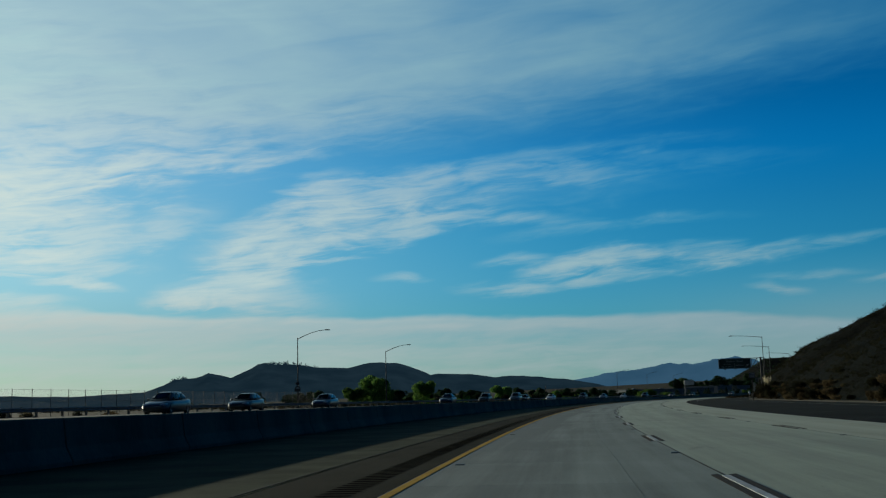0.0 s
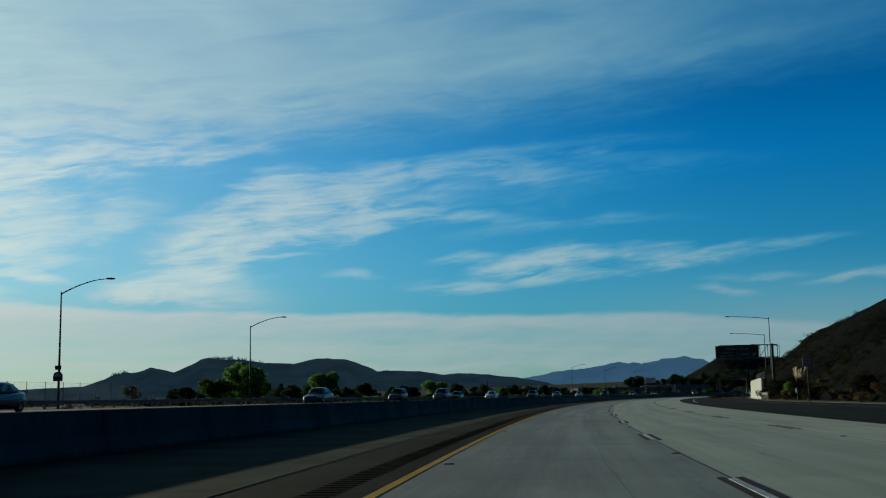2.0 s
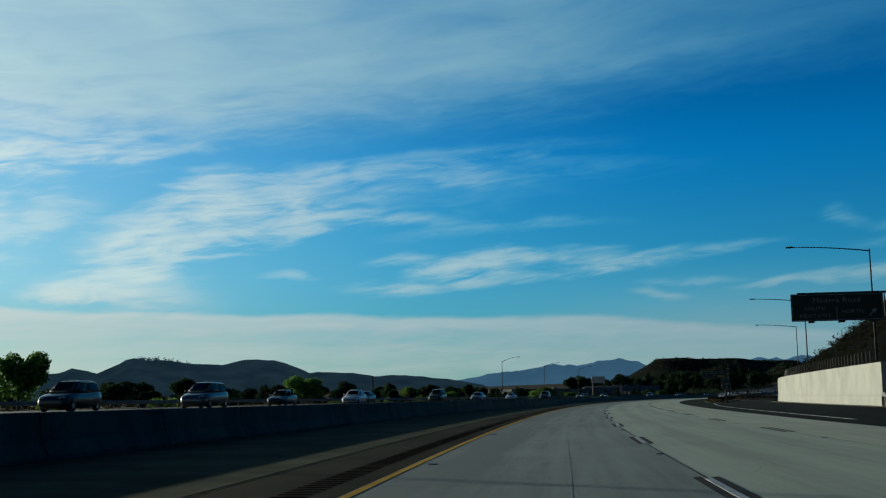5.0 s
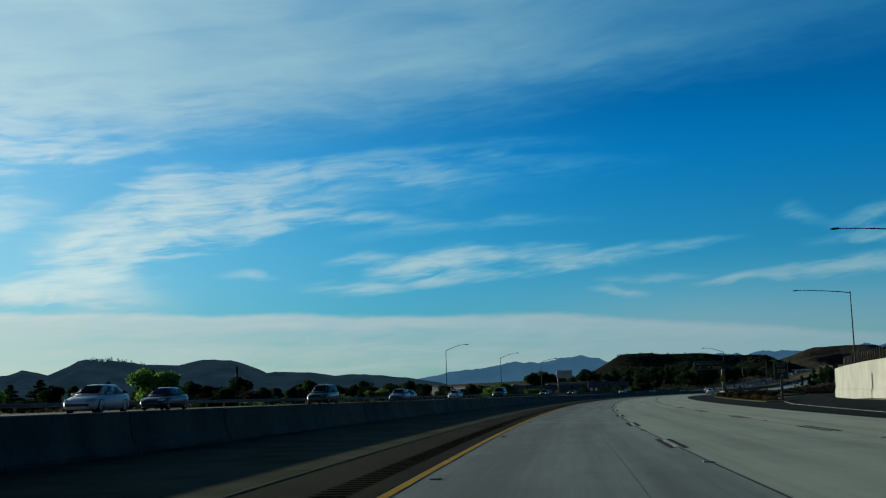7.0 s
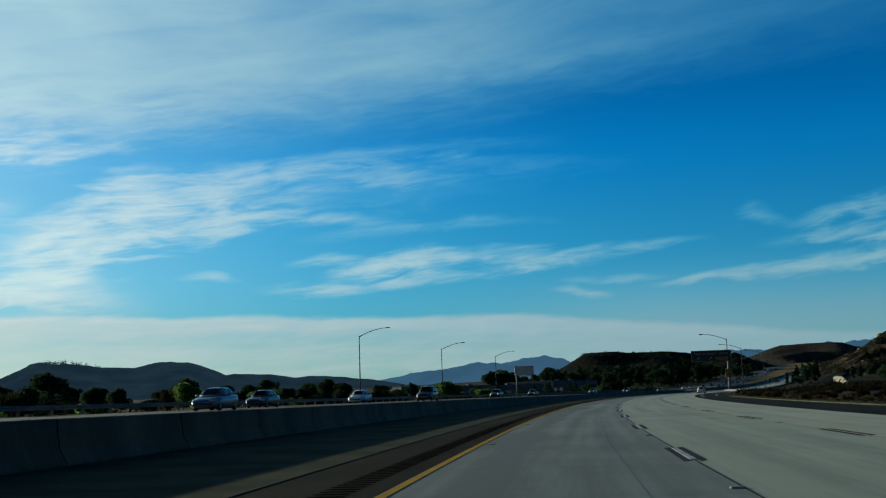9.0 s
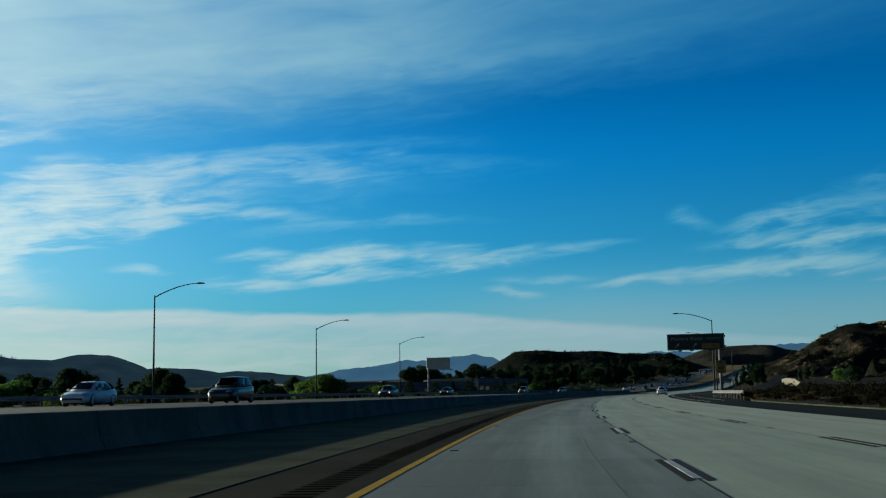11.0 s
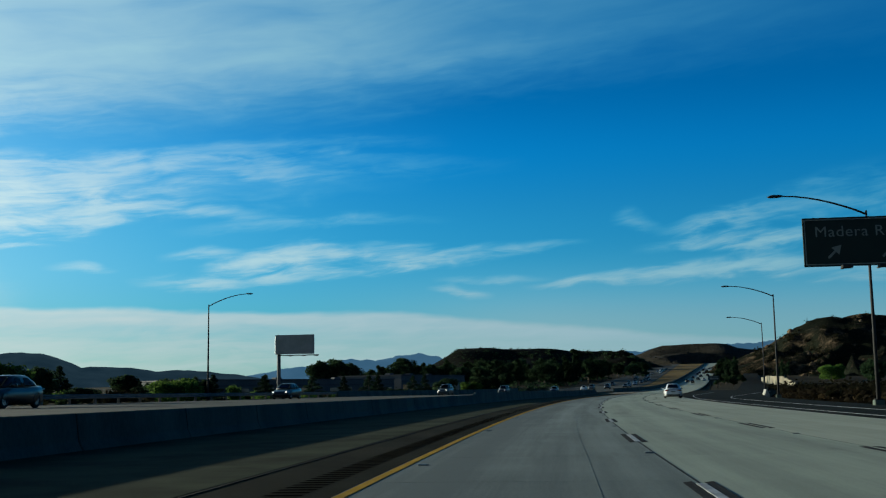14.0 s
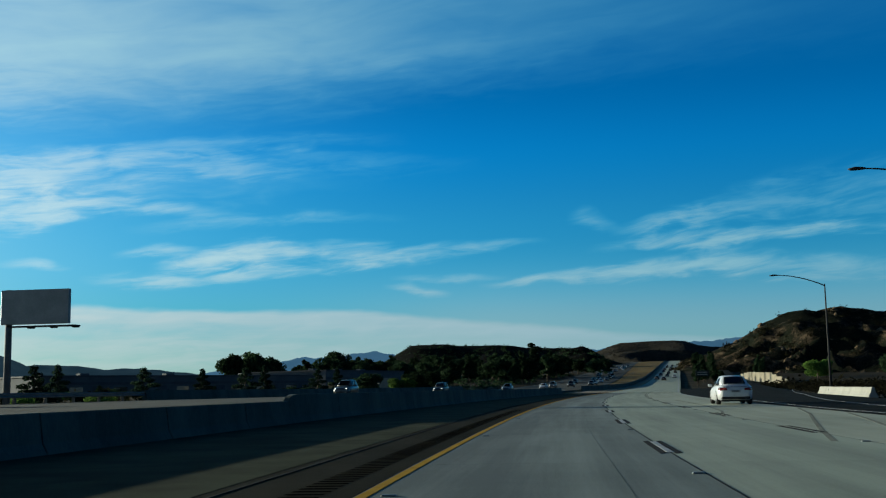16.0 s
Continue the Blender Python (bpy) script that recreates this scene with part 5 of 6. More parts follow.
def plant(kind, p, scale=1.0, tall=1.0, turn=None):
    m = Matrix.Translation(p) @ Matrix.Rotation(rnd.uniform(0, 2 * pi) if turn is None else turn, 4, "Z") @ Matrix.Diagonal((scale, scale, scale * tall, 1))
    if kind in used:
        return copy_thing(PROTO[kind], m @ Matrix.Diagonal((*[1 / v for v in PROTO[kind].scale], 1)))
    used.add(kind)
    PROTO[kind].matrix_basis = m
    return PROTO[kind]


def ground_at(s, u):
    p = at(s, u)
    p.z = ground_height(p.x, p.y) - .05
    return p


# trees and bushes that stand alone beside the far carriageway: kind, s, u, height, width
HEIGHT = {"green": 5.0, "green_b": 5.0, "dark": 7.8, "dark_b": 7.8, "pine": 6.0, "pine_b": 6.0, "bush": 2.0, "scrub": 2.0, "dry": 1.4}
WIDTH = {"green": 6.8, "green_b": 6.0, "dark": 7.0, "dark_b": 8.5, "pine": 4.2, "pine_b": 4.6, "bush": 3.2, "scrub": 3.0, "dry": 2.4}


def grow(kind, s, u, high, wide):
    k = wide / WIDTH[kind]
    return plant(kind, ground_at(s, u), k, high / HEIGHT[kind] / k)


for row in (("green", 202.6, -48.6, 6.9, 6.6), ("green_b", 200.5, -52.0, 4.3, 4.4), ("green_b", 236, -48.8, 6.0, 4.6), ("bush", 245, -50, 2.2, 3.4), ("bush", 271, -52, 2.0, 3.6),
            ("green", 335, -56.4, 5.8, 7.0), ("bush", 316, -43.5, 1.8, 3.0), ("dark", 352, -60, 4.0, 3.6), ("bush", 360, -47, 2.0, 3.4), ("green_b", 398, -56, 4.0, 4.6), ("green", 412, -50, 3.2, 5.0),
            ("dark_b", 430, -58, 3.6, 4.6), ("green_b", 476, -39.8, 4.7, 7.4), ("green", 480, -43.0, 4.2, 6.0), ("green", 507, -38.6, 3.5, 5.4), ("dark", 511, -41.5, 3.2, 4.4),
            ("bush", 548, -38.8, 1.9, 3.2), ("bush", 566, -39.0, 1.8, 3.4), ("dark", 452, -52, 4.3, 3.6), ("dark_b", 466, -58, 4.4, 4.4), ("pine", 488, -52, 3.8, 2.8), ("pine_b", 494, -60, 4.2, 3.2),
            ("dark", 520, -60, 4.4, 4.0), ("pine_b", 531, -47, 3.6, 3.4), ("pine", 541, -49, 3.9, 3.2), ("pine_b", 551, -46, 4.0, 3.6), ("pine", 562, -50, 4.1, 3.4), ("pine_b", 574, -47, 4.2, 4.2), ("pine", 587, -46, 4.2, 3.4),
            ("pine_b", 598, -45, 4.6, 4.2), ("pine", 610, -47, 5.0, 3.6), ("pine_b", 624, -44, 4.8, 4.4), ("pine", 640, -46, 5.2, 3.8), ("dark_b", 648, -43, 4.6, 5.4), ("green_b", 664, -41, 3.8, 5.0), ("dark", 682, -43, 5.0, 5.5),
            ("dark_b", 705, -44, 5.4, 6.0), ("dark", 728, -46, 6.0, 6.0), ("bush", 600, -39.5, 1.5, 3.6), ("bush", 628, -39, 1.5, 3.0)):
    grow(*row)

# dark scrub and trees that fill the low ground behind the far carriageway
for i in range(120):
    s = 290 + i * 3.2 + rnd.uniform(-3, 3)
    kind = rnd.choice(("dark", "dark_b", "dark", "dark", "pine"))
    u = -rnd.uniform(60, 125)
    if s < 560:
        grow(kind, s, u, rnd.uniform(2.8, 5.2), rnd.uniform(3.2, 6.0))
for i in range(110):
    s = 300 + i * 3.6 + rnd.uniform(-3, 3)
    kind = rnd.choice(("dark", "scrub", "bush", "pine", "dark_b"))
    u = -rnd.uniform(44, 60)
    grow(kind, s, u, rnd.uniform(1.4, 3.3) * (.7 if s > 560 else 1), rnd.uniform(2.2, 4.2))

# tree belt in front of the mesa
for az_, d, el_, kind in [(rnd.uniform(2.5, 9.5), rnd.uniform(330, 420), rnd.uniform(1.15, 1.75), rnd.choice(("dark", "dark_b", "tall_b"))) for _ in range(34)] + \
        [(rnd.uniform(9, 17.8), rnd.uniform(420, 640), rnd.uniform(1.15, 1.95), rnd.choice(("tall", "tall_b", "dark_b", "tall"))) for _ in range(80)] + \
        [(rnd.uniform(16.5, 20.3), rnd.uniform(560, 900), rnd.uniform(1.0, 1.6), rnd.choice(("dark_b", "dark", "tall_b"))) for _ in range(34)] + \
        [(16.45, 520, 2.42, "tall"), (15.9, 530, 2.0, "tall_b"), (13.4, 540, 1.9, "tall"), (1.1, 330, 2.0, "dark"), (2.7, 340, 1.9, "dark_b"), (5.6, 350, 1.8, "dark_b"), (7.2, 365, 1.85, "tall_b"), (7.9, 370, 1.7, "dark"), (8.6, 380, 1.6, "dark_b"), (1.9, 335, 2.15, "dark_b"), (6.2, 380, 2.1, "dark"), (3.1, 345, 1.75, "dark"), (17.2, 560, 1.9, "tall_b")]:
    x, y, z = polar(az_, d, el_, 64, 458)
    g = ground_height(x, y) - .1
    h = {"tall": 18, "tall_b": 16, "dark": 7.4, "dark_b": 7.4}[kind]
    k = (z - g) / h
    wide = 1.35 if kind.startswith('tall') else 1.0
    plant(kind, Vector((x, y, g)), k * wide, 1.0 / wide)

# trees by the climbing ramp and under the rocky hill
for s, u, k, kind in ((800, 14.5, .5, "tall"), (840, 15.5, .6, "tall_b"), (880, 15, .75, "tall"), (900, 18, .8, "tall_b"), (930, 16, .8, "tall"), (955, 19, .85, "tall_b"), (985, 17, .85, "tall"), (1010, 20, .9, "tall_b"), (1040, 19, .9, "tall"), (860, 17.5, .8, "dark_b"), (920, 19.5, .9, "dark"), (970, 21, 1.0, "dark_b"), (990, 46, .55, "tall_b"), (1020, 47, .6, "tall"), (1060, 52, .6, "tall_b"),
                      (850, 20.5, .7, "tall_b"), (885, 21, .8, "tall"), (915, 22, .85, "tall_b"), (950, 22.5, .9, "tall"), (960, 42, .5, "tall"), (800, 20, .6, "dark"), (870, 24, .7, "dark"), (920, 62.5, 1.7, "green_b"), (926, 64, 1.45, "green"), (690, 50, .8, "scrub"), (720, 56, 1.0, "dark")):
    p, k = at(s, u), k * (.72 if u < 25 and s > 790 else 1)
    plant(kind, Vector((p.x, p.y, p.z + (-1.4 if u > 40 and s > 850 else -.3))), k)
for a in (29.6, 29.9, 30.1):
    x, y, z = polar(a, 762, 3.45, 64, 458)
    plant("tall_b", Vector((x, y, z - 4.5)), .45)


# ---- scrub on the near hillside ----
def scrub_field():
    verts, faces = [], []
    r = random.Random(21)
    n = 0
    while n < 2600:
        s, d = r.uniform(20, 400), abs(r.gauss(0, 22)) + .8
        if d > 60:
            continue
        u = hill_toe(s) + d
        p = at(s, u)
        dens = noise.noise((p.x / 11, p.y / 11, 2.0))
        if dens < r.uniform(-.55, .35):
            continue
        n += 1
        z = hill_height(s, u)
        k = r.uniform(.3, .8) * (1.25 if r.random() < .12 else 1)
        for _ in range(80):
            v = Vector((max(-1, min(1, r.gauss(0, .45))), max(-1, min(1, r.gauss(0, .45))), abs(r.gauss(0, .34)))) * k
            c = Vector((p.x, p.y, z - .25)) + Vector((v.x * 1.4, v.y * 1.4, v.z * 1.1 + abs(v.x) * .4))
            a = Vector((r.gauss(0, 1), r.gauss(0, 1), r.gauss(0, .7))).normalized()
            b = a.orthogonal().normalized()
            w = k * r.uniform(.09, .21)
            i = len(verts)
            verts += [tuple(c - a * w), tuple(c - b * w * .6), tuple(c + a * w), tuple(c + b * w * .8)]
            faces.append((i, i + 1, i + 2, i + 3))
    me = bpy.data.meshes.new("scrub")
    me.from_pydata(verts, [], faces)
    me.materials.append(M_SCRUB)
    tagged(new("scrub", me), "dark olive chaparral scrub over the dry hillside", "scrub", kind="stuff")


scrub_field()


# ---- cars ----
M_GLASS = material("car_glass", 0.05, 0.0, 0.8)[0]
M_GLASS.node_tree.nodes["Principled BSDF"].inputs["Base Color"].default_value = (0.010, 0.012, 0.014, 1)
M_TYRE = surface("tyre_rubber", (0.012, 0.012, 0.012), (0.03, 0.03, 0.03), 8, 60, 0.9, local=True)
M_RIM = surface("wheel_rim", (0.25, 0.25, 0.26), (0.40, 0.40, 0.41), 6, 40, 0.35, 0.8, 0.0, local=True)
M_PLASTIC = surface("black_plastic", (0.012, 0.012, 0.013), (0.03, 0.03, 0.032), 5, 40, 0.6, local=True)
M_TAIL = paint("tail_lamp_red", (0.14, 0.008, 0.007), 0.15, coat=.5)
M_HEADLAMP = paint("head_lamp_glass", (0.55, 0.56, 0.56), 0.08, coat=.6)
M_LIT = bpy.data.materials.new("lit_head_lamp")
M_LIT.use_nodes = True
M_LIT.node_tree.nodes["Principled BSDF"].inputs["Emission Color"].default_value = (1.0, 0.93, 0.80, 1)
M_LIT.node_tree.nodes["Principled BSDF"].inputs["Emission Strength"].default_value = 1.6
M_PLATE = paint("number_plate", (0.45, 0.46, 0.47), 0.5)
PAINTS = {n: paint("car_paint_" + n, c, .34, m, .35) for n, c, m in (("white", (.62, .64, .66), 0), ("black", (.010, .011, .013), 0), ("grey", (.09, .095, .10), .5),
                                                                ("silver", (.30, .31, .33), .7), ("blue", (.10, .15, .22), .3), ("dark_blue", (.02, .03, .055), .2))}


def loft(bm, sections, close_ends=True):
    rings = [[bm.verts.new(p) for p in ring] for ring in sections]
    n = len(rings[0])
    for a, b in zip(rings, rings[1:]):
        for k in range(n):
            bm.faces.new((a[k], a[(k + 1) % n], b[(k + 1) % n], b[k]))
    if close_ends:
        bm.faces.new(rings[0]), bm.faces.new(rings[-1])
    bmesh.ops.recalc_face_normals(bm, faces=bm.faces)
    return bm


def build_car(colour, label, kind="sedan", lit=False):
    """A car at the origin, nose towards +y, on its wheels."""
    suv = kind == "suv"
    L, Wd, H, clear = (4.6, 1.78, 1.46, .17) if not suv else (4.75, 1.90, 1.74, .22)
    root = empty("car", Matrix(), label, "car", "cars on the freeway")
    body_mat = PAINTS[colour]
    hw = Wd / 2
    belt = .93 if not suv else 1.08
    # lower body: y, half width, bottom, top
    prof = [(-L / 2, .66, .42, .78), (-L / 2 + .07, .80, .30, belt - .02), (-L / 2 + .35, .95, .22, belt + .06), (-L / 2 + .95, 1.0, clear, belt + .05), (-.4, 1.0, clear, belt),
            (.5, 1.0, clear, belt - .01), (.95, 1.0, clear, belt - .02), (L / 2 - .85, .99, clear, belt - .10), (L / 2 - .35, .93, .20, belt - .20), (L / 2 - .08, .80, .24, belt - .31), (L / 2, .64, .34, .56 if not suv else .66)]
    secs = []
    for y, w, lo, hi in prof:
        x = hw * w
        mid = lo + (hi - lo) * .55
        half = [(x * .80, lo), (x * .97, lo + .08), (x, mid - .08), (x * .995, mid + .08), (x * .95, hi - .09), (x * .84, hi - .015), (x * .45, hi + .012)]
        secs.append([(a, y, b) for a, b in half] + [(-a, y, b) for a, b in reversed(half)])
    bm = loft(bmesh.new(), secs)
    body = part("body", bm, body_mat, root, smooth=True)
    # cabin: base ring at the belt, roof ring
    if suv:
        base = [(-L / 2 + .14, .74), (-L / 2 + .25, .86), (-.3, .90), (.75, .88), (1.28, .74)]
        roof = [(-L / 2 + .42, .60), (-L / 2 + .6, .68), (-.4, .70), (.15, .68), (.40, .60)]
    else:
        base = [(-L / 2 + .40, .70), (-L / 2 + .62, .82), (-.3, .88), (.75, .86), (1.22, .72)]
        roof = [(-1.28, .54), (-1.1, .61), (-.35, .64), (.12, .62), (.32, .54)]
    secs = []
    n = 12
    for i in range(n + 1):
        t = i / n
        y0 = base[0][0] + (base[-1][0] - base[0][0]) * t
        y1 = roof[0][0] + (roof[-1][0] - roof[0][0]) * t
        w0, w1 = poly(base, y0) * hw, poly(roof, y1) * hw
        crown = .055 * (1 - (2 * t - 1) ** 2)
        zr = H - .06 + crown
        secs.append([(w0, y0, belt - .06), (w0 * .62 + w1 * .38, y0 * .62 + y1 * .38, belt + (zr - belt) * .45), (w1, y1, zr - .05), (w1 * .82, y1, zr), (0, y1, zr + .012),
                     (-w1 * .82, y1, zr), (-w1, y1, zr - .05), (-w0 * .62 - w1 * .38, y0 * .62 + y1 * .38, belt + (zr - belt) * .45), (-w0, y0, belt - .06)])
    bm = loft(bmesh.new(), secs)
    part("cabin", bm, body_mat, root, smooth=True)

    def glass(name, quad, bulge):
        a, b, c, d = [Vector(q) for q in quad]
        nrm = (b - a).cross(d - a).normalized()
        bm = bmesh.new()
        g = 5
        rows = []
        for i in range(g + 1):
            row = []
            for j in range(g + 1):
                s_, t_ = i / g, j / g
                p = a.lerp(b, s_).lerp(d.lerp(c, s_), t_)
                p = p + nrm * ((.045 if name == "rear_window" else .014) + bulge * (1 - (2 * s_ - 1) ** 2) * (1 - .4 * (2 * t_ - 1) ** 2))
                row.append(bm.verts.new(p))
            rows.append(row)
        for r0, r1 in zip(rows, rows[1:]):
            for j in range(g):
                bm.faces.new((r0[j], r1[j], r1[j + 1], r0[j + 1]))
        bmesh.ops.solidify(bm, geom=bm.faces[:], thickness=.006)
        return part(name, bm, M_GLASS, root, smooth=True)

    zr = H - .07
    bw, rw = hw * base[0][1] * .90, hw * roof[0][1] * .93
    yb, yr = base[0][0], roof[0][0]
    lerp = lambda a, b, t: a + (b - a) * t
    glass("rear_window", [(-lerp(bw, rw, .1), lerp(yb, yr, .12), lerp(belt, zr, .12)), (lerp(bw, rw, .1), lerp(yb, yr, .12), lerp(belt, zr, .12)), (rw, lerp(yb, yr, .92), lerp(belt, zr, .92)), (-rw, lerp(yb, yr, .92), lerp(belt, zr, .92))], .02)
    bw, rw = hw * base[-1][1] * .93, hw * roof[-1][1] * .95
    yb, yr = base[-1][0], roof[-1][0]
    glass("windscreen", [(bw, lerp(yb, yr, .08), lerp(belt, zr, .08)), (-bw, lerp(yb, yr, .08), lerp(belt, zr, .08)), (-rw, lerp(yb, yr, .94), lerp(belt, zr, .94)), (rw, lerp(yb, yr, .94), lerp(belt, zr, .94))], .03)
    for sx in (1, -1):
        for y0, y1, q0, q1 in ((base[1][0] + .22, -.36, roof[1][0] + .12, -.42), (-.28, .92, -.36, .18)):
            w0, w1 = (hw * .908, hw * .722) if suv else (hw * .885, hw * .655)
            quad = [(sx * w0, y0, belt + .02), (sx * w0 * (1 if y1 < 0 else .965), y1, belt + .02), (sx * w1 * (1 if y1 < 0 else .97), q1, zr - .07), (sx * w1, q0, zr - .07)]
            glass("side_window", quad if sx > 0 else [quad[1], quad[0], quad[3], quad[2]], .035)
    # wheels
    rad = .325 if not suv else .36
    for sx in (1, -1):
        for y in (-L / 2 + .92, L / 2 - .90):
            bm = bmesh.new()
            prof_w = [(rad * .62, .10), (rad * .93, .105), (rad, .075), (rad, -.075), (rad * .93, -.105), (rad * .62, -.10)]
            rings = [[bm.verts.new((x_, cos(a) * r_, sin(a) * r_)) for r_, x_ in prof_w] for a in [2 * pi * k / 20 for k in range(20)]]
            for i in range(20):
                q, w = rings[i], rings[(i + 1) % 20]
                for k in range(5):
                    bm.faces.new((q[k], w[k], w[k + 1], q[k + 1]))
            wheel = part("tyre", bm, M_TYRE, root, smooth=True)
            wheel.matrix_basis = Matrix.Translation((sx * (hw - .12), y, rad))
            bm = bmesh.new()
            bmesh.ops.create_cone(bm, cap_ends=True, segments=20, radius1=rad * .64, radius2=rad * .56, depth=.17, matrix=Matrix.Rotation(pi / 2 * sx, 4, "Y"))
            for k in range(5):
                a = 2 * pi * k / 5
                box(bm, (sx * .085 - .012, -.035, rad * .1), (sx * .085 + .012, .035, rad * .58), 0, Matrix.Rotation(a, 4, "X"))
            part("rim", bm, M_RIM, wheel)
            bm = bmesh.new()
            arch = [bm.verts.new((sx * (hw - .006), y + cos(a) * (rad + .055), max(.2, rad + sin(a) * (rad + .055)))) for a in [pi * k / 12 for k in range(13)]]
            inner = [bm.verts.new((sx * (hw + .008), y + cos(a) * (rad + .015), max(.18, rad + sin(a) * (rad + .015)))) for a in [pi * k / 12 for k in range(13)]]
            for k in range(12):
                bm.faces.new((arch[k], arch[k + 1], inner[k + 1], inner[k]))
            part("wheel_arch", bm, M_PLASTIC, root)
    # lamps, bumpers, plate, mirrors
    for sx in (1, -1):
        bm = bmesh.new()
        z = belt - .15 if not suv else belt - .2
        loft(bm, [[(sx * x, -L / 2 + dy - .055, z + b - .02) for x, dy, b in ring] for ring in (
            [(.42, .075, -.045), (.42, .03, .055), (.62, .04, .085), (.76, .13, .10), (.80, .34, .06), (.80, .32, -.02), (.74, .10, -.06)],
            [(.42, .005, -.045), (.42, .0, .055), (.62, .012, .085), (.765, .10, .10), (.83, .34, .06), (.83, .32, -.02), (.755, .07, -.06)])])
        part("tail_lamp", bm, M_TAIL, root, "red tail lamp", True)
        bm = bmesh.new()
        z = belt - .30 if not suv else belt - .33
        loft(bm, [[(sx * x, L / 2 - dy, z + b) for x, dy, b in ring] for ring in (
            [(.44, .10, -.05), (.46, .12, .04), (.66, .20, .075), (.80, .46, .07), (.80, .42, -.02), (.70, .18, -.06)],
            [(.44, .03, -.05), (.46, .06, .04), (.66, .13, .08), (.83, .44, .07), (.83, .40, -.02), (.72, .11, -.06)])])
        lamp = part("head_lamp", bm, M_HEADLAMP, root, "clear head lamp", True)
        if lit:
            bm = bmesh.new()
            bmesh.ops.create_uvsphere(bm, u_segments=10, v_segments=6, radius=.07, matrix=Matrix.Translation((sx * .6, L / 2 - .10, z + .01)))
            part("bulb", bm, M_LIT, lamp, "lit lamp")
        bm = bmesh.new()
        box(bm, (-.10, -.06, -.06), (.10, .07, .07), .025)
        ob = part("mirror", bm, body_mat, root, smooth=True)
        ob.matrix_basis = Matrix.Translation((sx * (hw + .06), .72, belt + .04))
    bm = bmesh.new()
    box(bm, (-.70, -L / 2 - .012, .26), (.70, -L / 2 + .30, .40), .04)
    part("rear_valance", bm, M_PLASTIC, root, "black lower bumper")
    bm = bmesh.new()
    box(bm, (-.26, -L / 2 - .03, .60), (.26, -L / 2 + .02, .74), .01)
    plate = part("number_plate", bm, M_PLATE, root, "pale number plate")
    bm = bmesh.new()
    box(bm, (-.18, -L / 2 - .034, .64), (.18, -L / 2 - .03, .70))
    part("text_bar", bm, M_PLASTIC, plate)
    bm = bmesh.new()
    box(bm, (-.62, L / 2 - .14, .34), (.62, L / 2 + .012, .50), .03)
    part("grille", bm, M_PLASTIC, root, "black front grille")
    bm = bmesh.new()
    box(bm, (-hw + .2, -L / 2 + .3, clear - .02), (hw - .2, L / 2 - .3, clear + .1), .02)
    part("underbody", bm, M_PLASTIC, root)
    bm = bmesh.new()
    box(bm, (-.55, -L / 2 + .02, belt - .055), (.55, -L / 2 + .10, belt - .04), .004)
    part("trunk_seam", bm, M_PLASTIC, root)
    return root


lead = build_car("white", "white compact sedan driving ahead in the outer lane")
lead.matrix_basis = on_road(523.6, 7.95, 0.0, 0.0)
back = Matrix.Rotation(pi, 4, "Z")
FLEET = {}
# oncoming traffic: s, u, colour, kind, lit
ONCOMING = [(68.4, -26.8, "grey", "sedan", 0), (86, -27.6, "black", "sedan", 0), (108.3, -27.4, "dark_blue", "sedan", 0),
            (154, -23.6, "dark_blue", "sedan", 0), (206, -28.2, "black", "suv", 0), (217, -24.4, "grey", "suv", 0), (246, -28.2, "black", "sedan", 0),
            (258, -24.4, "white", "sedan", 0), (273.5, -27.3, "dark_blue", "sedan", 0), (300, -24.0, "black", "suv", 0), (331, -24.0, "blue", "sedan", 0), (352, -28, "dark_blue", "sedan", 0),
            (383.5, -28.0, "white", "sedan", 0), (391.5, -22.0, "black", "suv", 0), (453, -24.4, "black", "sedan", 1), (507, -27.8, "black", "sedan", 1),
            (583, -27.5, "grey", "suv", 1), (640, -28.5, "black", "suv", 1), (672, -22.5, "dark_blue", "sedan", 0)]
OPP_Z = [(-120, 0.62), (560, 0.62), (760, 0.1), (3400, 0.1)]
for s, u, colour, kind, lit in ONCOMING:
    key = (colour, kind, lit)
    m = on_road(s, u, poly(OPP_Z, s)) @ back
    if key in FLEET:
        copy_thing(FLEET[key], m)
    else:
        tone = {"dark_blue": "dark blue", "grey": "dark grey"}.get(colour, colour)
        FLEET[key] = build_car(colour, f"{tone} {'sport utility car' if kind == 'suv' else 'sedan'} on the far carriageway" + (" with lit lamps" if lit else ""), kind, bool(lit))
        FLEET[key].matrix_basis = m
# far traffic on the climb
r = random.Random(5)
keys = list(FLEET)
for i in range(34):
    s = 740 + i * 22 + r.uniform(-6, 6)
    lane = poly(OPP_R, s) - r.choice((4.0, 8.0, 12.0))
    copy_thing(FLEET[r.choice(keys)], on_road(s, lane, .1) @ back)
ahead = build_car("black", "black car far ahead on the climbing freeway")
ahead.matrix_basis = on_road(905, 3.4)
for i in range(16):
    s = 930 + i * 34 + r.uniform(-8, 8)
    copy_thing(ahead if r.random() < .75 else lead, on_road(s, r.choice((.4, 3.9, 7.3)), 0.0))


# ---- parapet and fence beside the far carriageway ----
bm = extrude_along([(-35.0, -.2), (-35.0, 1.42), (-34.75, 1.42), (-34.6, .9), (-34.5, .2), (-34.5, -.2)], stations(548, 690, 6))
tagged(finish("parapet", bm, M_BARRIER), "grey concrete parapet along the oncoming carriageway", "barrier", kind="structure")


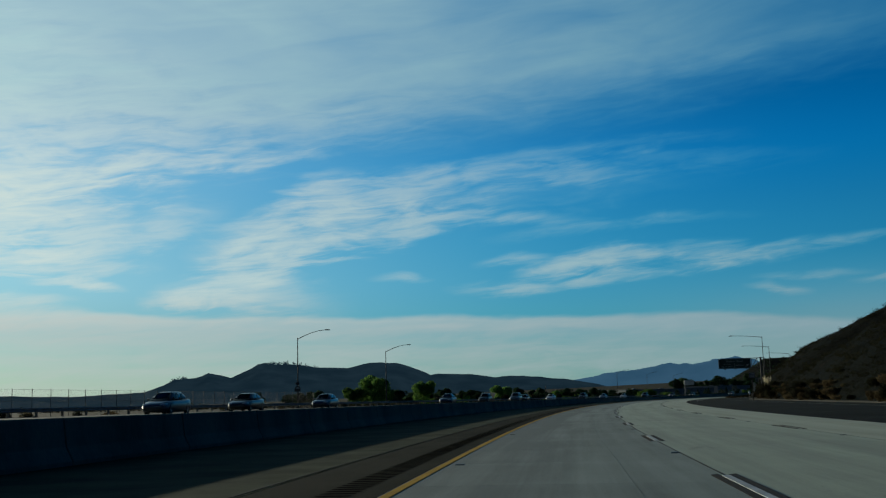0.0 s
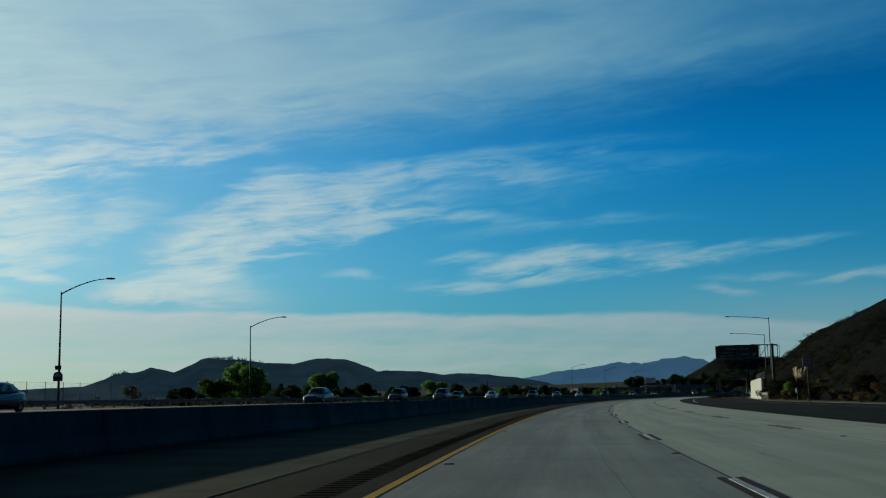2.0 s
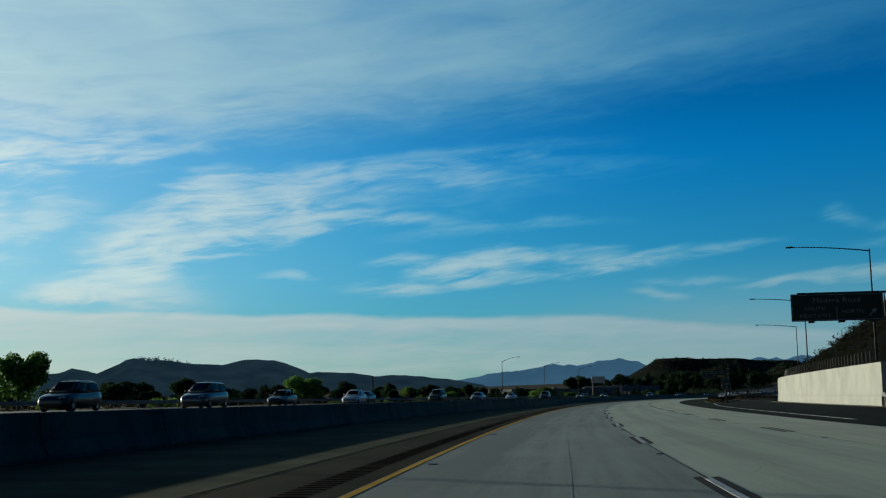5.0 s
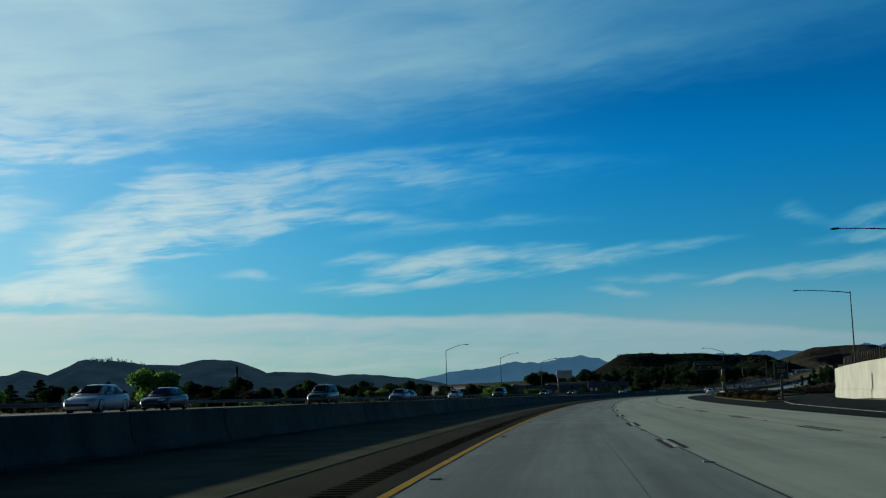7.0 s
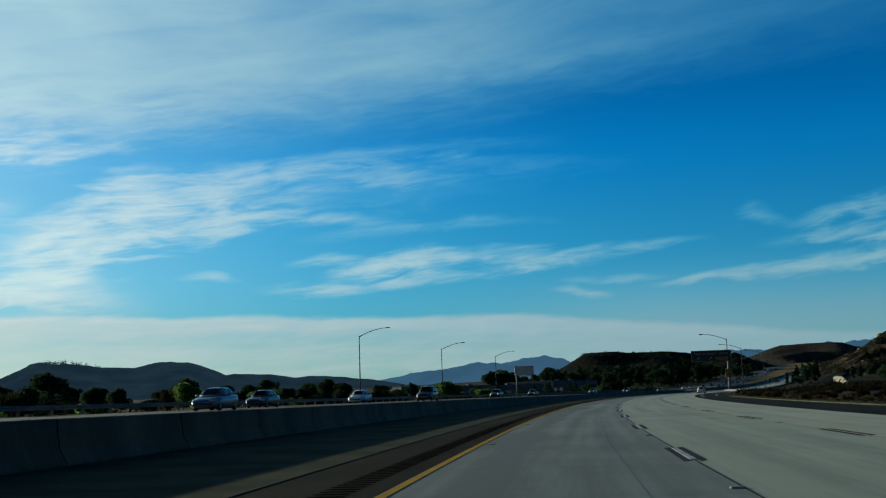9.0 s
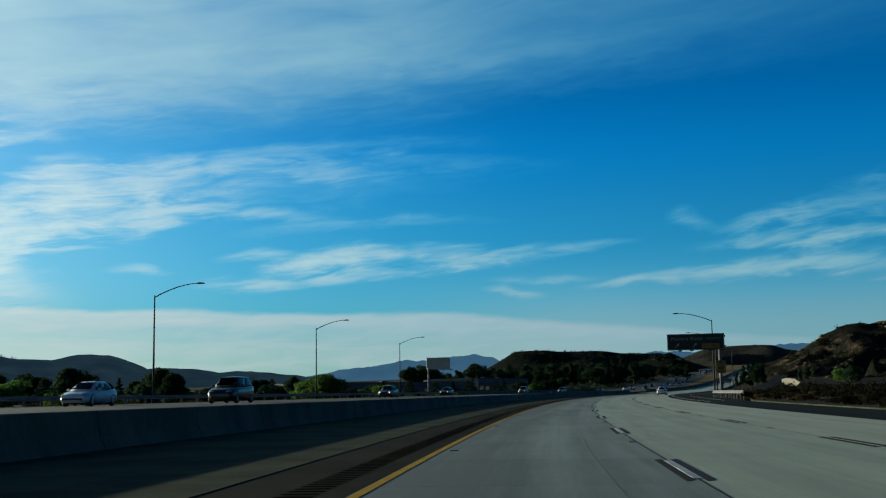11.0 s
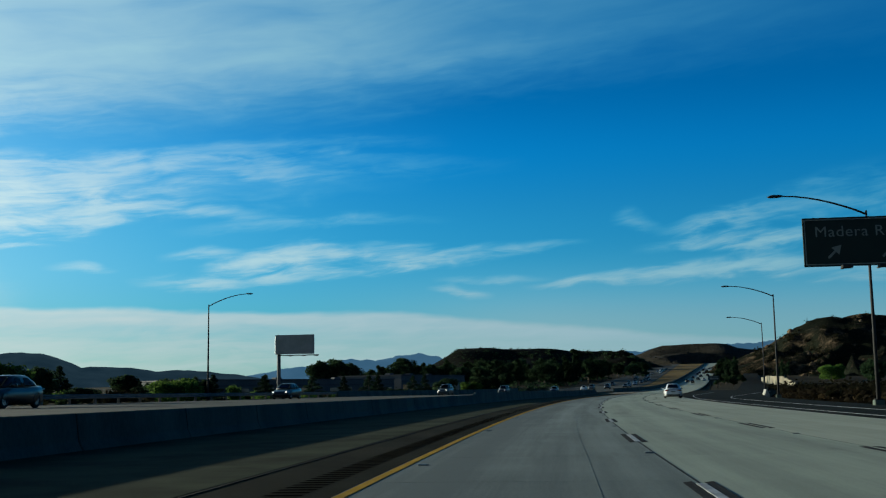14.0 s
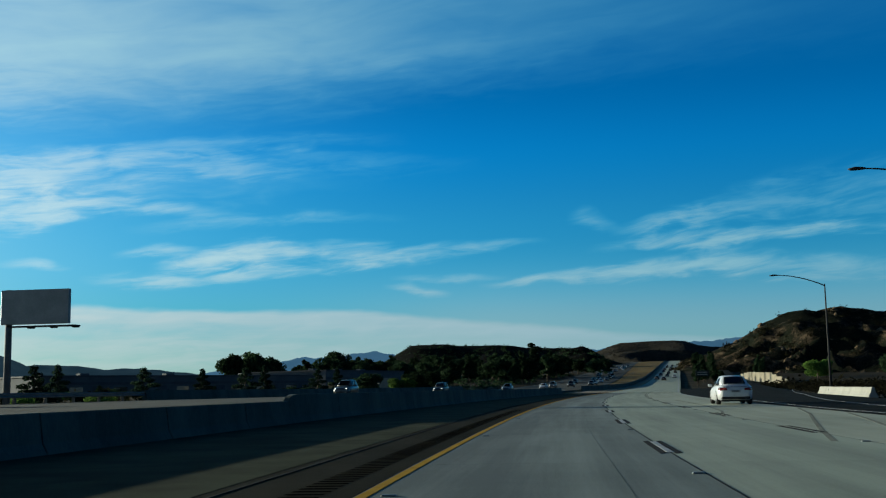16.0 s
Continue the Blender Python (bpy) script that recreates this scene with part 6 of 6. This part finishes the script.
def build_fence():
    root = empty("chain_link_fence", on_road(40, -52, .4), "chain-link fence on steel posts along the embankment", "fence")
    inv = root.matrix_basis.inverted()
    bm = bmesh.new()
    tube(bm, [(0, 0, 0), (0, 0, 2.75)], .035, 6)
    me = bpy.data.meshes.new("post")
    bm.to_mesh(me)
    bm.free()
    me.materials.append(M_DARKSTEEL)
    wires = bmesh.new()
    for s in stations(20, 178, 3.3):
        ob = new("post", me)
        ob.parent = root
        ob.matrix_basis = inv @ on_road(s, -52, .4)
    for z in (.45, 1.2, 2.0, 3.08):
        tube(wires, [inv @ at(s, -52, z) for s in stations(20, 178, 3.3)], .012, 4)
    for k in range(900):
        s = 20 + k * .175
        tube(wires, [inv @ at(s, -52, .45), inv @ at(min(178, s + 1.3), -52, 3.05)], .0035, 3, False)
    part("mesh_wire", wires, M_DARKSTEEL, root)


build_fence()
for i in range(26):
    plant(rnd.choice(("scrub", "dry", "scrub")), ground_at(rnd.uniform(20, 190), -rnd.uniform(44.5, 56)), rnd.uniform(.4, .8))


# ---- verge plants by the hillside ----
def plume_grass():
    root = empty("pampas_grass", on_road(190, 22.2, .5) @ Matrix.Scale(1.15, 4), "pampas grass clump with pale feathery plumes", "grass clump")
    r = random.Random(3)
    blades = bmesh.new()
    for _ in range(420):
        a, q, h = r.uniform(0, 2 * pi), r.uniform(.1, 1.15), r.uniform(.8, 1.9)
        d = Vector((cos(a), sin(a), 0))
        side = Vector((-d.y, d.x, 0)) * .02
        pts = [d * .15 * q, d * .5 * q + Vector((0, 0, h * .75)), d * 1.1 * q + Vector((0, 0, h))]
        v = [blades.verts.new(p + o) for p in pts for o in (side, -side)]
        blades.faces.new((v[0], v[1], v[3], v[2])), blades.faces.new((v[2], v[3], v[5], v[4]))
    part("leaf_tuft", blades, M_SCRUB, root)
    for i in range(13):
        bm = bmesh.new()
        a, q, h = r.uniform(0, 2 * pi), r.uniform(.15, .75), r.uniform(2.2, 2.9)
        d = Vector((cos(a) * q, sin(a) * q, 0))
        tube(bm, [d * .2, d * .6 + Vector((0, 0, h * .7)), d + Vector((0, 0, h))], [.012, .01, .008], 5)
        for _ in range(70):
            t = r.uniform(0, 1)
            c = d * (.8 + .3 * t) + Vector((0, 0, h * .78 + t * .75))
            w = .11 * (1 - t * .75)
            o = Vector((r.uniform(-w, w), r.uniform(-w, w), r.uniform(-.03, .03)))
            u = Vector((r.uniform(-.05, .05), r.uniform(-.05, .05), .1))
            v = [bm.verts.new(c + o), bm.verts.new(c + o + Vector((.02, .015, .04))), bm.verts.new(c + o + u)]
            bm.faces.new(v)
        part("plume", bm, M_PLUME, root, "pale plume on a stalk")


plume_grass()
for i in range(95):
    s = rnd.uniform(40, 228)
    u = hill_toe(s) + rnd.uniform(-2.2, 2.5)
    plant(rnd.choice(("scrub", "dry", "dry", "scrub")), at(s, u, max(.0, hill_height(s, u) * .9 if u > hill_toe(s) else .0)), rnd.uniform(.35, .95))
plant("green_b", at(210, 23.4, .1), .46, 1.0)
stake = empty("marker_stake", on_road(160.0, 18.0, .0), "thin stake with a pale blue plastic bag caught on it", "stake")
bm = bmesh.new()
tube(bm, [(0, 0, -.4), (.02, 0, 1.15)], .022, 6)
part("post", bm, M_WOOD, stake)
bm = bmesh.new()
bmesh.ops.create_icosphere(bm, subdivisions=3, radius=.17)
for v in bm.verts:
    k = 1 + .35 * noise.noise(v.co * 6) + .15 * noise.noise(v.co * 17)
    v.co = Vector((v.co.x * k * .8, v.co.y * k * .8, v.co.z * k * (1.7 if v.co.z > 0 else 1.1) + 1.1))
part("bag", bm, paint("pale_blue_film", (.12, .22, .30), .6), stake, "crumpled pale blue plastic bag", True)
plant("scrub", at(222, 22.6, .1), 1.3, 1.2)
plant("scrub", at(216, 23.0, .1), 1.2, 1.0)

# planted island with its kerb
bm = extrude_along(lambda s: [(poly([(292, 13.0), (408, 13.5), (420, 14.8)], s), -.3), (poly([(292, 13.0), (408, 13.5), (420, 14.8)], s), .06), (poly([(292, 13.0), (408, 13.5), (420, 14.8)], s) + .14, .07), (poly([(292, 13.0), (408, 13.5), (420, 14.8)], s) + .16, -.3)], stations(292, 420, 4))
tagged(finish("kerb", bm, M_GUTTER), "dusty grey concrete kerb round the planted island", "kerb", kind="structure")
bm = extrude_along(lambda s: [(poly([(292, 13.2), (408, 13.7), (420, 15.0)], s), -.3), (poly([(292, 13.2), (408, 13.7), (420, 15.0)], s), .05), (poly([(292, 14.9), (333, 18.0), (420, 30)], s), .05), (poly([(292, 14.9), (333, 18.0), (420, 30)], s), -.3)], stations(292, 420, 6))
tagged(finish("planted_island", bm, M_GROUND), "bare earth of the planted island", "ground", kind="structure")
for i in range(120):
    s = rnd.uniform(297, 500)
    a, b = (poly([(296, 13.8), (408, 14.4), (520, 19)], s), poly([(296, 14.8), (333, 17.5), (420, 27), (500, 30)], s))
    u = a + (b - a) * rnd.random() ** 1.6
    plant(rnd.choice(("scrub", "dry", "scrub", "dry") if s < 400 else ("scrub", "dry")), at(s, u, .0), rnd.uniform(.22, .45), .9)
# fence on the wall
wall_fence = empty("wall_fence", on_road(240, 23, 3.0), "thin rusty fence posts above the retaining wall", "fence")
inv = wall_fence.matrix_basis.inverted()
bm = bmesh.new()
tube(bm, [(0, 0, -.6), (0, 0, 1.25)], .035, 6)
me = bpy.data.meshes.new("post")
bm.to_mesh(me)
bm.free()
me.materials.append(M_DARKSTEEL)
for s in stations(238, 350, 1.6):
    ob = new("post", me)
    ob.parent = wall_fence
    ob.matrix_basis = inv @ on_road(s, poly(WALL_LINE, s) + 1.1, 3.0)


# ---- low buildings behind the far carriageway ----
M_STUCCO = surface("pale_stucco", (0.07, 0.082, 0.093), (0.12, 0.132, 0.144), .25, 6, .9)
M_DARKWALL = surface("dark_wall_band", (0.05, 0.055, 0.065), (0.085, 0.09, 0.10), .3, 6, .8)
M_WINDOW = material("building_glass", .08, 0, .8)[0]
M_WINDOW.node_tree.nodes["Principled BSDF"].inputs["Base Color"].default_value = (.02, .025, .03, 1)


def building(x, y, turn, length, depth, height, bays, label, mat):
    root = empty("warehouse", Matrix.Translation((x, y, ground_height(x, y))) @ Matrix.Rotation(radians(turn), 4, "Z"), label, "building", "low buildings")
    bm = bmesh.new()
    box(bm, (0, 0, -1), (length, depth, height), .02)
    part("wall", bm, mat, root)
    bm = bmesh.new()
    box(bm, (-.25, -.25, height), (length + .25, depth + .25, height + .35), .03)
    part("roof_parapet", bm, M_DARKWALL, root, "dark flat roof edge")
    bm = bmesh.new()
    box(bm, (-.05, -.12, height * .62), (length + .05, -.01, height * .74), .01)
    part("wall_band", bm, M_DARKWALL, root)
    step = length / bays
    for i in range(bays):
        w = bmesh.new()
        a = i * step + step * .2
        if i % 3 == 2:
            box(w, (a, -.06, 0), (a + step * .5, .02, height * .55), .01)
            part("dock_door", w, M_DARKWALL, root, "dark loading door")
        else:
            box(w, (a, -.05, height * .22), (a + step * .6, .02, height * .5), .01)
            part("window", w, M_WINDOW, root, "dark window strip")
    for i in range(3):
        w = bmesh.new()
        a = length * (.2 + .3 * i)
        box(w, (a, depth * .4, height + .3), (a + 2.2, depth * .4 + 1.8, height + 1.0), .05)
        part("roof_unit", w, M_STUCCO, root)


a = polar(-8.2, 235, 0, 64, 458)
building(a[0], a[1], 36, 72, 26, 4.2, 14, "long low pale warehouse with a flat roof behind the pines", M_STUCCO)
a = polar(5.7, 290, 0, 64, 458)
building(a[0], a[1], 50, 40, 24, 5.6, 9, "low dark-banded commercial building among trees", M_STUCCO)

# white box trailer beside the far lanes
def build_trailer():
    root = empty("box_trailer", on_road(700, -54, -.2, 12), "white box trailer parked by the far lanes", "trailer")
    bm = bmesh.new()
    box(bm, (-1.25, -4, 1.0), (1.25, 4, 3.7), .05)
    part("body", bm, M_SIGNWHITE, root)
    for y in (-2.8, -1.7, 2.6):
        for x in (-1, 1):
            bm = bmesh.new()
            bmesh.ops.create_cone(bm, cap_ends=True, segments=14, radius1=.5, radius2=.5, depth=.3, matrix=Matrix.Translation((x, y, .5)) @ Matrix.Rotation(pi / 2, 4, "Y"))
            part("wheel", bm, M_TYRE, root)
    bm = bmesh.new()
    box(bm, (-.9, -3.8, .75), (.9, 3.9, 1.0), .02)
    part("chassis", bm, M_PLASTIC, root)


build_trailer()

# low dark wall along the median where the road climbs
bm = extrude_along(lambda s: [(poly(MEDIAN_WALL, s) - .2, -.4), (poly(MEDIAN_WALL, s) - .12, 1.0), (poly(MEDIAN_WALL, s) + .12, 1.0), (poly(MEDIAN_WALL, s) + .2, -.4)], stations(688, 3000, 24))
tagged(finish("median_wall", bm, M_BARRIER), "low dark concrete wall beside the golden median", "barrier", kind="structure")


def brush(count, place, lo, hi, seed, mat, label):
    """Low brush of leaf clumps on the ground; place(r) gives s and u."""
    r = random.Random(seed)
    verts, faces = [], []
    for _ in range(count):
        s, u = place(r)
        c0 = ground_at(s, u)
        k = r.uniform(lo, hi)
        for _ in range(30):
            c = c0 + Vector((r.gauss(0, .6), r.gauss(0, .6), abs(r.gauss(0, .4)))) * k
            a = Vector((r.gauss(0, 1), r.gauss(0, 1), r.gauss(0, .7))).normalized()
            b = a.orthogonal().normalized()
            w = k * r.uniform(.14, .3)
            i = len(verts)
            verts += [tuple(c - a * w), tuple(c - b * w * .6), tuple(c + a * w), tuple(c + b * w * .8)]
            faces.append((i, i + 1, i + 2, i + 3))
    me = bpy.data.meshes.new("brush")
    me.from_pydata(verts, [], faces)
    me.materials.append(mat)
    tagged(new("brush", me), label, "brush", kind="stuff")


brush(1500, lambda r: (r.uniform(480, 770), r.uniform(30, 95)), .8, 2.0, 51, M_SCRUB, "dark low brush on the flat below the rocky hill")
brush(900, lambda r: (r.uniform(200, 720), -r.uniform(43, 130)), .5, 1.5, 52, M_SCRUB, "dark brush on the plain beside the far lanes")
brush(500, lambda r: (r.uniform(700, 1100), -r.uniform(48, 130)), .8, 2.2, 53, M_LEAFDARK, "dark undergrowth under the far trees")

def hedge_place(r):
    s = r.uniform(424, 548)
    return s, poly([(424, 17.2), (440, 16.4), (520, 18.8), (548, 21.5)], s) + abs(r.gauss(0, 2.6))


brush(620, hedge_place, .55, 1.15, 54, M_DRY_DARK, "dense dry brown hedge beside the exit lane")



def island_place(r):
    s = r.uniform(297, 424)
    return s, poly([(296, 14.0), (408, 14.7), (424, 16.2)], s) + abs(r.gauss(0, .45)) * poly([(296, .8), (333, 3.0), (424, 8.0)], s)


brush(420, island_place, .38, .85, 57, M_DRY_DARK, "low dry brown scrub filling the planted island")

# pale stepped retaining wall under the rocky hill, in panels
ramp_wall = tagged(new("ramp_wall"), "pale stepped retaining wall below the rocky hill", "wall", kind="structure")
for i in range(11):
    s0, s1 = 904 - 9 * i, 904 - 9 * (i + 1)
    h = 2.8 if 1 < i < 8 else 2.8 - .6 * max(0, i - 7) - .4 * max(0, 2 - i)
    bm = bmesh.new()
    a, b = at(s0, 32.4 + .72 * i), at(s1, 32.4 + .72 * (i + 1))
    off = (b - a).to_2d().orthogonal().normalized().to_3d() * .4
    lo = [p + q for p, q in ((a, off * 0), (b, off * 0), (b, off), (a, off))]
    vs = [bm.verts.new((p.x, p.y, p.z - 1)) for p in lo] + [bm.verts.new((p.x, p.y, p.z + h)) for p in lo]
    for f in ((0, 1, 2, 3), (4, 5, 6, 7), (0, 1, 5, 4), (1, 2, 6, 5), (2, 3, 7, 6), (3, 0, 4, 7)):
        bm.faces.new([vs[n] for n in f])
    bmesh.ops.recalc_face_normals(bm, faces=bm.faces)
    part("wall_panel", bm, M_TANWALL, ramp_wall)

# ---- lane dashes, markers, rumble grooves ----
PERIOD = 14.7
DASHES = [(-3, -31.4), (0, 12.4), (4, 70.7), (9, 144.9), (14, 213.1), (17, 253.2), (22, 321.7), (24, 348.9), (27, 391.9), (30, 430.6), (34, 483.0), (48, 674.0)]   # dash number, s
stripe = bmesh.new()
box(stripe, (-.05, -1.62, -.01), (.05, 1.62, .009))
dash_proto = empty("lane_dash", Matrix(), "white lane dash inlaid between two black strips", "road marking", "lane dashes")
part("stripe", stripe, M_WHITE, dash_proto, "chipped white stripe")
for x in (-.112, .112):
    bm = bmesh.new()
    pts = [(x - .054, -1.95), (x + .054, -1.8), (x + .054, 1.95), (x - .054, 1.8)]
    top = [bm.verts.new((a, b, .005)) for a, b in pts]
    bot = [bm.verts.new((a, b, -.01)) for a, b in pts]
    bm.faces.new(top), bm.faces.new(bot)
    for k in range(4):
        bm.faces.new((top[k], top[(k + 1) % 4], bot[(k + 1) % 4], bot[k]))
    bmesh.ops.recalc_face_normals(bm, faces=bm.faces)
    part("contrast_strip", bm, M_BLACK, dash_proto, "black contrast strip")
thin_proto = empty("lane_dash", Matrix(), "thin worn lane dash with narrow black edges", "road marking", "lane dashes")
bm = bmesh.new()
box(bm, (-.04, -1.83, -.01), (.04, 1.83, .0045))
part("stripe", bm, M_LANE3, thin_proto, "worn stripe")
for x in (-.1, .1):
    bm = bmesh.new()
    box(bm, (x - .058, -1.95, -.01), (x + .058, 1.95, .007))
    part("contrast_strip", bm, M_BLACK, thin_proto, "narrow black strip")
bm = bmesh.new()
box(bm, (-.075, -.05, -.01), (.075, .05, .02), .012)
marker_proto = tagged(finish("lane_marker", bm, M_SIGNWHITE), "small raised reflective lane marker", "road marker", "lane markers")
first = True
for k in range(-2, 46):
    s = poly(DASHES, k)
    for proto, line, ds in ((dash_proto, LINE_1, 0), (thin_proto, LINE_2, 6.5)):
        u = poly(line, s + ds)
        m = on_road(s + ds, u)
        if k == -2:
            proto.matrix_basis = m
        else:
            copy_thing(proto, m)
        mm = on_road(s + ds + PERIOD / 2, u - .09)
        if first:
            marker_proto.matrix_basis, first = mm, False
        else:
            copy_thing(marker_proto, mm)
    copy_thing(marker_proto, on_road(s + 5, YELLOW_U + .25))

# rumble grooves: only their inner shadow, drawn as flat black bars
bm = bmesh.new()
for k in range(1700):
    s = -10 + k * .31
    m = on_road(s, -2.62)
    v = [bm.verts.new(m @ Vector(p)) for p in ((-.2, -.06, .0005), (.2, -.06, .0005), (.2, .06, .0005), (-.2, .06, .0005))]
    bm.faces.new(v)
rumble = tagged(finish("rumble_grooves", bm, M_GROOVE), "rumble-strip grooves in the shoulder, their shadow drawn as flat black bars", "road marking", kind="stuff")

# long cracks and seams
M_SKID = surface("tyre_rubber_mark", (0.115, 0.124, 0.098), (0.25, 0.262, 0.21), 0.8, 12, 0.9, spec=0.1)
for path in ([(484, 4.5), (488, 5.2), (495, 6.5), (502, 7.8), (511, 9.1)], [(484, 6.1), (489, 6.9), (496, 8.1), (503, 9.2)], [(500, 4.8), (508, 5.7), (518, 6.2), (530, 6.4), (542, 6.3)]):
    line_strip("skid_mark", path, .11, M_SKID, "curved dark tyre mark across the concrete lanes", .003, 1.0)
line_strip("shoulder_seam", [(-120, -3.76), (0, -3.8), (60, -3.7), (90, -3.85), (130, -3.8), (220, -3.76), (330, -3.7), (430, -3.6), (480, -3.5), (520, -3.6), (690, -3.7)], .03, M_JOINT, "dark ragged seam along the shoulder", .006, 1.5)

# ---- concrete slabs of the three lanes ----
SLAB = 4.57
lanes = tagged(new("freeway_lanes"), "three worn concrete lanes in joined slabs", "road", kind="structure")
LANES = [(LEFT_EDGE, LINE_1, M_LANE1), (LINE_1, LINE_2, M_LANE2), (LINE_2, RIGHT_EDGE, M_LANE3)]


def slab_mesh(w, length, mat):
    bm = bmesh.new()
    b = .0015
    x, y = w / 2, length / 2
    top = [bm.verts.new(p) for p in ((-x + b, -y + b, 0), (x - b, -y + b, 0), (x - b, y - b, 0), (-x + b, y - b, 0))]
    mid = [bm.verts.new(p) for p in ((-x, -y, -b), (x, -y, -b), (x, y, -b), (-x, y, -b))]
    bot = [bm.verts.new(p) for p in ((-x, -y, -.2), (x, -y, -.2), (x, y, -.2), (-x, y, -.2))]
    bm.faces.new(top)
    for a, c in ((top, mid), (mid, bot)):
        for k in range(4):
            bm.faces.new((a[k], c[k], c[(k + 1) % 4], a[(k + 1) % 4]))
    bmesh.ops.recalc_face_normals(bm, faces=bm.faces)
    me = bpy.data.meshes.new("slab")
    bm.to_mesh(me)
    bm.free()
    me.materials.append(mat)
    return me


def edge(line, s):
    return poly(line, s) if isinstance(line, list) else line


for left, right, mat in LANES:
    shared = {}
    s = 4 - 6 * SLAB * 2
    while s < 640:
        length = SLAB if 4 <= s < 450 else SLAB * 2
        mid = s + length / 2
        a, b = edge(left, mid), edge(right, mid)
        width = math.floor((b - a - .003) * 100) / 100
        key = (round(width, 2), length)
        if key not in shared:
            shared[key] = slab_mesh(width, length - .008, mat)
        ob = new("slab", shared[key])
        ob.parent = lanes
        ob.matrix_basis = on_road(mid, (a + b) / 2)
        s += length
